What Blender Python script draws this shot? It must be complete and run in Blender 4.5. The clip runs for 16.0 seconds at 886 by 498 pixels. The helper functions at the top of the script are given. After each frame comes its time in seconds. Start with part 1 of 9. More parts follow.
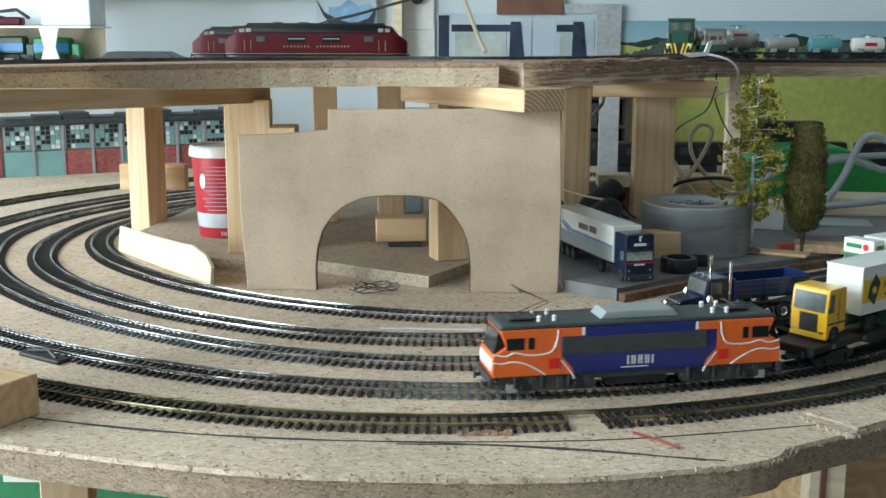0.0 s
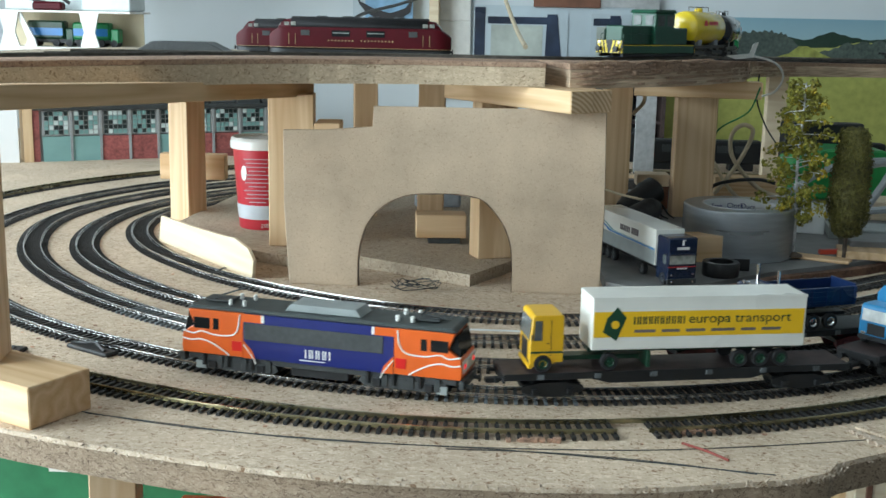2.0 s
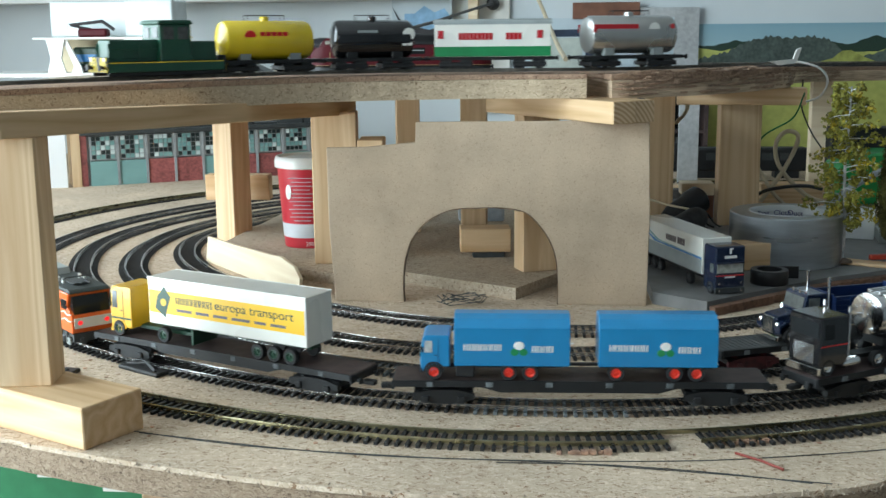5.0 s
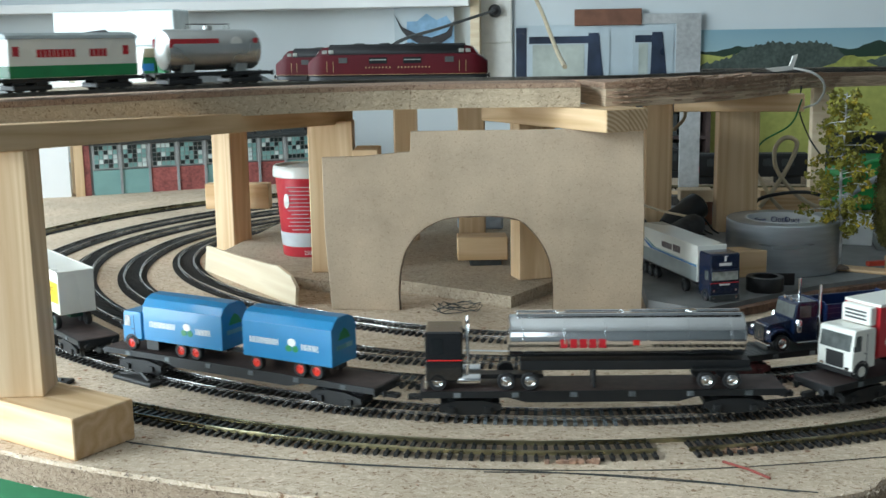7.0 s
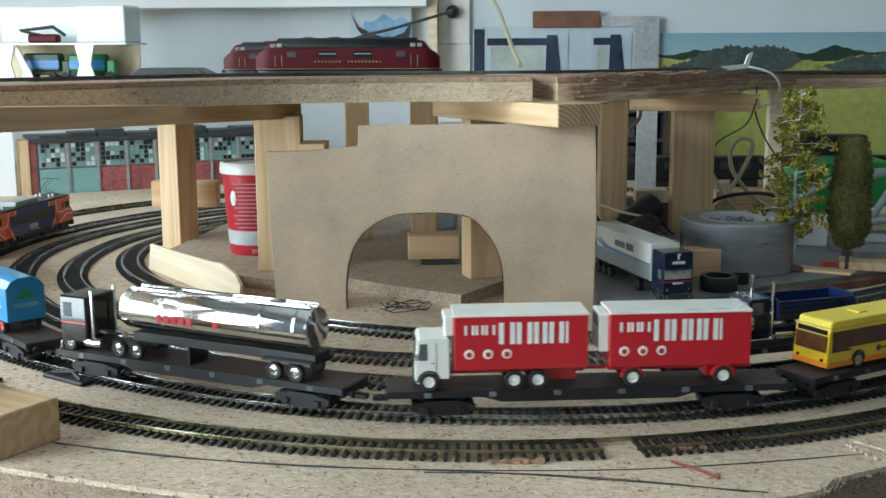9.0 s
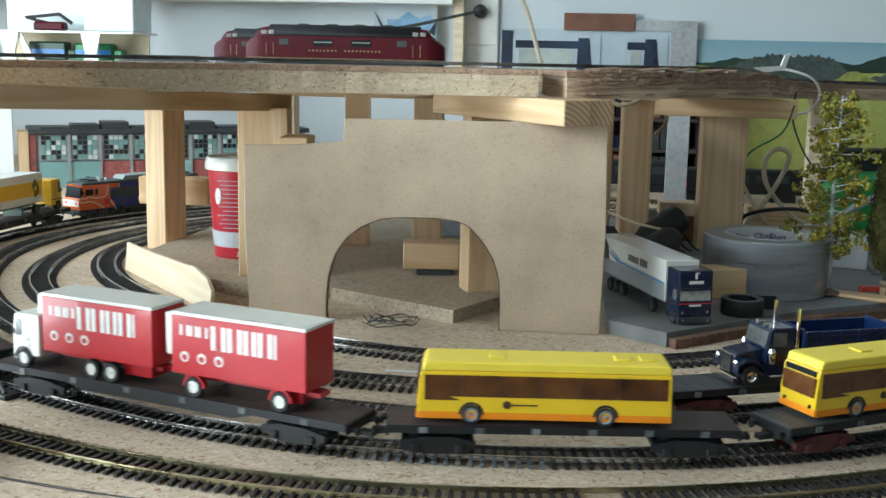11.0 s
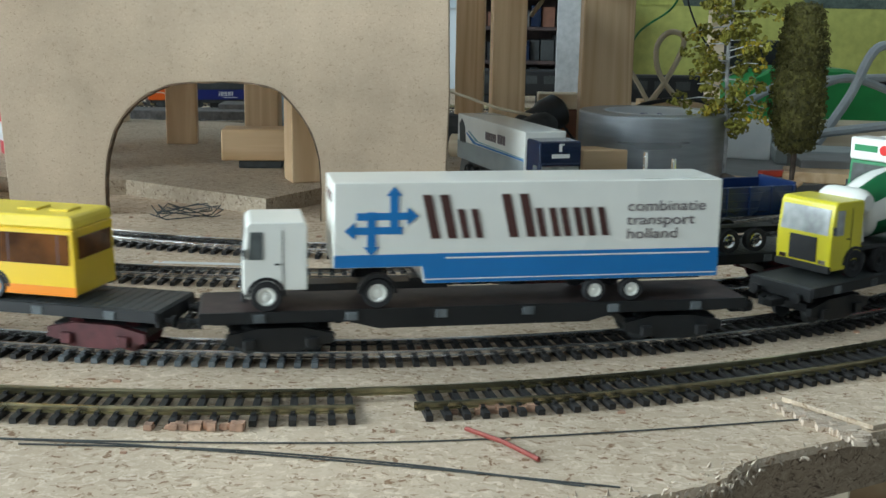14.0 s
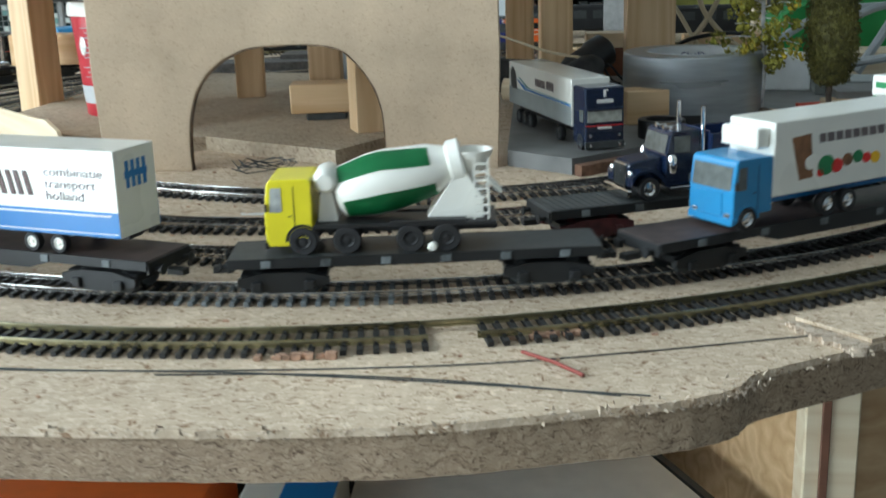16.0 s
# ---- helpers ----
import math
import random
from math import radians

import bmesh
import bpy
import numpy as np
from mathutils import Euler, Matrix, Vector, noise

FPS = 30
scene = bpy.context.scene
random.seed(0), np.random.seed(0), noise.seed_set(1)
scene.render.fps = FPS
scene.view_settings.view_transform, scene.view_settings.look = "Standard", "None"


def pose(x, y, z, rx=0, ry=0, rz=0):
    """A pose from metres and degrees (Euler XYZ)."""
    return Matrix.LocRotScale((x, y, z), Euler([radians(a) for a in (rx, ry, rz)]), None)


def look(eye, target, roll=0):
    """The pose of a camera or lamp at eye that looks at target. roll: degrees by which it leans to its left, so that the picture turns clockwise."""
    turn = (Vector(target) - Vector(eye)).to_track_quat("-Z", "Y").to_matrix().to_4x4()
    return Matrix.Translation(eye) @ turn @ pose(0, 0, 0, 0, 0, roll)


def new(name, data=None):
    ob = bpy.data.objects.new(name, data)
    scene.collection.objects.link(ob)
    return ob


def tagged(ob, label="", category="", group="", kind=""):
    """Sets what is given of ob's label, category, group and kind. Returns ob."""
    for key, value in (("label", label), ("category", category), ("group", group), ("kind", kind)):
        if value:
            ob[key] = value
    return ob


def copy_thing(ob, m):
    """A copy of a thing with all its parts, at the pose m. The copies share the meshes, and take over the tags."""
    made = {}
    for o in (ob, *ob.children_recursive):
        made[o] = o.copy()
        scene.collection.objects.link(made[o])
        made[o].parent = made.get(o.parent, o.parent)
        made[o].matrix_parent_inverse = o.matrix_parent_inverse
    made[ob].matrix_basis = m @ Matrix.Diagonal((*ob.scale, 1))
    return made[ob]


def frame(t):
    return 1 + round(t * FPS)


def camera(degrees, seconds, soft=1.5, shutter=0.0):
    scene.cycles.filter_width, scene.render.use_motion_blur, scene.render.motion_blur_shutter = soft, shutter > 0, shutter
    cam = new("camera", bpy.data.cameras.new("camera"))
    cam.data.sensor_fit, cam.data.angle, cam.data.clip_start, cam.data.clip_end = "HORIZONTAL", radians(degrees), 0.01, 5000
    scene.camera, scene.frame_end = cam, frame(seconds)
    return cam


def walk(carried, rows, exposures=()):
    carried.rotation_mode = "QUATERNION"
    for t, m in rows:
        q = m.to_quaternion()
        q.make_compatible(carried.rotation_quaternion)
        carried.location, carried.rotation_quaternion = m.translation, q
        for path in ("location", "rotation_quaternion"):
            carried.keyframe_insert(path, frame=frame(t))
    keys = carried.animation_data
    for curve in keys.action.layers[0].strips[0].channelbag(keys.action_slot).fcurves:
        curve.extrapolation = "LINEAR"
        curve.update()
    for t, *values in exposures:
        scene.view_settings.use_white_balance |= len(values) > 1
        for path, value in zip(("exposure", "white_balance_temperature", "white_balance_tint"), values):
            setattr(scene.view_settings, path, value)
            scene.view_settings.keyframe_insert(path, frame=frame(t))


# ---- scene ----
cam = camera(43.0, 16.0, shutter=0.4)
PATH = [
    (0, (0.041, 0.03, 0.228), (-0.008, 1.993, -0.148), 0.1),
    (0.5, (0.036, 0.03, 0.228), (-0.016, 1.994, -0.145), 0.6),
    (1, (0.028, 0.034, 0.23), (-0.033, 1.993, -0.167), 1.0),
    (1.5, (0.025, 0.032, 0.234), (-0.045, 1.988, -0.178), 1.3),
    (2, (0.023, 0.031, 0.239), (-0.065, 1.989, -0.162), 1.2),
    (2.5, (0.022, 0.031, 0.24), (-0.079, 1.99, -0.148), 0.8),
    (3, (0.021, 0.03, 0.24), (-0.096, 1.989, -0.142), 0.5),
    (3.5, (0.019, 0.029, 0.239), (-0.114, 1.988, -0.141), 0.1),
    (6, (0.028, 0.031, 0.238), (-0.15, 1.988, -0.134), -0.7),
    (6.5, (0.032, 0.03, 0.24), (-0.15, 1.987, -0.131), -0.8),
    (7, (0.035, 0.029, 0.241), (-0.148, 1.987, -0.123), -0.9),
    (7.5, (0.039, 0.029, 0.242), (-0.119, 1.989, -0.119), -0.6),
    (8, (0.04, 0.028, 0.239), (-0.089, 1.992, -0.117), -0.6),
    (8.5, (0.041, 0.039, 0.232), (-0.068, 2.004, -0.121), -0.5),
    (11, (0.078, 0.152, 0.211), (-0.11, 2.114, -0.125), 1.2),
    (11.5, (0.085, 0.202, 0.186), (-0.044, 2.182, -0.064), 2.2),
    (12, (0.102, 0.233, 0.175), (-0.007, 2.213, -0.083), 1.50),
    (12.5, (0.129, 0.276, 0.159), (0.087, 2.256, -0.122), 1.00),
    (13, (0.136, 0.301, 0.14), (0.094, 2.27, -0.2155), 0.9),
    (13.5, (0.136, 0.31, 0.135), (0.083, 2.27, -0.261), 0.9),
    (14, (0.136, 0.313, 0.131), (0.088, 2.27, -0.28), 1.0),
    (14.5, (0.14, 0.312, 0.131), (0.092, 2.265, -0.297), 0.8),
    (15, (0.149, 0.299, 0.126), (0.103, 2.234, -0.377), -0.3),
    (15.5, (0.145, 0.285, 0.127), (0.045, 2.206, -0.422), -1.3),
    (16, (0.139, 0.251, 0.153), (-0.013, 2.173, -0.378), -1.8),
]
walk(cam, [(t, look(eye, target, roll)) for t, eye, target, roll in PATH], [(0.0, -0.32), (3.5, -0.52), (6.0, -0.38), (8.5, -0.48), (11.0, -0.32), (12.5, -0.16), (13.5, -0.28), (14.5, -0.3), (16.0, -0.22)])

# ---- world, sun, window light ----
world = bpy.data.worlds.new("world")
world.use_nodes = True
scene.world = world
wn = world.node_tree
sky = wn.nodes.new("ShaderNodeTexSky")
sky.sky_type, sky.sun_disc, sky.sun_elevation, sky.sun_rotation = "NISHITA", False, radians(38), radians(200)
wn.nodes["Background"].inputs["Strength"].default_value = 0.1
wn.links.new(sky.outputs["Color"], wn.nodes["Background"].inputs["Color"])
sun = new("sun", bpy.data.lights.new("sun", "SUN"))
sun.data.energy, sun.data.angle, sun.data.color = 0.4, radians(12), (1.0, 0.97, 0.92)
sun.matrix_world = look((-3, -4, 4), (0, 0, 0))
WINDOWS = [("left_far", (-1.33, 1.3, 0.6), (0.0, 1.0, 0.2), 0.7, 0.9, 18.0), ("left_near", (-1.33, 0.2, 0.3), (0.0, 1.0, 0.2), 1.3, 1.25, 92.0), ("front", (-0.85, -1.76, 0.85), (0.0, 1.0, 0.15), 0.9, 1.1, 5.0)]
for wname, at, to, wide, high, watts in WINDOWS:
    lamp = new("window_light_" + wname, bpy.data.lights.new("window_light", "AREA"))
    lamp.data.shape, lamp.data.size, lamp.data.size_y, lamp.data.energy = "RECTANGLE", wide, high, watts
    lamp.data.color = (0.765, 0.92, 1.0)
    lamp.matrix_world = look(at, (at[0] + 1, at[1], at[2] - 0.25) if wname != "front" else (at[0], at[1] + 1, at[2] - 0.2))

# ---- small helpers ----
MATS = {}


def material(name, colour, rough=0.6, metal=0.0, vary=0.12, scale=60.0, bump=0.0, bscale=0.0, second=None, amount=0.5, stretch=(1, 1, 1), coat=0.0):
    """Principled surface with two scales of colour variation, grain bump, and a random shift per object."""
    m = bpy.data.materials.new(name)
    m.use_nodes = True
    n, l = m.node_tree.nodes, m.node_tree.links
    b = n["Principled BSDF"]
    b.inputs["Roughness"].default_value, b.inputs["Metallic"].default_value = rough, metal
    b.inputs["Coat Weight"].default_value = coat
    co = n.new("ShaderNodeTexCoord")
    mp = n.new("ShaderNodeMapping")
    mp.inputs["Scale"].default_value = stretch
    l.new(co.outputs["Object"], mp.inputs["Vector"])
    big, fine = n.new("ShaderNodeTexNoise"), n.new("ShaderNodeTexNoise")
    big.inputs["Scale"].default_value, fine.inputs["Scale"].default_value = scale * 0.17, scale
    big.inputs["Detail"].default_value, fine.inputs["Detail"].default_value = 3, 4
    for t in (big, fine):
        l.new(mp.outputs["Vector"], t.inputs["Vector"])
    add = n.new("ShaderNodeMath")
    add.operation = "ADD"
    l.new(big.outputs["Fac"], add.inputs[0]), l.new(fine.outputs["Fac"], add.inputs[1])
    ramp = n.new("ShaderNodeMapRange")
    ramp.inputs["From Min"].default_value, ramp.inputs["From Max"].default_value = 0.7, 1.3
    l.new(add.outputs[0], ramp.inputs["Value"])
    mix = n.new("ShaderNodeMix")
    mix.data_type = "RGBA"
    c2 = second or tuple(max(0.0, c * (1 - 2.2 * vary)) for c in colour)
    c1 = tuple(min(1.0, c * (1 + vary)) for c in colour)
    mix.inputs[6].default_value, mix.inputs[7].default_value = (*c2, 1), (*c1, 1)
    l.new(ramp.outputs[0], mix.inputs["Factor"])
    info = n.new("ShaderNodeObjectInfo")
    hsv = n.new("ShaderNodeHueSaturation")
    rr = n.new("ShaderNodeMapRange")
    rr.inputs["To Min"].default_value, rr.inputs["To Max"].default_value = 1 - vary * 0.5, 1 + vary * 0.5
    l.new(info.outputs["Random"], rr.inputs["Value"]), l.new(rr.outputs[0], hsv.inputs["Value"])
    l.new(mix.outputs[2], hsv.inputs["Color"]), l.new(hsv.outputs["Color"], b.inputs["Base Color"])
    rg = n.new("ShaderNodeMapRange")
    rg.inputs["To Min"].default_value, rg.inputs["To Max"].default_value = max(0.02, rough - 0.12), min(1, rough + 0.12)
    l.new(big.outputs["Fac"], rg.inputs["Value"]), l.new(rg.outputs[0], b.inputs["Roughness"])
    if bump:
        t = n.new("ShaderNodeTexNoise")
        t.inputs["Scale"].default_value, t.inputs["Detail"].default_value = bscale or scale * 2, 3
        l.new(mp.outputs["Vector"], t.inputs["Vector"])
        bp = n.new("ShaderNodeBump")
        bp.inputs["Strength"].default_value, bp.inputs["Distance"].default_value = 0.6, bump
        l.new(t.outputs["Fac"], bp.inputs["Height"]), l.new(bp.outputs["Normal"], b.inputs["Normal"])
    MATS[name] = m
    return m


def chipboard(name, light, mid, dark, scale, rare=0.14, pits=0.5, flat=(1.0, 1.0, 1.0), cloud=9):
    """Pressed wood chips: flecks of two sizes in three tones, dark pits and a rough face."""
    m = bpy.data.materials.new(name)
    m.use_nodes = True
    n, l = m.node_tree.nodes, m.node_tree.links
    b = n["Principled BSDF"]
    b.inputs["Roughness"].default_value = 0.85
    co = n.new("ShaderNodeTexCoord")
    warp = n.new("ShaderNodeTexNoise")
    warp.inputs["Scale"].default_value, warp.inputs["Detail"].default_value = scale * 0.5, 3
    l.new(co.outputs["Object"], warp.inputs["Vector"])
    mv = n.new("ShaderNodeMix")
    mv.data_type, mv.blend_type = "RGBA", "LINEAR_LIGHT"
    mv.inputs["Factor"].default_value = 1.6 / scale
    l.new(co.outputs["Object"], mv.inputs[6]), l.new(warp.outputs["Color"], mv.inputs[7])
    tones = []
    for k, (size, stretch, turn) in enumerate(((1.0, (1, 2.4, 1.7), (0.2, 0.3, 0.5)), (1.7, (2.2, 1, 1.6), (0.4, 0.1, -0.6)))):
        mp = n.new("ShaderNodeMapping")
        mp.inputs["Scale"].default_value, mp.inputs["Rotation"].default_value = tuple(a * c for a, c in zip(stretch, flat)), turn if flat[2] == 1.0 else (0, 0, turn[2])
        l.new(mv.outputs[2], mp.inputs["Vector"])
        v = n.new("ShaderNodeTexVoronoi")
        v.inputs["Scale"].default_value = scale * size
        l.new(mp.outputs["Vector"], v.inputs["Vector"])
        sep = n.new("ShaderNodeSeparateColor")
        l.new(v.outputs["Color"], sep.inputs["Color"])
        tones.append((sep, v))
    ramp = n.new("ShaderNodeValToRGB")
    e = ramp.color_ramp.elements
    e[0].position, e[0].color, e[1].position, e[1].color = 0.0, (*dark, 1), rare * 0.6, (*[0.6 * a + 0.4 * c for a, c in zip(dark, mid)], 1)
    for at, c in ((rare * 1.3, mid), (0.72, tuple(0.6 * a + 0.4 * c for a, c in zip(mid, light))), (0.95, light)):
        el = e.new(at)
        el.color = (*c, 1)
    both = n.new("ShaderNodeMix")
    both.inputs["Factor"].default_value = 0.36
    l.new(tones[0][0].outputs[0], both.inputs[2]), l.new(tones[1][0].outputs[0], both.inputs[3])
    spread = n.new("ShaderNodeMapRange")
    spread.inputs["From Min"].default_value, spread.inputs["From Max"].default_value = 0.08, 0.92
    l.new(both.outputs[0], spread.inputs["Value"]), l.new(spread.outputs[0], ramp.inputs["Fac"])
    big = n.new("ShaderNodeTexNoise")
    big.inputs["Scale"].default_value, big.inputs["Detail"].default_value = cloud, 6
    l.new(co.outputs["Object"], big.inputs["Vector"])
    rng = n.new("ShaderNodeMapRange")
    rng.inputs["From Min"].default_value, rng.inputs["From Max"].default_value = 0.3, 0.7
    rng.inputs["To Min"].default_value, rng.inputs["To Max"].default_value = 0.84, 1.1
    l.new(big.outputs["Fac"], rng.inputs["Value"])
    hsv = n.new("ShaderNodeHueSaturation")
    l.new(ramp.outputs["Color"], hsv.inputs["Color"]), l.new(rng.outputs[0], hsv.inputs["Value"])
    l.new(hsv.outputs["Color"], b.inputs["Base Color"])
    bp = n.new("ShaderNodeBump")
    bp.inputs["Strength"].default_value, bp.inputs["Distance"].default_value = pits, 0.0009
    l.new(both.outputs[0], bp.inputs["Height"]), l.new(bp.outputs["Normal"], b.inputs["Normal"])
    MATS[name] = m
    return m


def timber(name, light, dark, axis):
    """Planed softwood with growth rings drawn out along one axis."""
    m = bpy.data.materials.new(name)
    m.use_nodes = True
    n, l = m.node_tree.nodes, m.node_tree.links
    b = n["Principled BSDF"]
    b.inputs["Roughness"].default_value = 0.6
    co, mp = n.new("ShaderNodeTexCoord"), n.new("ShaderNodeMapping")
    s = [1.0, 1.0, 1.0]
    s[axis] = 0.06
    mp.inputs["Scale"].default_value = s
    info = n.new("ShaderNodeObjectInfo")
    shift = n.new("ShaderNodeVectorMath")
    shift.operation = "ADD"
    l.new(co.outputs["Object"], shift.inputs[0]), l.new(info.outputs["Random"], shift.inputs[1])
    l.new(shift.outputs[0], mp.inputs["Vector"])
    w = n.new("ShaderNodeTexNoise")
    w.inputs["Scale"].default_value, w.inputs["Detail"].default_value, w.inputs["Distortion"].default_value = 46, 1, 0.3
    f = n.new("ShaderNodeTexNoise")
    f.inputs["Scale"].default_value, f.inputs["Detail"].default_value = 500, 3
    l.new(mp.outputs["Vector"], w.inputs["Vector"]), l.new(mp.outputs["Vector"], f.inputs["Vector"])
    rings = n.new("ShaderNodeMath")
    rings.operation = "MULTIPLY"
    rings.inputs[1].default_value = 11
    fr = n.new("ShaderNodeMath")
    fr.operation = "PINGPONG"
    fr.inputs[1].default_value = 1.0
    l.new(w.outputs["Fac"], rings.inputs[0]), l.new(rings.outputs[0], fr.inputs[0])
    a = n.new("ShaderNodeMath")
    a.operation = "MULTIPLY_ADD"
    a.inputs[1].default_value, a.inputs[2].default_value = 0.68, -0.08
    l.new(fr.outputs[0], a.inputs[0])
    a2 = n.new("ShaderNodeMath")
    a2.operation = "MULTIPLY_ADD"
    a2.inputs[1].default_value = 0.5
    l.new(f.outputs["Fac"], a2.inputs[0]), l.new(a.outputs[0], a2.inputs[2])
    mix = n.new("ShaderNodeMix")
    mix.data_type = "RGBA"
    mix.inputs[6].default_value, mix.inputs[7].default_value = (*light, 1), (*dark, 1)
    l.new(a2.outputs[0], mix.inputs["Factor"])
    hsv = n.new("ShaderNodeHueSaturation")
    rr = n.new("ShaderNodeMapRange")
    rr.inputs["To Min"].default_value, rr.inputs["To Max"].default_value = 0.88, 1.08
    l.new(info.outputs["Random"], rr.inputs["Value"]), l.new(rr.outputs[0], hsv.inputs["Value"])
    l.new(mix.outputs[2], hsv.inputs["Color"]), l.new(hsv.outputs["Color"], b.inputs["Base Color"])
    MATS[name] = m
    return m


def end_grain(name, light, dark):
    """Sawn timber end with curved growth rings."""
    m = bpy.data.materials.new(name)
    m.use_nodes = True
    n, l = m.node_tree.nodes, m.node_tree.links
    co, mp, w = n.new("ShaderNodeTexCoord"), n.new("ShaderNodeMapping"), n.new("ShaderNodeTexWave")
    mp.inputs["Location"].default_value = (0.012, 0, 0.03)
    w.wave_type, w.rings_direction = "RINGS", "Y"
    w.inputs["Scale"].default_value, w.inputs["Distortion"].default_value, w.inputs["Detail"].default_value = 85, 1.2, 2
    mix = n.new("ShaderNodeMix")
    mix.data_type = "RGBA"
    mix.inputs[6].default_value, mix.inputs[7].default_value = (*light, 1), (*dark, 1)
    l.new(co.outputs["Object"], mp.inputs["Vector"]), l.new(mp.outputs["Vector"], w.inputs["Vector"])
    l.new(w.outputs["Fac"], mix.inputs["Factor"]), l.new(mix.outputs[2], n["Principled BSDF"].inputs["Base Color"])
    n["Principled BSDF"].inputs["Roughness"].default_value = 0.8
    MATS[name] = m


def mesh_of(name, bm, mat):
    me = bpy.data.meshes.new(name)
    bmesh.ops.recalc_face_normals(bm, faces=bm.faces)
    bm.to_mesh(me)
    bm.free()
    me.materials.append(MATS[mat] if isinstance(mat, str) else mat)
    return me


def smooth(me, angle=40):
    """Smooth faces, sharp where the edge bends more than the angle."""
    for p in me.polygons:
        p.use_smooth = True
    me.set_sharp_from_angle(angle=radians(angle))


def part(name, bm, mat, parent=None, label="", m=None, soft=False):
    """Links a bmesh as one mesh object under a thing or part."""
    me = mesh_of(name, bm, mat)
    if soft:
        smooth(me)
    ob = new(name, me)
    if parent is not None:
        ob.parent = parent
    if m is not None:
        ob.matrix_local = m
    if label:
        tagged(ob, label)
    return ob


def thing(name, label, category, m=None, group="", kind=""):
    ob = new(name)
    ob.empty_display_size = 0.01
    if m is not None:
        ob.matrix_world = m
    return tagged(ob, label, category, group, kind)


def box(x0, x1, y0, y1, z0, z1, bevel=0.0, bm=None, seg=1):
    own = bm is None
    b = bmesh.new() if own or bevel else bm
    r = bmesh.ops.create_cube(b, size=1, matrix=Matrix.Translation(((x0 + x1) / 2, (y0 + y1) / 2, (z0 + z1) / 2)) @ Matrix.Diagonal((x1 - x0, y1 - y0, z1 - z0, 1)))
    if bevel:
        bmesh.ops.bevel(b, geom=list(b.edges), offset=bevel, segments=seg, affect="EDGES", profile=0.5)
        if not own:
            join(bm, b)
            return bm
    return b


def join(bm, other, m=None):
    """Adds other's geometry to bm, and frees it."""
    if m is not None:
        bmesh.ops.transform(other, matrix=m, verts=other.verts)
    vs = [bm.verts.new(v.co) for v in other.verts]
    other.verts.index_update()
    for f in other.faces:
        try:
            bm.faces.new([vs[v.index] for v in f.verts])
        except ValueError:
            pass
    other.free()
    return bm


def prism(pts, depth, axis="z", at=0.0, bevel=0.0):
    """A flat outline pushed out by depth along an axis. Outline is in the other two axes, in order."""
    b = bmesh.new()

    def p3(p, d):
        return {"z": (p[0], p[1], d), "y": (p[0], d, p[1]), "x": (d, p[0], p[1])}[axis]

    lo = [b.verts.new(p3(p, at)) for p in pts]
    hi = [b.verts.new(p3(p, at + depth)) for p in pts]
    b.faces.new(lo), b.faces.new(hi)
    for i in range(len(pts)):
        j = (i + 1) % len(pts)
        b.faces.new((lo[i], lo[j], hi[j], hi[i]))
    bmesh.ops.recalc_face_normals(b, faces=b.faces)
    if bevel:
        bmesh.ops.bevel(b, geom=list(b.edges), offset=bevel, segments=1, affect="EDGES")
    return b


def lathe(profile, n=24, axis="z", bm=None, m=None):
    """Turns (radius, height) pairs about an axis."""
    b = bmesh.new()
    rings = []
    for r, h in profile:
        ring = []
        for i in range(n):
            a = 2 * math.pi * i / n
            c, s = r * math.cos(a), r * math.sin(a)
            ring.append(b.verts.new({"z": (c, s, h), "y": (c, h, s), "x": (h, c, s)}[axis]))
        rings.append(ring)
    for a, c in zip(rings, rings[1:]):
        for i in range(n):
            j = (i + 1) % n
            b.faces.new((a[i], a[j], c[j], c[i]))
    for ring, r in ((rings[0], profile[0][0]), (rings[-1], profile[-1][0])):
        if r > 1e-6:
            b.faces.new(ring)
    bmesh.ops.remove_doubles(b, verts=b.verts, dist=1e-7)
    if m is not None:
        bmesh.ops.transform(b, matrix=m, verts=b.verts)
    return join(bm, b) if bm is not None else b


def rod(pts, r, n=8, bm=None, taper=None):
    """A round rod or cable along points."""
    b = bmesh.new()
    pts = [Vector(p) for p in pts]
    rings = []
    up = Vector((0.12, 0.23, 0.97)).normalized()
    for i, p in enumerate(pts):
        d = (pts[min(i + 1, len(pts) - 1)] - pts[max(i - 1, 0)]).normalized()
        u = d.cross(up)
        if u.length < 0.05:
            u = d.cross(Vector((1, 0, 0)))
        u.normalize()
        w = d.cross(u)
        k = r if taper is None else r * (1 + (taper - 1) * i / max(1, len(pts) - 1))
        rings.append([b.verts.new(p + k * (math.cos(2 * math.pi * j / n) * u + math.sin(2 * math.pi * j / n) * w)) for j in range(n)])
    for a, c in zip(rings, rings[1:]):
        for j in range(n):
            b.faces.new((a[j], a[(j + 1) % n], c[(j + 1) % n], c[j]))
    b.faces.new(rings[0]), b.faces.new(rings[-1])
    return join(bm, b) if bm is not None else b


def spline(pts, n=12):
    """Points along a Catmull-Rom curve."""
    p = [Vector(q) for q in pts]
    p = [p[0] * 2 - p[1]] + p + [p[-1] * 2 - p[-2]]
    out = []
    for i in range(1, len(p) - 2):
        for k in range(n):
            t = k / n
            a, b, c, d = p[i - 1], p[i], p[i + 1], p[i + 2]
            out.append(0.5 * (2 * b + (c - a) * t + (2 * a - 5 * b + 4 * c - d) * t * t + (3 * b - a - 3 * c + d) * t ** 3))
    out.append(p[-2])
    return out


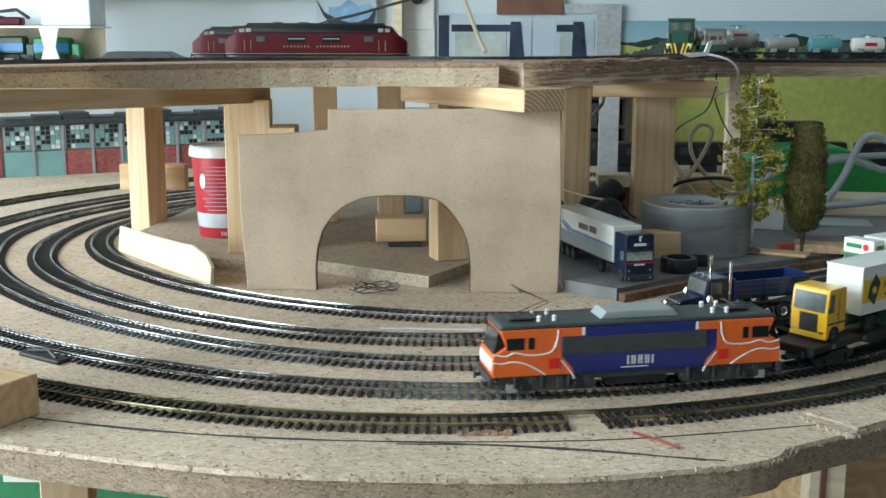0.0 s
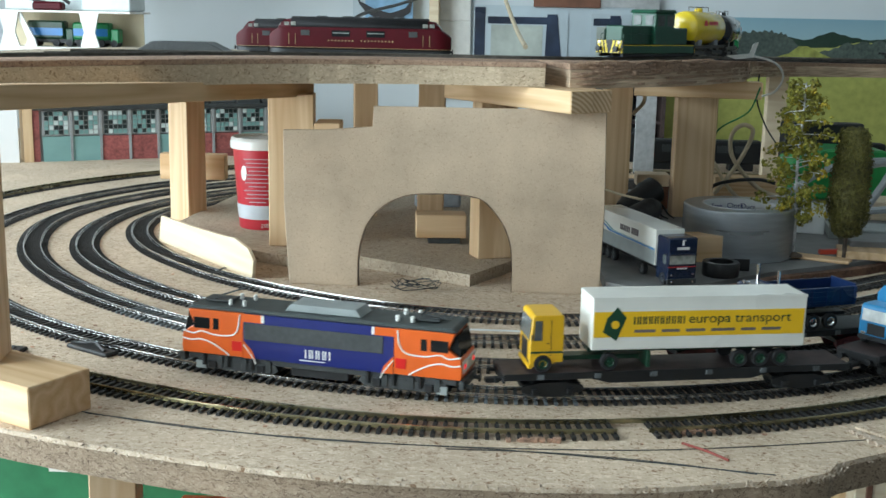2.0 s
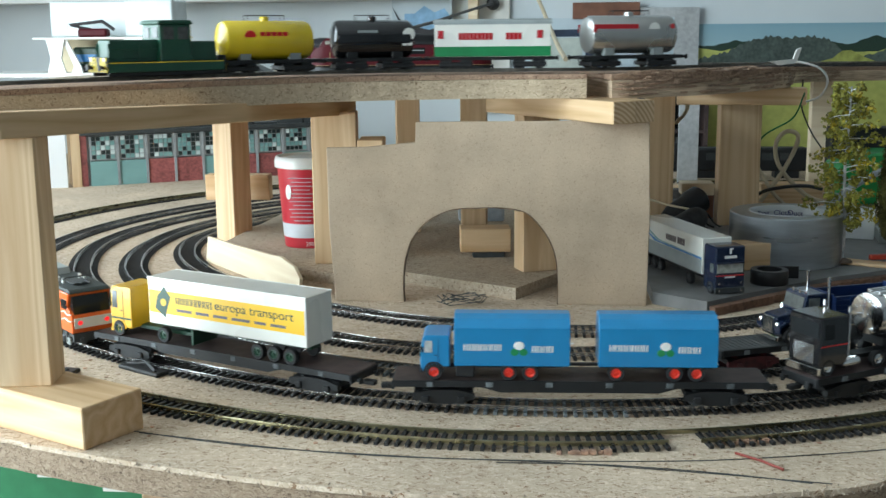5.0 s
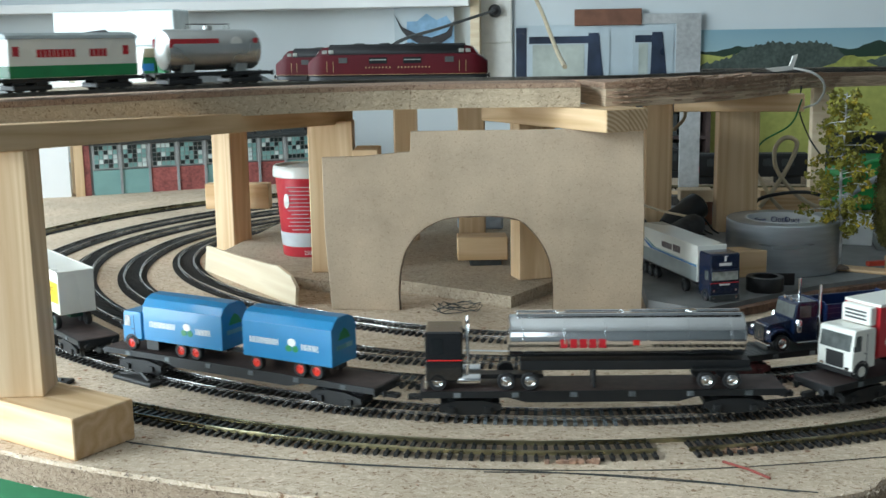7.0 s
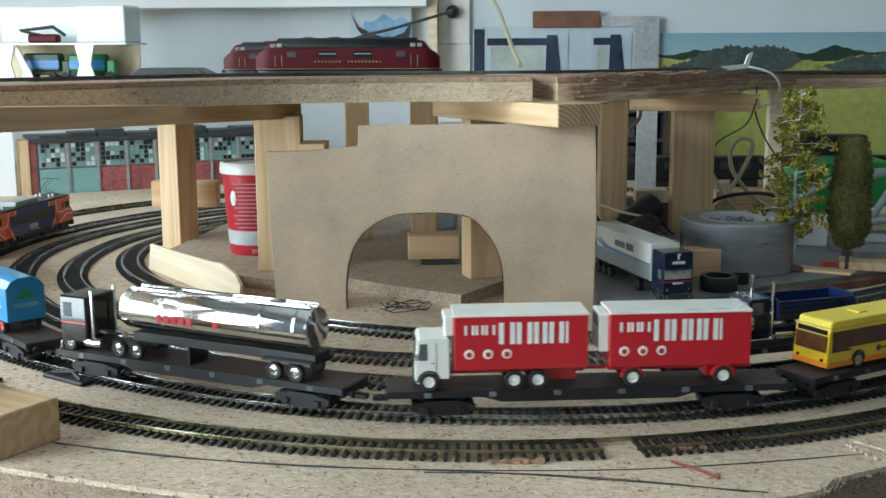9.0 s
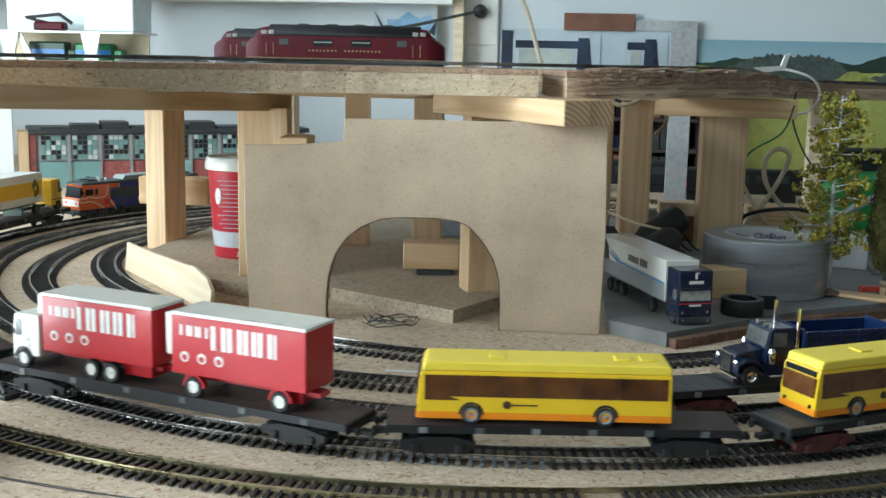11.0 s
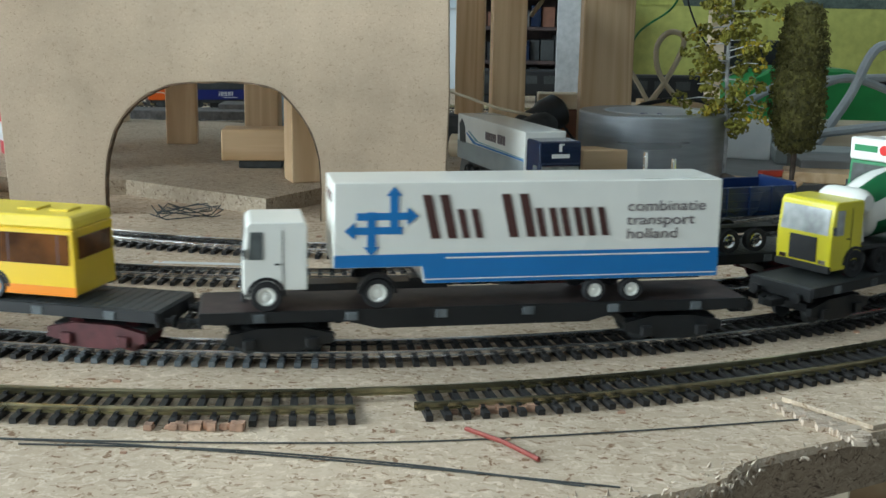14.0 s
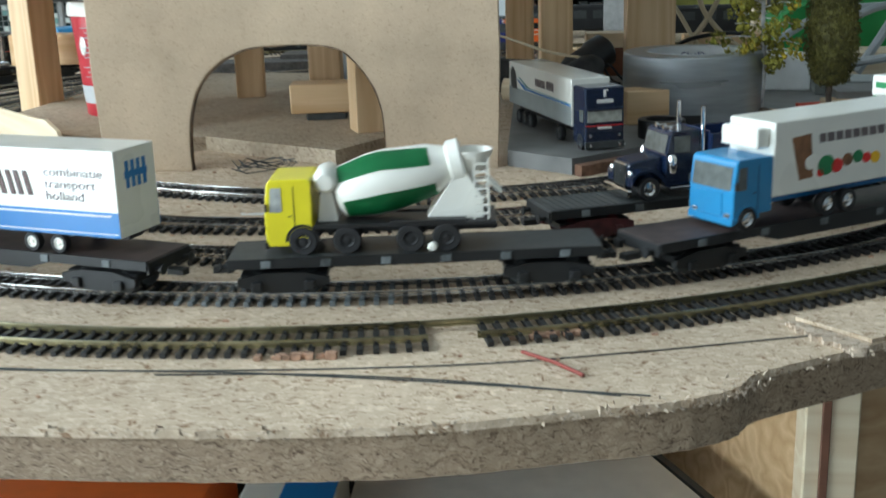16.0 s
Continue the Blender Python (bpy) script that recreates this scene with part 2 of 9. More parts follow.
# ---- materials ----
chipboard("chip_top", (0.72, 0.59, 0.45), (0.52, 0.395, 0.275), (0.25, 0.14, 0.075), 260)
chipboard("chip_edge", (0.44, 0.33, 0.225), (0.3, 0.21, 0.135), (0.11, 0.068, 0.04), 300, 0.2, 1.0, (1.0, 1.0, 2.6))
chipboard("chip_pale", (0.56, 0.47, 0.35), (0.42, 0.33, 0.235), (0.18, 0.12, 0.08), 300)
chipboard("chip_deck", (0.72, 0.585, 0.41), (0.54, 0.41, 0.275), (0.27, 0.175, 0.1), 260, 0.12, 0.7, (1.0, 1.0, 1.9))
chipboard("fibre_edge", (0.55, 0.38, 0.26), (0.4, 0.25, 0.165), (0.16, 0.09, 0.06), 420, 0.2, 0.9)
material("torn_layers", (0.62, 0.47, 0.33), 0.9, vary=0.3, scale=90, bump=0.0015, bscale=160, second=(0.33, 0.23, 0.15), stretch=(0.35, 0.35, 7))
chipboard("mdf", (0.545, 0.42, 0.3), (0.495, 0.373, 0.26), (0.35, 0.25, 0.165), 640, 0.06, 0.22, cloud=20)
timber("pine_up", (0.76, 0.56, 0.345), (0.58, 0.37, 0.195), 2)
timber("pine_x", (0.8, 0.57, 0.34), (0.6, 0.36, 0.17), 0)
timber("pine_y", (0.72, 0.51, 0.3), (0.52, 0.32, 0.155), 1)
end_grain("pine_end", (0.74, 0.55, 0.35), (0.5, 0.31, 0.16))
timber("pine_pale", (0.78, 0.67, 0.49), (0.66, 0.51, 0.33), 0)
material("grey_paint", (0.19, 0.19, 0.185), 0.6, vary=0.16, scale=40, bump=0.0002)
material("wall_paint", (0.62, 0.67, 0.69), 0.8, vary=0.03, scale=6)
# dark tone for walls out of view, chosen to weaken bounced light
material("wall_unseen_dark", (0.27, 0.29, 0.3), 0.85, vary=0.05, scale=6)
material("ceiling_paint", (0.75, 0.75, 0.74), 0.9, vary=0.03, scale=6)
material("room_floor", (0.13, 0.12, 0.115), 0.7, vary=0.15, scale=8)
material("rail_steel", (0.66, 0.64, 0.62), 0.2, 1.0, vary=0.25, scale=120)
material("rail_brass", (0.42, 0.38, 0.24), 0.28, 1.0, vary=0.25, scale=120)
material("rail_dull", (0.2, 0.185, 0.16), 0.45, 1.0, vary=0.25, scale=120)
material("sleeper_brown", (0.019, 0.0175, 0.0165), 0.6, vary=0.25, scale=300)
material("sleeper_grey", (0.12, 0.135, 0.14), 0.6, vary=0.3, scale=200)
material("bed_grey", (0.1, 0.09, 0.082), 0.85, vary=0.25, scale=250)
material("black_plastic", (0.012, 0.012, 0.013), 0.45, vary=0.2, scale=300)
material("dark_grey", (0.045, 0.05, 0.05), 0.5, vary=0.15, scale=300)
material("white_plastic", (0.78, 0.77, 0.72), 0.35, vary=0.05, scale=80, coat=0.2)
material("chrome", (0.8, 0.8, 0.8), 0.12, 1.0, vary=0.05)
material("window_dark", (0.015, 0.017, 0.018), 0.12, vary=0.1)
material("glass_grey", (0.11, 0.12, 0.115), 0.08, vary=0.2, scale=200)
material("glass_bright", (0.5, 0.52, 0.5), 0.1, vary=0.2, scale=200)

# ---- room ----
ROOM = dict(x0=-1.36, x1=2.3, y0=-1.8, y1=2.34, z0=-0.78, z1=1.75)


def wall_with_hole(name, axis, at, thick, a0, a1, z0, z1, hole=None, mat="wall_paint", label="pale blue-white painted room wall"):
    b = bmesh.new()
    pieces = [(a0, a1, z0, z1)]
    if hole:
        h0, h1, k0, k1 = hole
        pieces = [(a0, h0, z0, z1), (h1, a1, z0, z1), (h0, h1, z0, k0), (h0, h1, k1, z1)]
    for p0, p1, q0, q1 in pieces:
        if axis == "x":
            box(at, at + thick, p0, p1, q0, q1, bm=b)
        else:
            box(p0, p1, at, at + thick, q0, q1, bm=b)
    return tagged(part(name, b, mat), label, "wall", kind="structure")


R = ROOM
wall_with_hole("wall_back", "y", R["y1"], 0.12, R["x0"], R["x1"], R["z0"], R["z1"])
wall_with_hole("wall_left", "x", R["x0"] - 0.12, 0.12, R["y0"], R["y1"], R["z0"], R["z1"], (-0.85, 1.65, -0.36, 1.1))
# right and front walls are unseen, kept dark so less light bounces back
wall_with_hole("wall_right", "x", R["x1"], 0.12, R["y0"], R["y1"], R["z0"], R["z1"], None, "wall_unseen_dark", "unseen room wall, darkened to cut bounced light")
wall_with_hole("wall_front", "y", R["y0"] - 0.12, 0.12, R["x0"], R["x1"], R["z0"], R["z1"], (-1.3, -0.3, 0.25, 1.45), "wall_unseen_dark", "unseen room wall with a window, darkened to cut bounced light")
tagged(part("floor", box(R["x0"], R["x1"], R["y0"], R["y1"], R["z0"] - 0.1, R["z0"]), "room_floor"), "dark grey room floor", "floor", kind="structure")
tagged(part("ceiling", box(R["x0"], R["x1"], R["y0"], R["y1"], R["z1"], R["z1"] + 0.1), "ceiling_paint"), "white painted ceiling", "ceiling", kind="structure")

# ---- layout board ----
EDGE = [(-0.95, 1.1), (-0.86, 0.98), (-0.66, 0.84), (-0.48, 0.735), (-0.36, 0.68), (-0.25, 0.636), (-0.15, 0.606), (-0.06, 0.588), (0.03, 0.584), (0.1, 0.588), (0.155, 0.6), (0.19, 0.609), (0.21, 0.62), (0.225, 0.637), (0.29, 0.676), (0.36, 0.73), (0.46, 0.83), (0.58, 1.0), (0.7, 1.2)]
edge = [(v.x, v.y) for v in spline([(x, y, 0) for x, y in EDGE], 10)]
rnd = random.Random(4)
edge = [(x + rnd.uniform(-1, 1) * 0.0003, y + rnd.uniform(-1, 1) * 0.0004) for x, y in edge]
outline = edge + [(1.6, 1.25), (2.28, 1.25), (2.28, 2.32), (-1.34, 2.32), (-1.34, 1.1)]
board = thing("layout_board", "thick raw chipboard baseboard with a rough sawn curved edge", "baseboard", kind="structure")
part("board_face", prism(outline, 0.003, at=-0.003), "chip_top", board)
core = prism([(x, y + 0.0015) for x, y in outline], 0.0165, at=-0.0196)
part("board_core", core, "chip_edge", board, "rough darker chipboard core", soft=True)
chipboard("chip_rim", (0.64, 0.53, 0.42), (0.46, 0.36, 0.27), (0.2, 0.13, 0.08), 300)
rim = bmesh.new()
for ex, ey in edge:
    if -0.75 < ex < 0.5:
        for _ in range(9):
            u, k = rnd.uniform(-0.008, 0.008), rnd.uniform(0.0004, 0.0014)
            p = Vector((ex + u, ey + rnd.uniform(-0.0006, 0.002) + abs(u) * 0.12, rnd.uniform(-0.0034, 0.0003)))
            d = Vector((rnd.gauss(0, 0.6), rnd.gauss(0, 0.4), rnd.gauss(0, 0.8))).normalized()
            w = d.orthogonal().normalized()
            vs = [rim.verts.new(p + q * k) for q in (d * 1.5, w * 0.6, -d, -w * 0.5, d.cross(w) * 0.6)]
            for a, b in ((0, 1), (1, 2), (2, 3), (3, 0)):
                rim.faces.new((vs[a], vs[b], vs[4]))
            rim.faces.new((vs[3], vs[2], vs[1], vs[0]))
tagged(part("rim_splinters", rim, "chip_rim", board), kind="stuff")

patch_edge = [(x, y + 0.0012) for x, y in edge if 0.262 < x < 0.47]
patch_in = [(1.0 * (0.63 * math.cos(radians(a))), 1.27 + 0.63 * math.sin(radians(a))) for a in range(-47, -68, -2)]
patch = prism(patch_edge + patch_in, 0.0016, at=0.0002)
tagged(part("board_patch", patch, "chip_top"), "thin raised chipboard layer with a broken end", "board")
crumble = bmesh.new()
rnd = random.Random(41)
for _ in range(150):
    k = rnd.random()
    c = Vector((0.243 + 0.02 * k + rnd.gauss(0, 0.002), 0.682 - 0.03 * k + rnd.gauss(0, 0.002), 0.0))
    r = rnd.uniform(0.0005, 0.0016)
    box(c.x - r, c.x + r * rnd.uniform(0.5, 1.6), c.y - r, c.y + r, 0.0, r * 1.4, bm=crumble)
tagged(part("broken_crumbs", crumble, "chip_rim"), "crumbs along the broken edge of the board layer", "crumbs", kind="stuff")

# ---- railway track ----
CX, CY = 0.0, 1.27
TRACKS = {
    "front": {-330: 0.607, -270: 0.64, -215: 0.645, -190: 0.642, -170: 0.636, -150: 0.615, -115: 0.596, -90: 0.606, -60: 0.606, -20: 0.607},
    "train": {-330: 0.547, -270: 0.547, -200: 0.543, -160: 0.532, -145: 0.528, -130: 0.526, -118: 0.5255, -110: 0.529, -100: 0.5365, -90: 0.5425, -80: 0.548, -70: 0.5525, -58: 0.556, -20: 0.55},
    "second": {-330: 0.475, -270: 0.48, -210: 0.487, -185: 0.486, -165: 0.468, -140: 0.451, -120: 0.453, -104: 0.468, -90: 0.481, -75: 0.486, -65: 0.489, -57: 0.497, -48: 0.504, -20: 0.5},
    "third": {-330: 0.42, -270: 0.425, -200: 0.43, -180: 0.423, -160: 0.414, -135: 0.4, -115: 0.404, -100: 0.416, -90: 0.42, -65: 0.424, -20: 0.424},
    "inner": {-330: 0.38, -270: 0.385, -200: 0.385, -185: 0.381, -160: 0.349, -143: 0.331, -120: 0.327, -104: 0.335, -90: 0.348, -75: 0.363, -55: 0.374, -20: 0.376},
}


def radius(knots, a):
    """Smooth radius at an angle in degrees, from knots that repeat every turn."""
    ks = sorted(knots)
    ks = [k - 360 for k in ks] + ks + [k + 360 for k in ks]
    i = next(j for j in range(len(ks) - 1) if ks[j] <= a < ks[j + 1])
    k0, k1, k2, k3 = ks[i - 1], ks[i], ks[i + 1], ks[i + 2]

    def val(k):
        return knots[(k + 360) if k < -330.5 else (k - 360) if k > 0 else k]

    t = (a - k1) / (k2 - k1)
    m1 = (val(k2) - val(k0)) / (k2 - k0) * (k2 - k1)
    m2 = (val(k3) - val(k1)) / (k3 - k1) * (k2 - k1)
    return (2 * t ** 3 - 3 * t ** 2 + 1) * val(k1) + (t ** 3 - 2 * t ** 2 + t) * m1 + (-2 * t ** 3 + 3 * t ** 2) * val(k2) + (t ** 3 - t ** 2) * m2


def ring_line(name, steps=720):
    """Centre line of a ring track, from angle -360 to 0."""
    out = []
    for i in range(steps + 1):
        a = -360 + 360 * i / steps
        r = radius(TRACKS[name], a if a > -330 else a + 360 if a + 360 <= 0 else a)
        out.append(Vector((CX + r * math.cos(radians(a)), CY + r * math.sin(radians(a)), 0)))
    return out


class Line:
    """A curve by its length."""

    def __init__(self, pts):
        self.pts = pts
        self.s = [0.0]
        for a, b in zip(pts, pts[1:]):
            self.s.append(self.s[-1] + (b - a).length)
        self.length = self.s[-1]

    def at(self, s):
        s = min(max(s, 0.0), self.length - 1e-6)
        i = max(0, int(np.searchsorted(self.s, s, side="right")) - 1)
        k = (s - self.s[i]) / (self.s[i + 1] - self.s[i])
        return self.pts[i].lerp(self.pts[i + 1], k)

    def way(self, s, h=0.004):
        return (self.at(s + h) - self.at(s - h)).normalized()


def rail_bm(line, offset, z0, top, n, s0=0.0, s1=None):
    """A rail swept along a line: foot, web and head."""
    s1 = line.length if s1 is None else s1
    prof = [(-0.0011, 0), (0.0011, 0), (0.0011, 0.0004), (0.0003, 0.0007), (0.0003, top - 0.0008), (0.0006, top - 0.0006), (0.0005, top), (-0.0005, top), (-0.0006, top - 0.0006), (-0.0003, top - 0.0008), (-0.0003, 0.0007), (-0.0011, 0.0004)]
    b = bmesh.new()
    prev = None
    for i in range(n + 1):
        s = s0 + (s1 - s0) * i / n
        p, d = line.at(s), line.way(s)
        side = Vector((d.y, -d.x, 0))
        ring = [b.verts.new(p + side * (offset + u) + Vector((0, 0, z0 + v))) for u, v in prof]
        if prev:
            for k in range(len(prof)):
                b.faces.new((prev[k], prev[(k + 1) % len(prof)], ring[(k + 1) % len(prof)], ring[k]))
        else:
            b.faces.new(ring)
        prev = ring
    b.faces.new(prev)
    return b


def sleeper_mesh(mat):
    b = bmesh.new()
    box(-0.015, 0.015, -0.0012, 0.0012, 0.0, 0.0020, bm=b)
    for c in (-0.0083, 0.0083):
        box(c - 0.0022, c + 0.0022, -0.0007, 0.0007, 0.002, 0.0028, bm=b)
    return mesh_of("sleeper", b, mat)


def lay_track(name, line, z, label, rail, sleeper, near, gap=None, pale=None, group="tracks on the board", s0=0.0, s1=None):
    t = thing(name, label, "track", group=group)
    s1 = line.length if s1 is None else s1
    spans = [(s0, s1)] if gap is None else [(s0, gap[0]), (gap[1], s1)]
    for c in (-0.00825, 0.00825):
        for a, b in (spans if c < 0 else [(s0, s1)]):
            part("rail", rail_bm(line, c, z + 0.0021, 0.0026, 420, a + (0.002 if a > s0 else 0), b + (0.004 if b < s1 else 0)), rail, t, soft=True)
    me, grey = sleeper_mesh(sleeper), sleeper_mesh("sleeper_grey")
    rest = bmesh.new()
    s, made = s0 + 0.003, 0
    while s < s1:
        if any(a <= s <= b for a, b in spans):
            p, d = line.at(s), line.way(s)
            m = Matrix.Translation((p.x, p.y, z + 0.0002)) @ Matrix.Rotation(math.atan2(d.y, d.x) - math.pi / 2, 4, "Z")
            if near(p) and made < 300:
                o = new("sleeper", grey if pale and pale[0] < p.x < pale[1] else me)
                o.parent, o.matrix_local = t, m
                made += 1
            else:
                box(-0.015, 0.015, -0.0012, 0.0012, 0.0, 0.0020, bm=(sb := bmesh.new()))
                join(rest, sb, m)
        s += 0.0062
    tagged(part("sleeper_row", rest, sleeper, t), kind="stuff")
    return t


def track_line(name):
    """From the far side of the board on the right, round the ring, and back along the rear: the train's direction."""
    ring = [p for p in reversed(ring_line(name))]
    n = len(ring) - 1
    ring = ring[int(n * 50 / 360):int(n * 285 / 360)]
    way = (ring[0] - ring[4]).normalized()
    head = math.atan2(way.y, way.x)
    p, lead = ring[0].copy(), []
    for i in range(110):
        head = max(radians(2), head - radians(0.45)) if i > 12 else head
        p = p + Vector((math.cos(head), math.sin(head), 0)) * 0.016
        lead.append(p.copy())
    p, tail = ring[-1].copy(), []
    way = (ring[-1] - ring[-5]).normalized()
    head = math.atan2(way.y, way.x)
    for i in range(115):
        head = head * 0.9
        p = p + Vector((math.cos(head), math.sin(head), 0)) * 0.016
        tail.append(p.copy())
    return list(reversed(lead)) + ring + tail


LINES = {k: Line(track_line(k)) for k in TRACKS}


def s_of(line, x, y):
    return min(zip(((p.x - x) ** 2 + (p.y - y) ** 2 for p in line.pts), line.s))[1]


def near_front(p):
    return p.y < 1.15 and -0.62 < p.x < 0.5


fr = LINES["front"]
lay_track("railway_track", fr, 0.0, "track with brassy rails and a gap in its sleepers", "rail_brass", "sleeper_brown", near_front, (s_of(fr, 0.121, 0.668), s_of(fr, 0.103, 0.665)))
for key, pale in (("train", (-0.02, 0.08)), ("second", (-0.27, -0.06)), ("third", None), ("inner", None)):
    lay_track("railway_track", LINES[key], 0.0, "curved model railway track with steel rails on dark sleepers", "rail_steel", "sleeper_brown", near_front, pale=pale)

# ---- arch board ----
arch = [(-0.098, 0.0), (-0.0985, 0.02), (-0.097, 0.038), (-0.092, 0.055), (-0.083, 0.068), (-0.072, 0.077), (-0.056, 0.084), (-0.04, 0.086), (-0.01, 0.0865), (0.008, 0.084), (0.017, 0.079), (0.027, 0.068), (0.035, 0.055), (0.0395, 0.04), (0.041, 0.022), (0.041, 0.0)]
outer = [(-0.161, 0.0)] + arch + [(0.119, 0.0), (0.121, 0.08), (0.119, 0.163), (0.06, 0.1635), (-0.0865, 0.1625), (-0.087, 0.1445), (-0.13, 0.1405), (-0.168, 0.1395), (-0.1665, 0.07)]
arch_panel = thing("arch_panel", "bare fibreboard panel with a rough-sawn tunnel arch", "panel", pose(0.0, 1.016, 0.0, -4.0, 0, -1.6))
part("board", prism(outer, 0.006, "y", 0.0, 0.0006), "mdf", arch_panel)
material("sawn_brown", (0.2, 0.13, 0.08), 0.9, vary=0.35, scale=260, bump=0.0003)
curve = [(v.x, v.z) for v in spline([(x, 0, z) for x, z in arch], 4)]
rnd = random.Random(6)
inner = [(x * 0.99 - 0.0003 + rnd.uniform(-1, 1) * 0.0003, max(0.0003, z - 0.0007 - rnd.uniform(0, 0.0006))) for x, z in curve]
part("sawn_edge", prism(curve + inner[::-1], 0.0058, "y", 0.0001), "sawn_brown", arch_panel, "darker ragged sawn edge of the arch")
# ---- upper deck ----
DECK = [(-1.3, 1.0), (-1.2, 0.8), (-1.05, 0.66), (-0.85, 0.59), (-0.62, 0.59), (-0.46, 0.67), (-0.36, 0.79), (-0.27, 0.895), (-0.17, 0.985), (-0.06, 1.028), (0.077, 1.036), (0.16, 1.075), (0.23, 1.15), (0.285, 1.26), (0.315, 1.38), (0.34, 1.5), (0.39, 1.64), (0.48, 1.77), (0.62, 1.87), (0.85, 1.93), (1.3, 1.95), (2.2, 1.95)]
deck_edge = [Vector((v.x, v.y, 0)) for v in spline([(x, y, 0) for x, y in DECK], 10)]
DTOP = 0.203


def sag(x, y):
    """The deck ramps down towards the back on its outer arm."""
    return -0.021 * min(1.0, max(0.0, (y - 1.2) / 0.7)) if x > 0.15 else 0.0


def ramp_down(ob):
    for v in ob.data.vertices:
        v.co.z += sag(v.co.x, v.co.y)
    return ob


def inset(pts, d):
    out = []
    for i, p in enumerate(pts):
        w = (pts[min(i + 1, len(pts) - 1)] - pts[max(i - 1, 0)]).normalized()
        out.append(p + Vector((-w.y, w.x, 0)) * d)
    return out


crack = min(range(len(deck_edge)), key=lambda i: (deck_edge[i] - Vector((0.077, 1.036, 0))).length)
rnd = random.Random(9)
rough = [p + Vector((rnd.uniform(-1, 1) * 0.0007, rnd.uniform(-1, 1) * 0.0007, 0)) for p in deck_edge]


def deck_piece(name, pts, closing, thick, top, mat, parent, label=""):
    return part(name, prism([(p.x, p.y) for p in pts] + closing, thick, at=top - thick), mat, parent, label)


deck = thing("upper_deck", "raised chipboard deck with a crumbling fibre underlay edge", "deck", kind="structure")
inner_a = [(v.x, v.y) for v in reversed(inset(deck_edge[:crack], 0.078))]
LOW_TOP = DTOP - 0.008
low_deck = prism([(0.09, 1.125), (0.12, 1.42), (0.0, 1.46), (-0.2, 1.49), (-0.46, 1.49), (-0.52, 1.3), (-0.5, 1.06), (-0.42, 0.97), (-0.3, 1.03), (-0.2, 1.09), (-0.08, 1.12)], 0.0125, at=LOW_TOP - 0.0125)
tagged(part("lower_deck", low_deck, "chip_pale"), "thin chipboard shelf set a little lower behind the deck edge", "deck", kind="structure")
deck_piece("deck_board", rough[:crack], inner_a, 0.0165, DTOP - 0.0045, "chip_deck", deck)
deck_piece("fibre_underlay", inset(rough[:crack], 0.0012), inner_a, 0.0043, DTOP, "fibre_edge", deck, "brown fibre underlay")
inner_b = [(v.x, v.y) for v in reversed(inset(deck_edge[crack + 1:], 0.11))]
ramp_down(deck_piece("deck_board", rough[crack + 1:], inner_b, 0.0155, DTOP - 0.006, "torn_layers", deck, "darker weathered deck board"))
ramp_down(deck_piece("fibre_underlay", inset(rough[crack + 1:], 0.002), inner_b, 0.0052, DTOP - 0.0005, "fibre_edge", deck, "torn brown fibre underlay"))
torn = bmesh.new()
rnd = random.Random(19)
for k in range(crack + 2, len(deck_edge) - 2):
    p, q = deck_edge[k], deck_edge[k + 1]
    if p.y > 1.75:
        break
    w = (q - p).normalized()
    out = Vector((w.y, -w.x, 0))
    for _ in range(7):
        c = p.lerp(q, rnd.random()) + out * rnd.uniform(-0.001, 0.0012) + Vector((0, 0, DTOP - rnd.choice((0.001, 0.003, 0.0048, 0.0065, 0.009, 0.013, 0.018)) + sag(p.x, p.y)))
        long, thick, deep = rnd.uniform(0.004, 0.017), rnd.uniform(0.0004, 0.0011), rnd.uniform(0.0006, 0.0024)
        bend = rnd.uniform(-0.0012, 0.0012)
        a = [c - w * long, c - w * long * 0.3 + out * deep + Vector((0, 0, bend)), c + w * long * 0.5 + out * deep * 0.8, c + w * long]
        lo = [torn.verts.new(v - Vector((0, 0, thick))) for v in a]
        hi = [torn.verts.new(v + Vector((0, 0, thick))) for v in a]
        torn.faces.new(lo), torn.faces.new(hi)
        for m in range(4):
            torn.faces.new((lo[m], lo[(m + 1) % 4], hi[(m + 1) % 4], hi[m]))
tagged(part("torn_fibre", torn, "fibre_edge", deck), kind="stuff")
deck_line = Line(list(reversed(inset(deck_edge, 0.028))))
main_track = lay_track("deck_track", deck_line, DTOP, "single model railway track along the deck edge", "rail_dull", "sleeper_brown", lambda p: p.y < 1.45 and -0.5 < p.x < 0.35, group="tracks on the deck")
for ob in main_track.children:
    if ob.name.startswith("sleeper") and not ob.name.startswith("sleeper_row"):
        c = ob.matrix_local.translation
        ob.matrix_local = Matrix.Translation((0, 0, sag(c.x, c.y))) @ ob.matrix_local
    else:
        ramp_down(ob)
siding = Line([Vector(v) for v in spline([(0.02, 1.22, 0), (-0.07, 1.22, 0), (-0.25, 1.216, 0), (-0.34, 1.19, 0), (-0.42, 1.13, 0)], 10)])
lay_track("deck_track", siding, LOW_TOP, "short parking track on the deck", "rail_dull", "sleeper_brown", lambda p: True, group="tracks on the deck")


def stick(name, label, category, x0, x1, y0, y1, z0, z1, mat, rz=0.0, group="", bevel=0.0008):
    """A sawn timber about its own centre."""
    cx, cy = (x0 + x1) / 2, (y0 + y1) / 2
    ob = part(name, box(x0 - cx, x1 - cx, y0 - cy, y1 - cy, 0, z1 - z0, bevel), mat)
    ob.matrix_world = pose(cx, cy, z0, 0, 0, rz)
    return tagged(ob, label, category, group)


UNDER = DTOP - 0.021
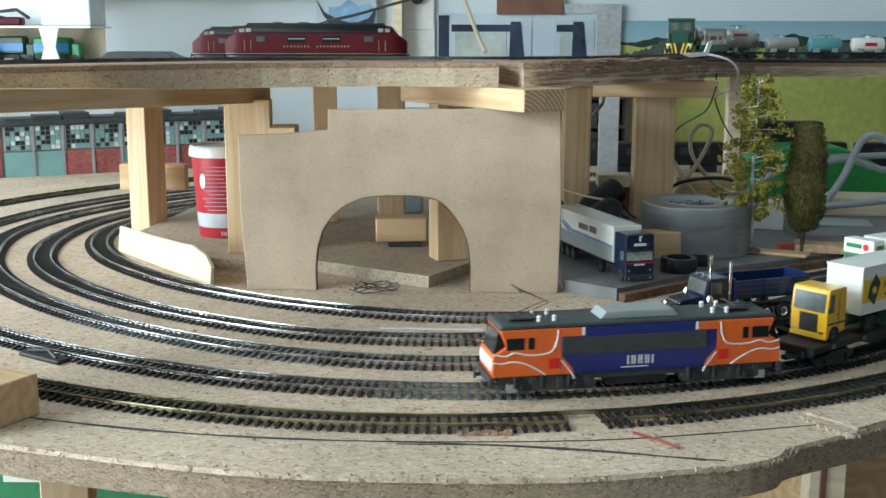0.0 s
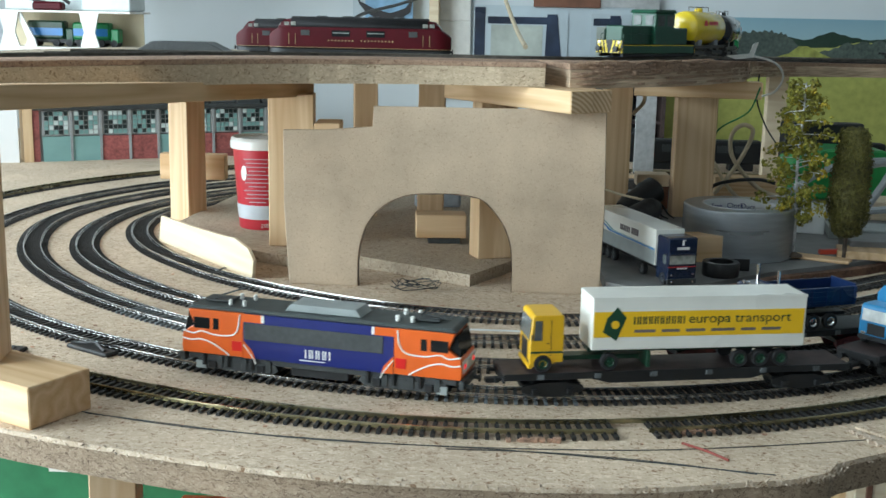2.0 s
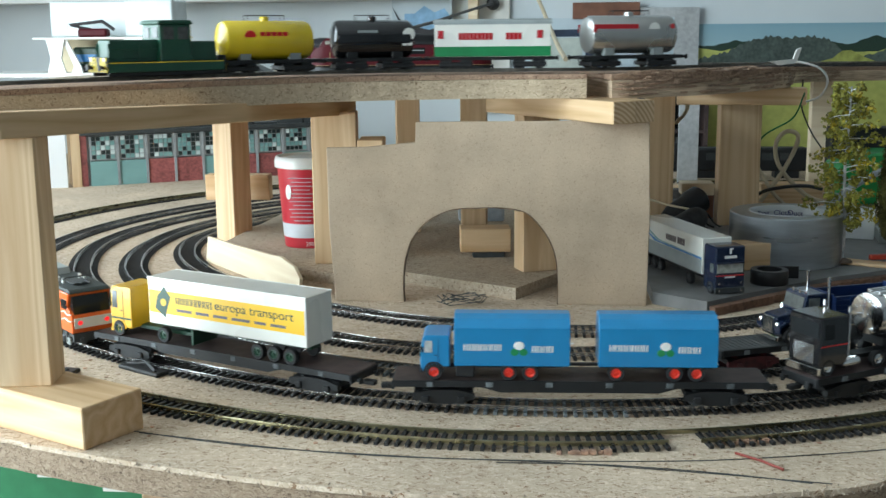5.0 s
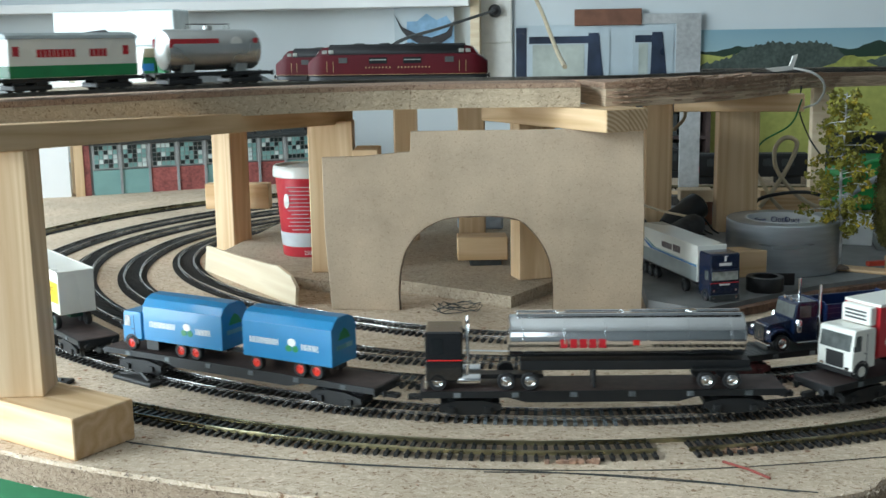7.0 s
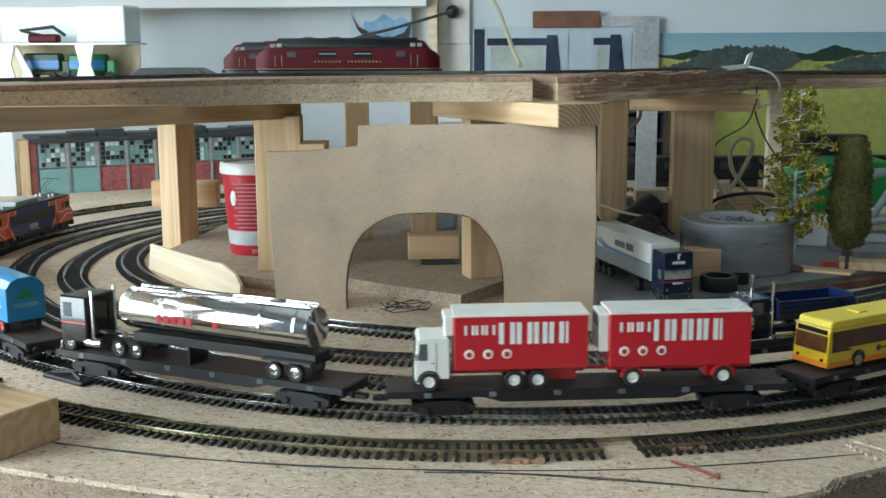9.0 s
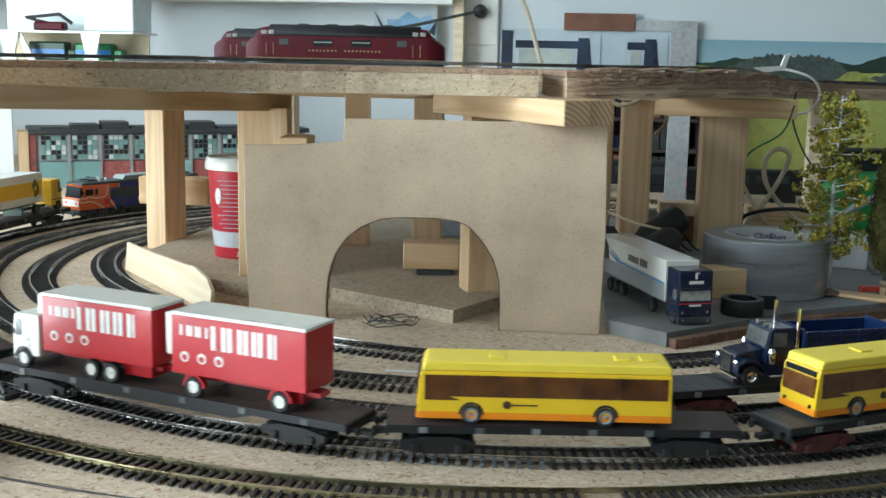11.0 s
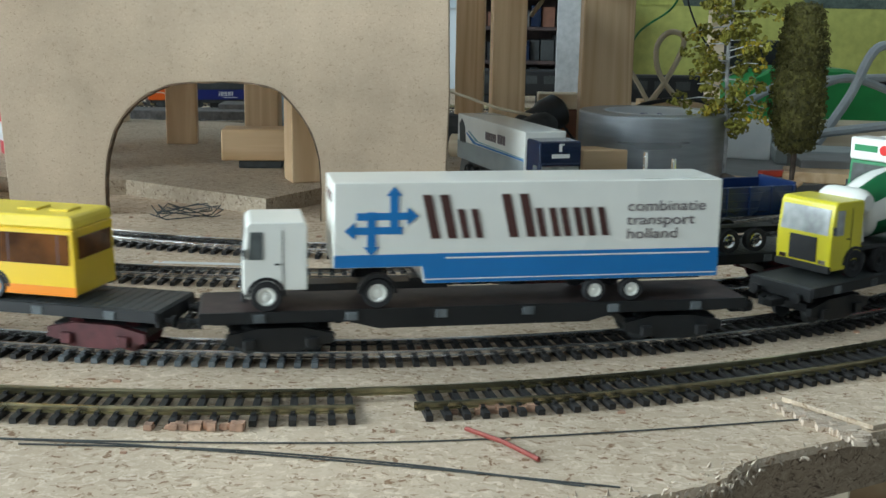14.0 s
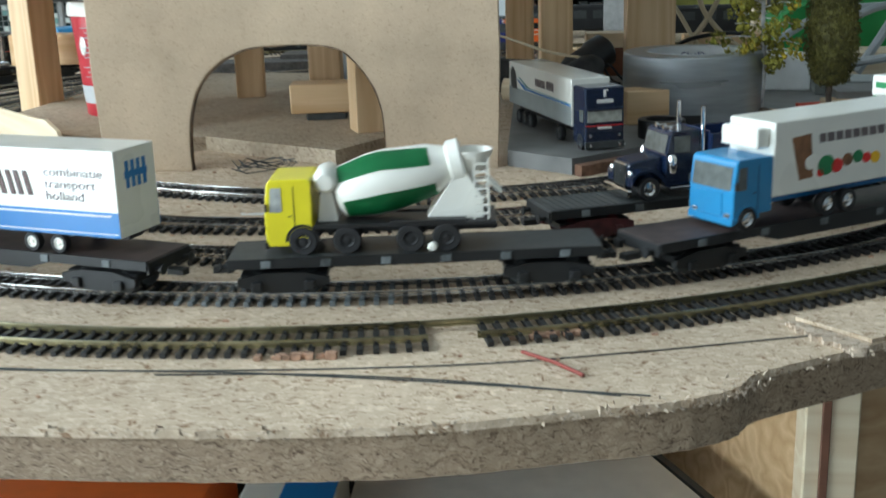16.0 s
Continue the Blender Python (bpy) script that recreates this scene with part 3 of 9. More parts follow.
# near post on its foot block, and its rail
stick("wood_block", "planed pine offcut block used as a post foot", "wood block", -0.3315, -0.2245, 0.659, 0.705, 0.0, 0.026, "pine_x", -28)
stick("deck_post", "pale planed pine post under the deck", "post", -0.312, -0.279, 0.675, 0.705, 0.026, 0.18, "pine_up", 8, "deck posts")
rail = part("deck_rail", box(-0.01, 0.01, -0.02, 0.52, -0.0155, 0.0, 0.0006), "pine_y")
rail.matrix_world = pose(-0.29, 0.675, 0.196, -2.4, 0, -13)
tagged(rail, "long planed pine rail under the deck", "beam", "deck beams")
stick("deck_post", "pine post with a dark shaded side under the deck", "post", -0.352, -0.322, 1.312, 1.342, 0.0, 0.1645, "pine_up", 60, "deck posts")
stick("deck_post", "pine post beside the paint tub", "post", -0.203, -0.158, 1.135, 1.16, 0.011, 0.164, "pine_up", 4, "deck posts")
stick("deck_brace", "drilled pine batten behind a deck post", "batten", -0.382, -0.303, 1.366, 1.384, 0.042, 0.073, "pine_x", 0, "deck beams")
beam = thing("deck_beam", "double pine beam with ringed end grain", "beam", pose(0.085, 0.985, 0.1625, 0, 0, 34.9), group="deck beams")
for u0, u1, v in ((0.0, 0.0245, 0.0), (0.0247, 0.046, 0.0015)):
    half_beam = part("timber", box(u0, u1, v, 0.2, 0.0001, UNDER - 0.1628, 0.0006), "pine_y", beam)
    part("end_grain", box(u0 + 0.0006, u1 - 0.0006, v - 0.0004, v + 0.0002, 0.0007, UNDER - 0.1634), "pine_end", half_beam, "sawn end with growth rings")
stick("deck_post", "wide pine post standing on the grey slab", "post", 0.236, 0.284, 1.38, 1.402, 0.011, 0.155, "pine_up", 3, "deck posts")
stick("deck_beam", "pine crosspiece on a wide post", "beam", 0.185, 0.331, 1.362, 1.392, 0.155, 0.1745, "pine_x", -8, "deck beams")
stick("deck_post", "pine post behind the arch panel", "post", 0.152, 0.184, 1.39, 1.415, 0.0, 0.170, "pine_up", 5, "deck posts")
# slabs inside the ring
slab_a = tagged(part("chip_slab", prism([(0.003, 1.03), (0.06, 1.13), (0.08, 1.5), (-0.3, 1.55), (-0.33, 1.24), (-0.23, 1.12), (-0.17, 1.085), (-0.11, 1.1)], 0.011), "chip_pale"), "dusty chipboard slab lying inside the track ring", "slab")
slab_b = tagged(part("grey_slab", prism([(0.125, 1.02), (0.168, 0.985), (0.228, 1.035), (0.29, 1.085), (0.36, 1.125), (0.5, 1.22), (0.6, 1.6), (0.13, 1.6)], 0.011), "grey_paint"), "grey painted slab with chipped edges inside the ring", "slab")
material("brown_bark", (0.19, 0.1, 0.062), 0.85, vary=0.3, scale=220, bump=0.0006)
front = [(0.1695, 0.9835), (0.2295, 1.0335), (0.2915, 1.0835), (0.361, 1.1235), (0.501, 1.2185)]
batten = spline([(x, y, 0) for x, y in front], 8)
rnd = random.Random(31)
outer_side = [(p.x + rnd.uniform(0.0045, 0.006), p.y - rnd.uniform(0.0055, 0.0075)) for p in batten]
b = prism([(p.x, p.y) for p in batten] + outer_side[::-1], 0.0075, bevel=0.0004)
tagged(part("bark_strip", b, "brown_bark"), "rough brown fibre strip along the slab", "strip")

stick("deck_beam", "short pine crosspiece on a far post", "beam", 0.145, 0.2, 1.37, 1.42, 0.17, UNDER - 0.0003, "pine_pale", 5, "deck beams")
stick("deck_post", "pine post behind the panel beside the other", "post", 0.118, 0.146, 1.45, 1.475, 0.0, UNDER, "pine_up", -4, "deck posts")
stick("deck_post", "narrow pine post under the far deck", "post", 0.44, 0.47, 1.80, 1.82, 0.0, UNDER - 0.0185, "pine_pale", 0, "deck posts")
stick("deck_beam", "pine beam under the left of the deck", "beam", -0.26, -0.06, 1.42, 1.445, UNDER - 0.018, UNDER, "pine_x", 0, "deck beams")
stick("deck_post", "shaded pine post behind the panel step", "post", -0.142, -0.115, 1.32, 1.345, 0.011, UNDER, "pine_up", 10, "deck posts")
stick("deck_post", "pale pine post behind the tub", "post", -0.275, -0.235, 1.5, 1.525, 0.011, UNDER - 0.018, "pine_pale", 0, "deck posts")
stick("wood_offcut", "short pine offcut lying on the panel's post", "wood block", -0.141, -0.118, 1.031, 1.075, 0.125, 0.1455, "pine_x", 4)

# ---- parts that vehicles share ----
material("loco_orange", (0.78, 0.13, 0.018), 0.32, vary=0.05, coat=0.3)
material("loco_blue", (0.013, 0.022, 0.155), 0.32, vary=0.08, coat=0.3)
material("loco_roof", (0.05, 0.062, 0.06), 0.55, vary=0.15, scale=120)
material("roof_grey", (0.3, 0.33, 0.32), 0.5, vary=0.08)
material("bus_yellow", (0.8, 0.52, 0.015), 0.35, vary=0.04, coat=0.3)
material("bus_roof", (0.82, 0.62, 0.06), 0.4, vary=0.04)
material("rim_grey", (0.22, 0.27, 0.3), 0.5, vary=0.1)
material("bus_orange", (0.85, 0.26, 0.01), 0.35, vary=0.04)
material("amber_glass", (0.16, 0.055, 0.012), 0.15, vary=0.35, scale=60)
material("truck_blue", (0.008, 0.2, 0.42), 0.35, vary=0.05, coat=0.3)
material("truck_red", (0.5, 0.012, 0.02), 0.35, vary=0.05, coat=0.3)
material("cab_yellow", (0.75, 0.42, 0.01), 0.35, vary=0.05, coat=0.3)
material("lemon_yellow", (0.75, 0.65, 0.02), 0.35, vary=0.05, coat=0.3)
material("panel_yellow", (0.85, 0.5, 0.015), 0.4, vary=0.04)
material("dark_green", (0.006, 0.05, 0.024), 0.4, vary=0.15)
material("mid_green", (0.01, 0.22, 0.07), 0.4, vary=0.1)
material("navy", (0.006, 0.015, 0.042), 0.25, vary=0.1, coat=0.6)
material("bed_blue", (0.006, 0.02, 0.075), 0.3, vary=0.1, coat=0.3)
material("band_blue", (0.01, 0.17, 0.45), 0.35, vary=0.04)
material("letter_brown", (0.07, 0.025, 0.02), 0.5, vary=0.1)
material("letter_grey", (0.16, 0.13, 0.13), 0.5, vary=0.1)
material("signal_red", (0.7, 0.015, 0.012), 0.35, vary=0.05)
material("rim_red", (0.75, 0.04, 0.02), 0.35, vary=0.05)
material("cream_white", (0.8, 0.79, 0.72), 0.3, vary=0.03, coat=0.3)
material("tyre", (0.016, 0.016, 0.017), 0.7, vary=0.2)
material("wagon_floor", (0.055, 0.035, 0.032), 0.6, vary=0.3, scale=150)
material("wagon_black", (0.012, 0.013, 0.014), 0.5, vary=0.25)
material("bogie_red", (0.09, 0.018, 0.02), 0.55, vary=0.3, scale=200)
material("maroon", (0.075, 0.0035, 0.008), 0.48, vary=0.1)
material("roof_black", (0.014, 0.014, 0.015), 0.6, vary=0.2)
material("dull_gold", (0.4, 0.3, 0.14), 0.5)
material("glass_pale", (0.3, 0.31, 0.28), 0.1, vary=0.25, scale=200)
material("tank_yellow", (0.8, 0.58, 0.02), 0.25, vary=0.04, coat=0.4)
material("tank_black", (0.008, 0.008, 0.009), 0.15, vary=0.1, coat=0.5)
material("tank_silver", (0.5, 0.5, 0.48), 0.3, 0.8, vary=0.06)
material("tank_teal", (0.1, 0.3, 0.33), 0.3, vary=0.06)
material("shunter_green", (0.008, 0.075, 0.04), 0.35, vary=0.12, coat=0.2)
for nm in ("maroon", "roof_black", "window_dark"):
    MATS[nm].node_tree.nodes["Principled BSDF"].inputs["Specular IOR Level"].default_value = 0.2
lamp_red = material("tail_lamp", (0.8, 0.02, 0.02), 0.3)
lamp_red.node_tree.nodes["Principled BSDF"].inputs["Emission Color"].default_value = (1, 0.02, 0.03, 1)
lamp_red.node_tree.nodes["Principled BSDF"].inputs["Emission Strength"].default_value = 1.2
lamp_white = material("head_lamp", (0.9, 0.9, 0.85), 0.3)
lamp_white.node_tree.nodes["Principled BSDF"].inputs["Emission Color"].default_value = (1, 0.95, 0.85, 1)
lamp_white.node_tree.nodes["Principled BSDF"].inputs["Emission Strength"].default_value = 1.0

FLOOR_Z = 0.0225
SIDE = Matrix(((-1, 0, 0, 0), (0, 0, 1, 0), (0, 1, 0, 0), (0, 0, 0, 1)))
MESHES = {}


def bx(name, x0, x1, y0, y1, z0, z1, mat, parent, bevel=0.0003, label=""):
    return part(name, box(x0, x1, y0, y1, z0, z1, bevel), mat, parent, label)


def shape(name, pts, y0, y1, mat, parent, label="", bevel=0.0):
    """A side outline (x, z) pushed across the width."""
    return part(name, prism(pts, y1 - y0, "y", y0, bevel), mat, parent, label)


def wheel(parent, x, y, z, r, w, rim_mat, hub=0.62):
    """A tyre with its rim, facing outwards."""
    key = (round(r, 5), round(w, 5), rim_mat, hub)
    if key not in MESHES:
        tyre = mesh_of("wheel", lathe([(r * hub * 0.9, -w / 2), (r * 0.93, -w / 2), (r, -w * 0.3), (r, w * 0.3), (r * 0.93, w / 2), (r * hub, w / 2), (r * hub * 0.98, w * 0.2), (0, w * 0.2)], 22, "y"), "tyre")
        rim = mesh_of("rim", lathe([(r * hub, w * 0.12), (r * hub, w * 0.42), (r * hub * 0.82, w * 0.48), (r * hub * 0.6, w * 0.3), (r * hub * 0.3, w * 0.34), (r * hub * 0.25, w * 0.5), (0, w * 0.5)], 22, "y"), rim_mat)
        smooth(tyre), smooth(rim)
        MESHES[key] = (tyre, rim)
    t = new("wheel", MESHES[key][0])
    t.parent = parent
    t.matrix_local = Matrix.Translation((x, y, z)) @ Matrix.Rotation(0 if y > 0 else math.pi, 4, "Z")
    o = new("rim", MESHES[key][1])
    o.parent = t
    return t


def ring_bm(r1, r0, w, m, n=22):
    """The upper half of a flat ring round y: a wheel arch."""
    b = bmesh.new()
    cols = []
    for i in range(n + 1):
        a = math.pi * i / n
        c, k = math.cos(a), math.sin(a)
        cols.append([b.verts.new(v) for v in ((r1 * c, 0, r1 * k), (r1 * c, w, r1 * k), (r0 * c, w, r0 * k), (r0 * c, 0, r0 * k))])
    for p, q in zip(cols, cols[1:]):
        for j in range(4):
            b.faces.new((p[j], p[(j + 1) % 4], q[(j + 1) % 4], q[j]))
    b.faces.new(cols[0]), b.faces.new(cols[-1])
    bmesh.ops.transform(b, matrix=m, verts=b.verts)
    return b


def axles(parent, xs, half, z0, r, rim, w=0.0042):
    for x in xs:
        for s in (1, -1):
            wheel(parent, x, s * (half - w / 2), z0 + r, r, w, rim)


def lettering(name, text, size, x, y, z, mat, parent, m=SIDE, slant=0.0, squeeze=1.0):
    """Raised words on a side."""
    cu = bpy.data.curves.new(name, "FONT")
    cu.body, cu.size, cu.extrude, cu.shear = text, size, 0.00008, slant
    tmp = new(name + "_curve", cu)
    me = bpy.data.meshes.new_from_object(tmp.evaluated_get(bpy.context.evaluated_depsgraph_get()))
    bpy.data.objects.remove(tmp)
    bpy.data.curves.remove(cu)
    me.materials.clear()
    me.materials.append(MATS[mat])
    ob = new(name, me)
    ob.parent = parent
    ob.matrix_local = Matrix.Translation((x, y, z)) @ m @ Matrix.Diagonal((squeeze, 1, 1, 1))
    return ob


def bars(name, x, z, widths, high, y, mat, parent, gap=0.0008, slant=0.0, label=""):
    """A row of plain blocks on a side, the first one nearest the front."""
    b = bmesh.new()
    for w in widths:
        join(b, prism([(x, z), (x - w, z), (x - w - slant, z + high), (x - slant, z + high)], 0.00016, "y", y))
        x -= w + gap
    return part(name, b, mat, parent, label)


def glyphs(name, x, z, widths, high, y, mat, parent, gap=0.0008, stroke=0.0012, slant=0.0, label=""):
    """A row of plain upright strokes on a side, two to a block, that stand for a name."""
    b = bmesh.new()
    for w in widths:
        k = min(stroke, w * 0.4)
        for u in ((0.0, w - k) if w > stroke * 1.4 else (0.0,)):
            join(b, prism([(x - u, z), (x - u - k, z), (x - u - k - slant * high, z + high), (x - u - slant * high, z + high)], 0.00016, "y", y))
        x -= w + gap
    return part(name, b, mat, parent, label)


def disc(name, x, y, z, r, mat, parent, label="", squash=1.0):
    return part(name, lathe([(r, 0.0), (r * 0.92, 0.00022), (0, 0.00022)], 18, "y", m=Matrix.Translation((x, y, z)) @ Matrix.Diagonal((1, 1, squash, 1))), mat, parent, label)


def cab_over(parent, x, colour, half, z0, high, long, rim, lean=0.0015, dark="black_plastic", arch_mat=None, r=0.0057, glass="glass_grey", axle=0.0085, grille=None):
    """A forward-control lorry cab whose front is at x."""
    top = z0 + high
    mid = z0 + high * 0.5
    body = shape("cab", [(x - 0.0006, z0), (x, z0 + 0.004), (x, mid), (x - lean, top - 0.0015), (x - lean - 0.0015, top), (x - long + 0.0008, top), (x - long, top - 0.001), (x - long, z0 + 0.003), (x - 0.0125, z0 + 0.003), (x - 0.0125, z0)], -half, half, colour, parent, bevel=0.00045)
    d = (top - mid)
    shape("windscreen", [(x + 0.0002, mid + 0.0006), (x + 0.0003, mid + 0.0006), (x - lean * 0.78 + 0.0003, top - 0.0032), (x - lean * 0.78 + 0.0001, top - 0.0032)], -half * 0.86, half * 0.86, glass, body)
    for s in (1, -1):
        shape("side_window", [(x - 0.0022, mid + 0.0006), (x - 0.0075, mid + 0.0006), (x - 0.0075, top - 0.0035), (x - 0.003, top - 0.0035)], s * half - 0.0001, s * half + 0.00025, glass, body)
        bx("door_line", x - long * 0.62 - 0.00015, x - long * 0.62 + 0.00015, s * half - 0.0001, s * half + 0.00018, z0 + 0.005, top - 0.003, dark, body, 0.0)
        bx("door_handle", x - long * 0.56, x - long * 0.5, s * half - 0.0001, s * half + 0.0004, mid - 0.0016, mid - 0.001, dark, body, 0.0)
        bx("mirror", x - 0.0012, x - 0.0004, s * (half + 0.0006) - 0.0006, s * (half + 0.0006) + 0.0006, mid + 0.001, mid + 0.0045, dark, body, 0.0001)
        bx("headlight", x - 0.0002, x + 0.0004, s * half * 0.72 - 0.0018, s * half * 0.72 + 0.0018, z0 + 0.0026, z0 + 0.0044, "chrome", body, 0.0001)
    bx("grille", x - 0.0002, x + 0.00035, -half * 0.5, half * 0.5, z0 + 0.003, mid - 0.001, grille or dark, body, 0.0001)
    bx("bumper", x - 0.0016, x + 0.0007, -half, half, z0 - 0.001, z0 + 0.0022, dark if arch_mat is None else arch_mat, body, 0.0003)
    for s in (1, -1):
        part("wheel_arch", ring_bm(r + 0.0014, r + 0.0002, 0.0005, m=Matrix.Translation((x - axle, s * half - 0.0002, FLOOR_Z + r))), arch_mat or dark, body)
    axles(parent, (x - axle,), half + 0.0008, FLOOR_Z, r, rim)
    return body


def chassis(parent, x0, x1, mat, z=None, half=0.005):
    z = FLOOR_Z + 0.005 if z is None else z
    return bx("chassis", x0, x1, -half, half, z, z + 0.0028, mat, parent, 0.0002)


def flat_wagon(label, length, bogies, floor="wagon_floor", bogie="wagon_black", belly=True, planks=False):
    """A long bogie flat wagon: floor, side sills, bogies with wheels, buffers and couplings."""
    w = thing("flat_wagon", label, "wagon", group="flat wagons of the train")
    h, half = length / 2, 0.0155
    fl = bx("floor_plate", -h, h, -half, half, FLOOR_Z - 0.0016, FLOOR_Z, floor, w, 0.0003)
    if planks:
        for i in range(int(length / 0.004)):
            bx("plank", -h + 0.004 * i + 0.0003, -h + 0.004 * i + 0.0037, -half + 0.0004, half - 0.0004, FLOOR_Z - 0.0003, FLOOR_Z + 0.0002, floor, fl, 0.0)
    for s in (1, -1):
        if belly:
            pts = [(-h, FLOOR_Z), (h, FLOOR_Z), (h, FLOOR_Z - 0.0042), (bogies - 0.024, FLOOR_Z - 0.0042), (bogies - 0.036, FLOOR_Z - 0.0075), (-bogies + 0.036, FLOOR_Z - 0.0075), (-bogies + 0.024, FLOOR_Z - 0.0042), (-h, FLOOR_Z - 0.0042)]
        else:
            pts = [(-h, FLOOR_Z), (h, FLOOR_Z), (h, FLOOR_Z - 0.0042), (-h, FLOOR_Z - 0.0042)]
        shape("side_sill", pts, s * half - 0.0008, s * half + 0.0008, "wagon_black", w)
        for i in range(6):
            x = -h * 0.8 + i * h * 0.32
            bx("stake_pocket", x - 0.0022, x + 0.0022, s * half + s * 0.0008 - 0.0006, s * half + s * 0.0008 + 0.0006, FLOOR_Z - 0.004, FLOOR_Z - 0.0008, "sleeper_grey", w, 0.0002)
    bx("centre_sill", -h + 0.004, h - 0.004, -0.004, 0.004, FLOOR_Z - 0.008, FLOOR_Z - 0.0015, "wagon_black", w, 0.0002)
    for e in (1, -1):
        bx("buffer_beam", e * h - 0.0008, e * h + 0.0008, -half, half, FLOOR_Z - 0.006, FLOOR_Z - 0.0005, "wagon_black", w, 0.0002)
        for s in (1, -1):
            part("buffer", lathe([(0.0012, 0), (0.0012, 0.004), (0.0024, 0.0041), (0.0024, 0.0048), (0, 0.005)], 12, "x", m=pose(e * h, s * 0.0105, FLOOR_Z - 0.0045, 0, 0, 0 if e > 0 else 180)), "wagon_black", w)
        bx("coupling", e * h, e * (h + 0.009), -0.0025, 0.0025, FLOOR_Z - 0.0095, FLOOR_Z - 0.0065, "wagon_black", w, 0.0003) if e > 0 else bx("coupling", e * (h + 0.009), e * h, -0.0025, 0.0025, FLOOR_Z - 0.0095, FLOOR_Z - 0.0065, "wagon_black", w, 0.0003)
        bg = bx("bogie", e * bogies - 0.019, e * bogies + 0.019, -0.0105, 0.0105, 0.0105, 0.0142, "wagon_black", w, 0.0004)
        for s in (1, -1):
            shape("bogie_side", [(e * bogies - 0.02, 0.013), (e * bogies - 0.02, 0.0095), (e * bogies - 0.012, 0.008), (e * bogies - 0.006, 0.0062), (e * bogies + 0.006, 0.0062), (e * bogies + 0.012, 0.008), (e * bogies + 0.02, 0.0095), (e * bogies + 0.02, 0.013), (e * bogies + 0.008, 0.0155), (e * bogies - 0.008, 0.0155)], s * 0.0125 - 0.0012, s * 0.0125 + 0.0012, bogie, bg)
            for d in (-0.0115, 0.0115):
                bx("axle_box", e * bogies + d - 0.0022, e * bogies + d + 0.0022, s * 0.0143 - 0.0012, s * 0.0143 + 0.0012, 0.0075, 0.0118, bogie, bg, 0.0004)
                part("wheel", lathe([(0.0058, -0.0014), (0.0052, -0.0008), (0.0050, 0.0012), (0.0042, 0.0014), (0, 0.0008)], 18, "y", m=pose(e * bogies + d, s * 0.0078, 0.0097, 0, 0, 0 if s > 0 else 180)), "bogie_red" if bogie == "bogie_red" else "dark_grey", bg, soft=True)
    return w


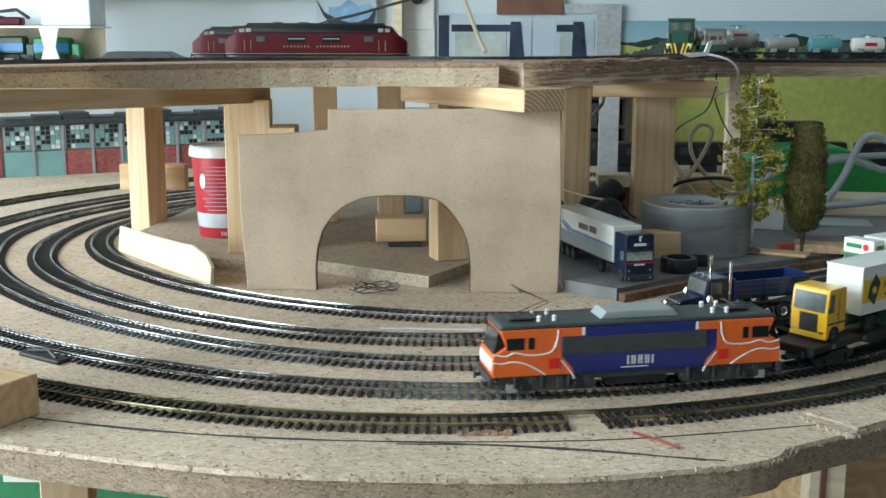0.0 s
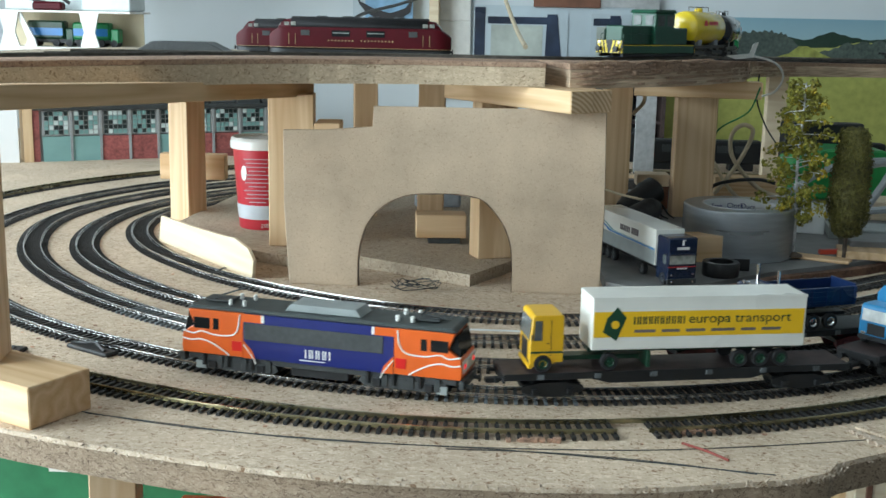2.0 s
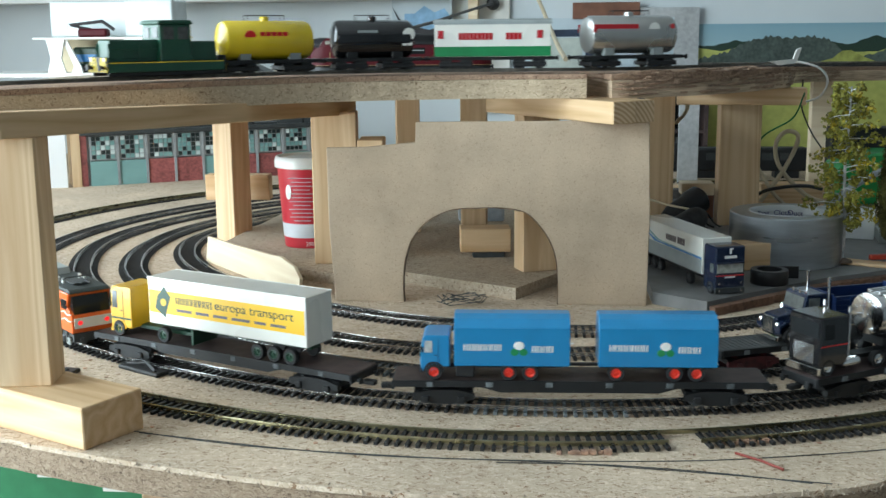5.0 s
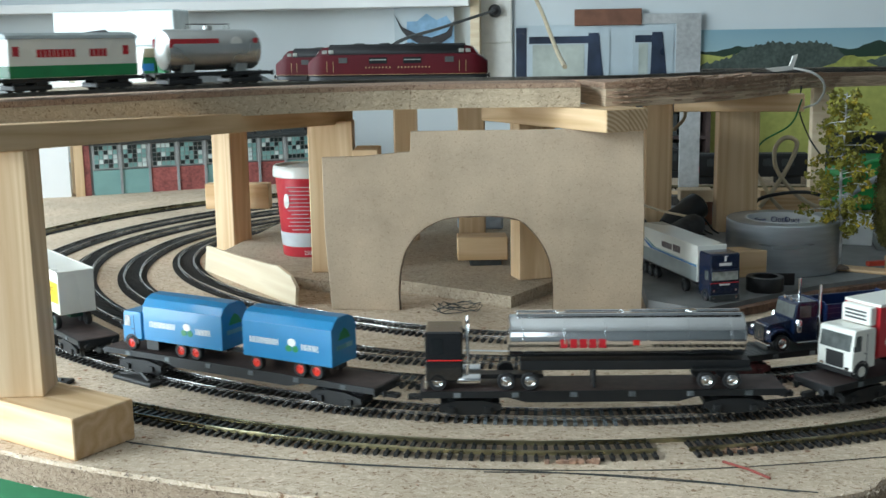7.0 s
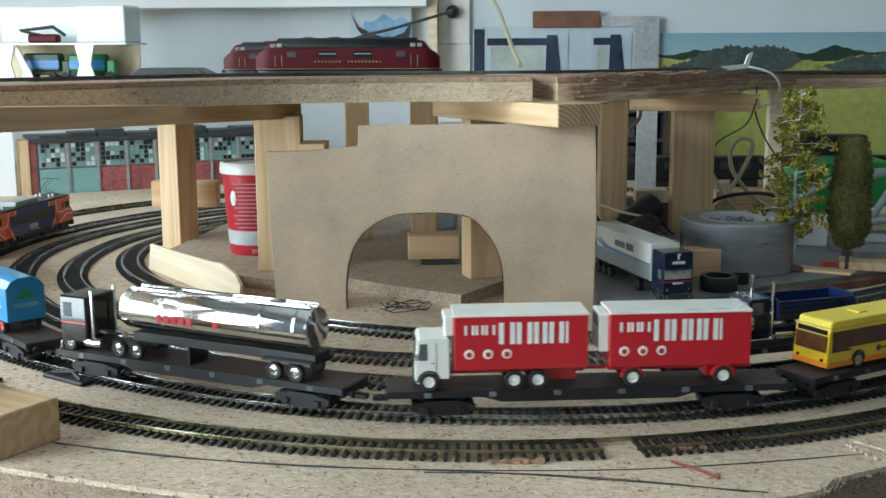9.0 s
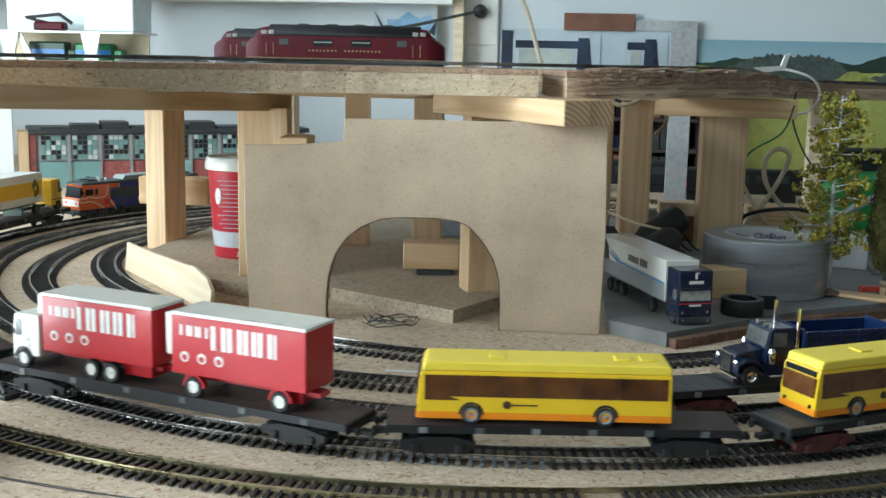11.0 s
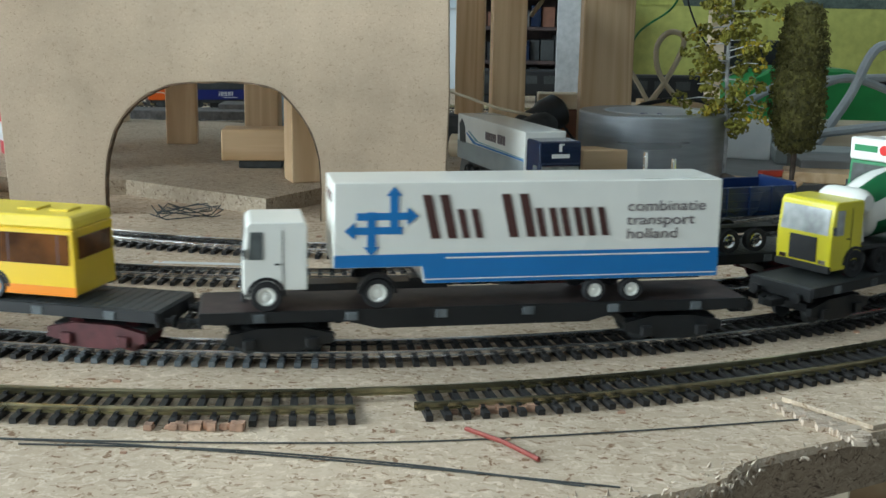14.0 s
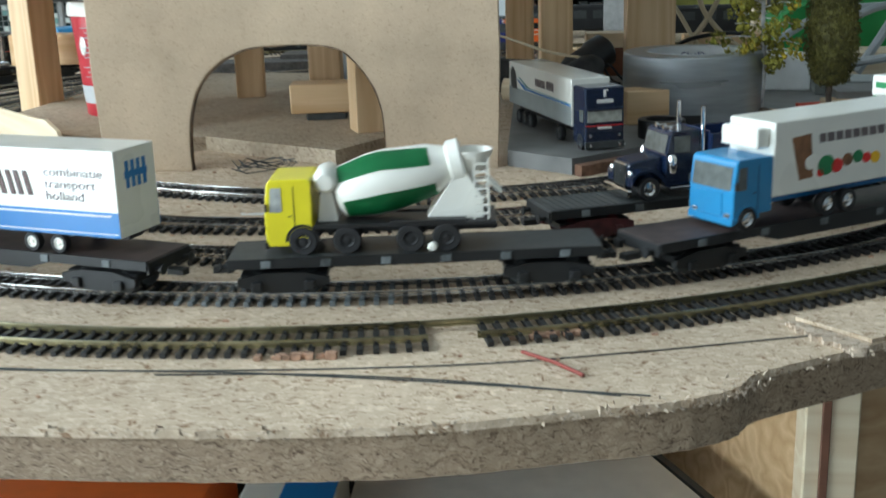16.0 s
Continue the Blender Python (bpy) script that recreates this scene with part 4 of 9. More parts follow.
def electric_locomotive():
    t = thing("electric_locomotive", "orange and dark blue electric locomotive with white stripes", "locomotive")
    h, half, zb, zs, zt = 0.0965, 0.0168, 0.0135, 0.0455, 0.0485

    def end(e):
        pts = [(e * 0.052, zb), (e * h, zb), (e * (h + 0.0008), zb + 0.004), (e * h, zb + 0.0145), (e * (h - 0.0085), zb + 0.0205), (e * (h - 0.0045), zs - 0.001), (e * (h - 0.005), zs), (e * 0.052, zs)]
        o = shape("cab_end", pts, -half, half, "loco_orange", t, bevel=0.0005)
        shape("windscreen", [(e * (h - 0.0008), zb + 0.0154), (e * (h - 0.0083), zb + 0.0209), (e * (h - 0.0046), zs - 0.0022), (e * (h - 0.0036), zs - 0.0022)], -half * 0.85, half * 0.85, "window_dark", o)
        for s in (1, -1):
            bx("cab_window", min(e * (h - 0.0085), e * (h - 0.02)), max(e * (h - 0.0085), e * (h - 0.02)), s * half - 0.0002, s * half + 0.0003, zb + 0.0185, zb + 0.0265, "window_dark", o, 0.0001)
            bx("door_window", min(e * (h - 0.0225), e * (h - 0.0265)), max(e * (h - 0.0225), e * (h - 0.0265)), s * half - 0.0002, s * half + 0.0003, zb + 0.0185, zb + 0.0265, "window_dark", o, 0.0001)
            curve1 = spline([(e * (h - 0.0005), s * half, zb + 0.016), (e * (h - 0.008), s * half, zb + 0.0145), (e * (h - 0.014), s * half, zb + 0.0165), (e * (h - 0.024), s * half, zb + 0.0145), (e * (h - 0.036), s * half, zb + 0.0155), (e * (h - 0.0405), s * half, zb + 0.021), (e * (h - 0.042), s * half, zb + 0.031)], 6)
            part("white_stripe", rod(curve1, 0.00062, 6), "white_plastic", o)
            curve2 = spline([(e * h, s * half, zb + 0.0105), (e * (h - 0.006), s * half, zb + 0.0095), (e * (h - 0.013), s * half, zb + 0.0105), (e * (h - 0.021), s * half, zb + 0.0085), (e * (h - 0.03), s * half, zb + 0.0035), (e * (h - 0.034), s * half, zb + 0.0005)], 6)
            part("white_stripe", rod(curve2, 0.00062, 6), "white_plastic", o)
            lx, lz = e * (h + 0.0004), zb + 0.0085
            part("head_lamp" if e > 0 else "tail_lamp", lathe([(0.0021, 0), (0.0021, 0.0005), (0.0014, 0.0011), (0, 0.0012)], 12, "x", m=pose(lx, s * 0.0105, lz, 0, 0, 0 if e > 0 else 180)), "head_lamp" if e > 0 else "tail_lamp", o)
        bx("nose_plate", min(e * h, e * (h + 0.0010)), max(e * h, e * (h + 0.0010)), -half * 0.9, half * 0.9, zb + 0.004, zb + 0.0125, "white_plastic", o, 0.0002)
        return o

    end(1), end(-1)
    mid = bx("body", -0.0522, 0.0522, -half - 0.00005, half + 0.00005, zb, zs, "loco_blue", t, 0.0002)
    for s in (1, -1):
        y = s * half
        bx("grille_panel", -0.045, 0.0515, y - 0.0003, y + 0.0005, zb + 0.0135, zb + 0.0255, "dark_grey", mid, 0.0001)
        for e in (1, -1):
            shape("orange_wedge", [(e * 0.052, zb), (e * 0.044, zb), (e * 0.0455, zb + 0.005), (e * 0.052, zb + 0.0125)], y - 0.0002, y + 0.00028, "loco_orange", mid)
            part("white_stripe", rod(spline([(e * 0.0435, y, zb), (e * 0.0455, y, zb + 0.004), (e * 0.052, y, zb + 0.0125)], 5), 0.0006, 6), "white_plastic", mid)
            bx("orange_top", min(e * 0.0385, e * 0.0525), max(e * 0.0385, e * 0.0525), y - 0.0002, y + 0.00022, zb + 0.0262, zs, "loco_orange", mid, 0.0)
            bx("white_edge", min(e * 0.0372, e * 0.0392), max(e * 0.0372, e * 0.0392), y - 0.0002, y + 0.00035, zb + 0.0265, zs, "white_plastic", mid, 0.0)
            bx("red_plate", min(e * 0.0535, e * 0.0605), max(e * 0.0535, e * 0.0605), y - 0.0002, y + 0.0003, zb + 0.0045, zb + 0.0115, "signal_red", mid, 0.0)
        glyphs("lettering_block", 0.0085, zb + 0.0045, [0.0038, 0.0038, 0.0038, 0.0038], 0.0062, y - 0.00008 + s * 0.0001, "white_plastic", mid, 0.0008, 0.001)
        bx("lettering_underline", -0.0055 * s - 0.009 + (0.009 if s > 0 else 0.0), -0.0055 * s + 0.009 + (0.009 if s > 0 else 0), y - 0.0001, y + 0.0002, zb + 0.0024, zb + 0.0031, "white_plastic", mid, 0.0)
    shape("roof", [(-h + 0.003, zs), (h - 0.003, zs), (h - 0.006, zt), (-h + 0.006, zt)], -half + 0.0008, half - 0.0008, "loco_roof", t, bevel=0.0008)
    shape("roof_box", [(-0.028, zt), (0.025, zt), (0.021, zt + 0.0052), (-0.024, zt + 0.0052)], -0.0105, 0.0105, "roof_grey", t, bevel=0.0004)
    for x in (-0.062, -0.052, 0.055, 0.065):
        for s in (1, -1):
            part("insulator", lathe([(0.0013, 0), (0.0016, 0.001), (0.0012, 0.002), (0.0016, 0.003), (0.001, 0.0042)], 10, m=Matrix.Translation((x, s * 0.0085, zt))), "white_plastic", t)
    for x, up in ((0.075, True), (-0.07, False)):
        pan = bx("pantograph", x - 0.009, x + 0.009, -0.007, 0.007, zt + 0.0012, zt + 0.0024, "dark_grey", t, 0.0002)
        ht = 0.019 if up else 0.0022
        knee = 0.018 if up else 0.016
        for s in (1, -1):
            part("pantograph_arm", rod([(x + 0.006, s * 0.004, zt + 0.002), (x - knee, s * 0.003, zt + 0.002 + ht * 0.5), (x + 0.003, s * 0.002, zt + 0.0028 + ht)], 0.00045, 6), "dark_grey", pan)
        part("contact_bar", rod([(x + 0.003, -0.011, zt + 0.0022 + ht), (x + 0.003, -0.008, zt + 0.003 + ht), (x + 0.003, 0.008, zt + 0.003 + ht), (x + 0.003, 0.011, zt + 0.0022 + ht)], 0.0006, 6), "dark_grey", pan)
    bx("frame", -h + 0.001, h - 0.001, -half + 0.001, half - 0.001, 0.0136, zb + 0.0012, "dark_grey", t, 0.0002)
    for e in (1, -1):
        bx("buffer_beam", min(e * (h - 0.001), e * (h + 0.002)), max(e * (h - 0.001), e * (h + 0.002)), -half, half, 0.0105, zb + 0.0032, "dark_grey", t, 0.0003)
        for s in (1, -1):
            part("buffer", lathe([(0.0014, 0), (0.0014, 0.003), (0.0028, 0.0032), (0.0028, 0.004), (0, 0.0042)], 12, "x", m=pose(e * (h + 0.002), s * 0.0105, 0.0117, 0, 0, 0 if e > 0 else 180)), "dark_grey", t)
        bg = bx("bogie", e * 0.058 - 0.028, e * 0.058 + 0.028, -0.0105, 0.0105, 0.0075, 0.0115, "wagon_black", t, 0.0005)
        for s in (1, -1):
            shape("bogie_side", [(e * 0.058 - 0.03, 0.0095), (e * 0.058 - 0.026, 0.0065), (e * 0.058 + 0.026, 0.0065), (e * 0.058 + 0.03, 0.0095), (e * 0.058 + 0.028, 0.0132), (e * 0.058 - 0.028, 0.0132)], s * 0.0140 - 0.0014, s * 0.0140 + 0.0014, "dark_grey", bg, bevel=0.0003)
            for d in (-0.0175, 0.0175):
                bx("axle_box", e * 0.058 + d - 0.003, e * 0.058 + d + 0.003, s * 0.0158 - 0.001, s * 0.0158 + 0.001, 0.007, 0.0122, "wagon_black", bg, 0.0005)
                part("wheel", lathe([(0.0072, -0.0014), (0.0066, -0.0008), (0.0064, 0.0012), (0.0055, 0.0014), (0, 0.0008)], 20, "y", m=pose(e * 0.058 + d, s * 0.0078, 0.0111, 0, 0, 0 if s > 0 else 180)), "dark_grey", bg, soft=True)
        bx("step_frame", e * 0.084 - 0.0035, e * 0.084 + 0.0035, half - 0.0022, half - 0.0008, 0.0062, 0.0115, "roof_grey", t, 0.0002)
    bx("battery_box", -0.02, 0.02, -0.013, 0.013, 0.0068, 0.0165, "wagon_black", t, 0.0004)
    bx("underframe", -h + 0.003, h - 0.003, -half + 0.002, half - 0.002, 0.0125, 0.0172, "dark_grey", t, 0.0004)
    for e in (1, -1):
        for d in (-0.0175, 0.0, 0.0175):
            for s in (1, -1):
                part("spring", rod([(e * 0.058 + d + 0.006, s * 0.0155, 0.009), (e * 0.058 + d + 0.006, s * 0.0155, 0.0165)], 0.0016, 8), "wagon_black", t)
                bx("damper", e * 0.058 + d - 0.0075, e * 0.058 + d - 0.0035, s * 0.0152 - 0.001, s * 0.0152 + 0.001, 0.0075, 0.0155, "dark_grey", t, 0.0003)
    return t


def raise_body(t, z0, z1, k):
    """Lifts all above z0 to z1 and shortens it by k."""
    seen = set()
    for ob in t.children_recursive:
        if ob.data.name in seen:
            continue
        seen.add(ob.data.name)
        if min(v.co.z for v in ob.data.vertices) >= z0 - 1e-5:
            for v in ob.data.vertices:
                v.co.z = z1 + (v.co.z - z0) * k


def yellow_lorry():
    t = thing("articulated_lorry", "yellow tractor lorry with a white and yellow box trailer", "lorry", group="lorries on the train")
    x, half = 0.091, 0.0143
    c = cab_over(t, x, "cab_yellow", half, FLOOR_Z + 0.0035, 0.0335, 0.0215, "dark_green", arch_mat="cab_yellow")
    for s in (1, -1):
        bx("green_stripe", x - 0.021, x - 0.0005, s * half - 0.0001, s * half + 0.0002, FLOOR_Z + 0.0125, FLOOR_Z + 0.0138, "dark_green", c, 0.0)
    chassis(t, x - 0.075, x - 0.02, "dark_green")
    axles(t, (x - 0.052,), half, FLOOR_Z, 0.0057, "dark_green")
    tr = bx("trailer_box", x - 0.182, x - 0.0395, -half, half, FLOOR_Z + 0.0135, FLOOR_Z + 0.0475, "cream_white", t, 0.0005)
    for s in (1, -1):
        bx("yellow_band", x - 0.1805, x - 0.0405, s * half - 0.0001, s * half + 0.00025, FLOOR_Z + 0.022, FLOOR_Z + 0.0385, "panel_yellow", tr, 0.0)
        shape("emblem", [(x - 0.0465, FLOOR_Z + 0.0255), (x - 0.0555, FLOOR_Z + 0.0195), (x - 0.0615, FLOOR_Z + 0.0345), (x - 0.0555, FLOOR_Z + 0.0415), (x - 0.049, FLOOR_Z + 0.0345)], s * half - 0.0001, s * half + 0.0004, "dark_green", tr)
        disc("emblem_eye", x - 0.0545, s * half + (0.0003 if s > 0 else -0.0006), FLOOR_Z + 0.0302, 0.0028, "panel_yellow", tr)
        bx("top_rail", x - 0.182, x - 0.0395, s * half - 0.0004, s * half + 0.0003, FLOOR_Z + 0.0462, FLOOR_Z + 0.0478, "cream_white", tr, 0.0)
    glyphs("lettering_block", x - 0.0665, FLOOR_Z + 0.0302, [0.0031] * 9, 0.005, half + 0.0002, "dark_green", tr, 0.0007, 0.0009)
    lettering("lettering", "europa transport", 0.0088, x - 0.1025, half + 0.0003, FLOOR_Z + 0.0305, "dark_green", tr, squeeze=1.13)
    bars("lettering_block", x - 0.067, FLOOR_Z + 0.0248, [0.014, 0.012, 0.013, 0.016, 0.01, 0.013], 0.0019, half + 0.0002, "letter_grey", tr, 0.004)
    chassis(t, x - 0.178, x - 0.04, "dark_green", FLOOR_Z + 0.0098)
    axles(t, (x - 0.139, x - 0.153, x - 0.167), half, FLOOR_Z, 0.0055, "dark_green")
    bx("landing_leg", x - 0.0795, x - 0.077, -half + 0.002, half - 0.002, FLOOR_Z + 0.001, FLOOR_Z + 0.012, "dark_green", t)
    return t


def barrel_section(half, z0, z1):
    return [(-half, z0), (half, z0), (half, z1 - 0.0075), (half * 0.72, z1 - 0.0022), (half * 0.35, z1), (-half * 0.35, z1), (-half * 0.72, z1 - 0.0022), (-half, z1 - 0.0075)]


def blue_beer_lorry():
    t = thing("drawbar_lorry", "bright blue lorry and trailer with ridged roofs and red wheels", "lorry", group="lorries on the train")
    x, half = 0.0965, 0.0143
    cab_over(t, x, "truck_blue", half - 0.001, FLOOR_Z + 0.0055, 0.0235, 0.0185, "rim_red", r=0.0052, glass="glass_bright")
    for x0, x1 in ((x - 0.0215, x - 0.0945), (x - 0.1125, x - 0.1865)):
        b = part("box_body", prism(barrel_section(half, FLOOR_Z + 0.0095, FLOOR_Z + 0.0415), x0 - x1, "x", x1, 0.0003), "truck_blue", t)
        mid = (x0 + x1) / 2
        for s in (1, -1):
            y = s * half
            bx("roof_rib", x1 + 0.0005, x0 - 0.0005, y - 0.0004, y + 0.0003, FLOOR_Z + 0.0332, FLOOR_Z + 0.0341, "truck_blue", b, 0.0)
            bx("lower_lip", x1 + 0.0005, x0 - 0.0005, y - 0.0004, y + 0.0003, FLOOR_Z + 0.0096, FLOOR_Z + 0.0104, "truck_blue", b, 0.0)
            glyphs("lettering_block", mid + 0.0305, FLOOR_Z + 0.0195, [0.0028] * 7, 0.0042, y - 0.00005 + s * 0.0001, "white_plastic", b, 0.0007, 0.0009)
            glyphs("lettering_block", mid - 0.0125, FLOOR_Z + 0.0185, [0.0028] * 4, 0.0042, y - 0.00005 + s * 0.0001, "white_plastic", b, 0.0007, 0.0009)
            for d in (-0.0028, 0.0028):
                disc("emblem_green", mid - 0.0045 + d, y + (0 if s > 0 else -0.0003), FLOOR_Z + 0.0185, 0.0026, "mid_green", b, squash=0.9)
            disc("emblem_white", mid - 0.0045, y + (0.0001 if s > 0 else -0.0004), FLOOR_Z + 0.0228, 0.0034, "white_plastic", b, squash=0.8)
        shape_end = prism([(-0.007, FLOOR_Z + 0.026), (0.007, FLOOR_Z + 0.026), (0.004, FLOOR_Z + 0.031), (0.0, FLOOR_Z + 0.0335), (-0.004, FLOOR_Z + 0.031)], 0.0003, "x", x1 - 0.0003)
        part("rear_emblem", shape_end, "mid_green", b)
        bx("rear_lettering", x1 - 0.0003, x1 + 0.0001, -0.009, 0.009, FLOOR_Z + 0.0195, FLOOR_Z + 0.0225, "tank_teal", b, 0.0)
    chassis(t, x - 0.09, x - 0.015, "black_plastic", FLOOR_Z + 0.0058)
    chassis(t, x - 0.185, x - 0.1135, "black_plastic", FLOOR_Z + 0.0058)
    bx("drawbar", x - 0.1145, x - 0.092, -0.0012, 0.0012, FLOOR_Z + 0.006, FLOOR_Z + 0.008, "black_plastic", t)
    axles(t, (x - 0.056, x - 0.0695, x - 0.1235, x - 0.16, x - 0.1735), half, FLOOR_Z, 0.0052, "rim_red")
    bx("tool_box", x - 0.034, x - 0.0225, -half + 0.001, half - 0.001, FLOOR_Z + 0.002, FLOOR_Z + 0.0095, "black_plastic", t)
    return t


def chrome_tank_lorry():
    t = thing("tank_lorry", "black tractor with a polished chrome tank trailer", "lorry", group="lorries on the train")
    x, half = 0.105, 0.0143
    c = bx("cab", x - 0.0235, x, -half, half, FLOOR_Z + 0.006, FLOOR_Z + 0.0385, "tank_black", t, 0.001)
    bx("windscreen", x - 0.0003, x + 0.0003, -half * 0.85, half * 0.85, FLOOR_Z + 0.025, FLOOR_Z + 0.035, "window_dark", c, 0.0001)
    bx("bumper", x - 0.001, x + 0.0012, -half, half, FLOOR_Z + 0.001, FLOOR_Z + 0.006, "chrome", c, 0.0003)
    bx("grille", x - 0.0002, x + 0.0005, -half * 0.6, half * 0.6, FLOOR_Z + 0.008, FLOOR_Z + 0.02, "chrome", c, 0.0001)
    for s in (1, -1):
        bx("side_window", x - 0.011, x - 0.0035, s * half - 0.0001, s * half + 0.0003, FLOOR_Z + 0.024, FLOOR_Z + 0.034, "window_dark", c, 0.0001)
        bx("red_stripe", x - 0.023, x - 0.001, s * half - 0.0001, s * half + 0.0002, FLOOR_Z + 0.0195, FLOOR_Z + 0.0203, "signal_red", c, 0.0)
        part("exhaust_stack", rod([(x - 0.0265, s * 0.011, FLOOR_Z + 0.01), (x - 0.0265, s * 0.011, FLOOR_Z + 0.043)], 0.0011, 10), "chrome", t)
        part("fuel_tank", lathe([(0, -0.007), (0.0034, -0.007), (0.0036, -0.0064), (0.0036, 0.0064), (0.0034, 0.007), (0, 0.007)], 16, "x", m=Matrix.Translation((x - 0.0275, s * 0.011, FLOOR_Z + 0.0065))), "chrome", t, soft=True)
    chassis(t, x - 0.075, x - 0.01, "black_plastic")
    axles(t, (x - 0.0075, x - 0.051, x - 0.066), half, FLOOR_Z, 0.0057, "chrome")
    tank = part("tank", lathe([(0, 0), (0.006, 0.0006), (0.0138, 0.0018), (0.0143, 0.003), (0.0143, 0.1485), (0.0138, 0.1497), (0.006, 0.1512), (0, 0.1515)], 32, "x", m=Matrix.Translation((x - 0.203, 0, FLOOR_Z + 0.0325)) @ Matrix.Diagonal((1, 1, 0.98, 1))), "chrome", t, soft=True)
    for i in range(6):
        part("tank_band", lathe([(0.0143, -0.0006), (0.0146, -0.0005), (0.0146, 0.0005), (0.0143, 0.0006)], 32, "x", m=Matrix.Translation((x - 0.192 + 0.026 * i, 0, FLOOR_Z + 0.0325)) @ Matrix.Diagonal((1, 1, 0.98, 1))), "chrome", tank)
    for s in (1, -1):
        bx("walkway", x - 0.2, x - 0.058, s * 0.005 - 0.0009, s * 0.005 + 0.0009, FLOOR_Z + 0.046, FLOOR_Z + 0.0478, "chrome", tank, 0.0002)
    for i in range(3):
        part("filler_cap", lathe([(0.0032, 0), (0.0032, 0.0014), (0.0024, 0.002), (0, 0.0021)], 14, m=Matrix.Translation((x - 0.17 + 0.042 * i, 0, FLOOR_Z + 0.0462))), "chrome", tank)
    bars("lettering_block", x - 0.085, FLOOR_Z + 0.0275, [0.0046] * 5, 0.0058, 0.0142, "truck_red", tank, 0.0014)
    bx("red_mark", x - 0.1345, x - 0.1305, 0.0135, 0.0146, FLOOR_Z + 0.029, FLOOR_Z + 0.0325, "signal_red", tank, 0.0002)
    bx("trailer_frame", x - 0.205, x - 0.06, -0.009, 0.009, FLOOR_Z + 0.0115, FLOOR_Z + 0.0175, "wagon_black", t, 0.0003)
    bx("mudguard", x - 0.205, x - 0.168, -half, half, FLOOR_Z + 0.0118, FLOOR_Z + 0.0135, "wagon_black", t, 0.0002)
    axles(t, (x - 0.177, x - 0.193), half, FLOOR_Z, 0.0057, "chrome")
    bx("landing_leg", x - 0.108, x - 0.106, -0.01, 0.01, FLOOR_Z, FLOOR_Z + 0.012, "wagon_black", t)
    return t


def red_drawbar_lorry():
    t = thing("drawbar_lorry", "red box lorry and trailer with white cab and roofs", "lorry", group="lorries on the train")
    x, half = 0.108, 0.0143
    cab_over(t, x, "cream_white", half, FLOOR_Z + 0.0045, 0.0285, 0.021, "cream_white", r=0.0058)
    for x0, x1 in ((x - 0.024, x - 0.1055), (x - 0.119, x - 0.2065)):
        b = bx("box_body", x1, x0, -half, half, FLOOR_Z + 0.0125, FLOOR_Z + 0.0455, "truck_red", t, 0.0003)
        bx("box_roof", x1 - 0.0003, x0 + 0.0003, -half - 0.0003, half + 0.0003, FLOOR_Z + 0.0455, FLOOR_Z + 0.0475, "cream_white", b, 0.0003)
        for s in (1, -1):
            y = s * half + (0.00002 if s > 0 else -0.00018)
            glyphs("lettering_block", x0 - 0.006, FLOOR_Z + 0.0345, [0.0062, 0.0052, 0.0062], 0.006, y, "white_plastic", b, 0.0006, 0.0017)
            glyphs("lettering_block", x0 - 0.027, FLOOR_Z + 0.0285, [0.0098, 0.0096, 0.0082, 0.0092, 0.0038], 0.0135, y, "white_plastic", b, 0.001, 0.003)
            for i in range(3):
                disc("sweet", x0 - 0.009 - 0.0115 * i, y, FLOOR_Z + 0.0225, 0.0031, "cream_white", b)
                disc("sweet_core", x0 - 0.009 - 0.0115 * i, y + s * 0.0001, FLOOR_Z + 0.0222, 0.0018, "truck_red", b)
        bx("sump", x1 + 0.006, x1 + 0.026, -0.008, 0.008, FLOOR_Z + 0.004, FLOOR_Z + 0.0125, "truck_red", b)
        unit = bx("cooling_unit", x0, x0 + 0.0062, -half * 0.82, half * 0.82, FLOOR_Z + 0.0335 - (0.012 if x0 < 0 else 0.0), FLOOR_Z + 0.0455, "cream_white", b, 0.0008)
        for i in range(3):
            bx("vent_slot", x0 + 0.0061, x0 + 0.0064, -half * 0.6, half * 0.6, FLOOR_Z + 0.0365 + 0.0024 * i, FLOOR_Z + 0.0378 + 0.0024 * i, "dark_grey", unit, 0.0)
    bx("drawbar", x - 0.1195, x - 0.105, -0.0014, 0.0014, FLOOR_Z + 0.008, FLOOR_Z + 0.0102, "truck_red", t)
    chassis(t, x - 0.105, x - 0.015, "truck_red", FLOOR_Z + 0.008)
    chassis(t, x - 0.21, x - 0.12, "truck_red", FLOOR_Z + 0.008)
    for x1 in (x - 0.1335, x - 0.19):
        for s in (1, -1):
            part("mudguard", ring_bm(0.0072, 0.0061, 0.0035, m=Matrix.Translation((x1, s * (half - 0.0018) - 0.0017, FLOOR_Z + 0.0058))), "truck_red", t)
    axles(t, (x - 0.0605, x - 0.075, x - 0.1335, x - 0.19), half + 0.0006, FLOOR_Z, 0.0058, "cream_white", 0.0044)
    return t


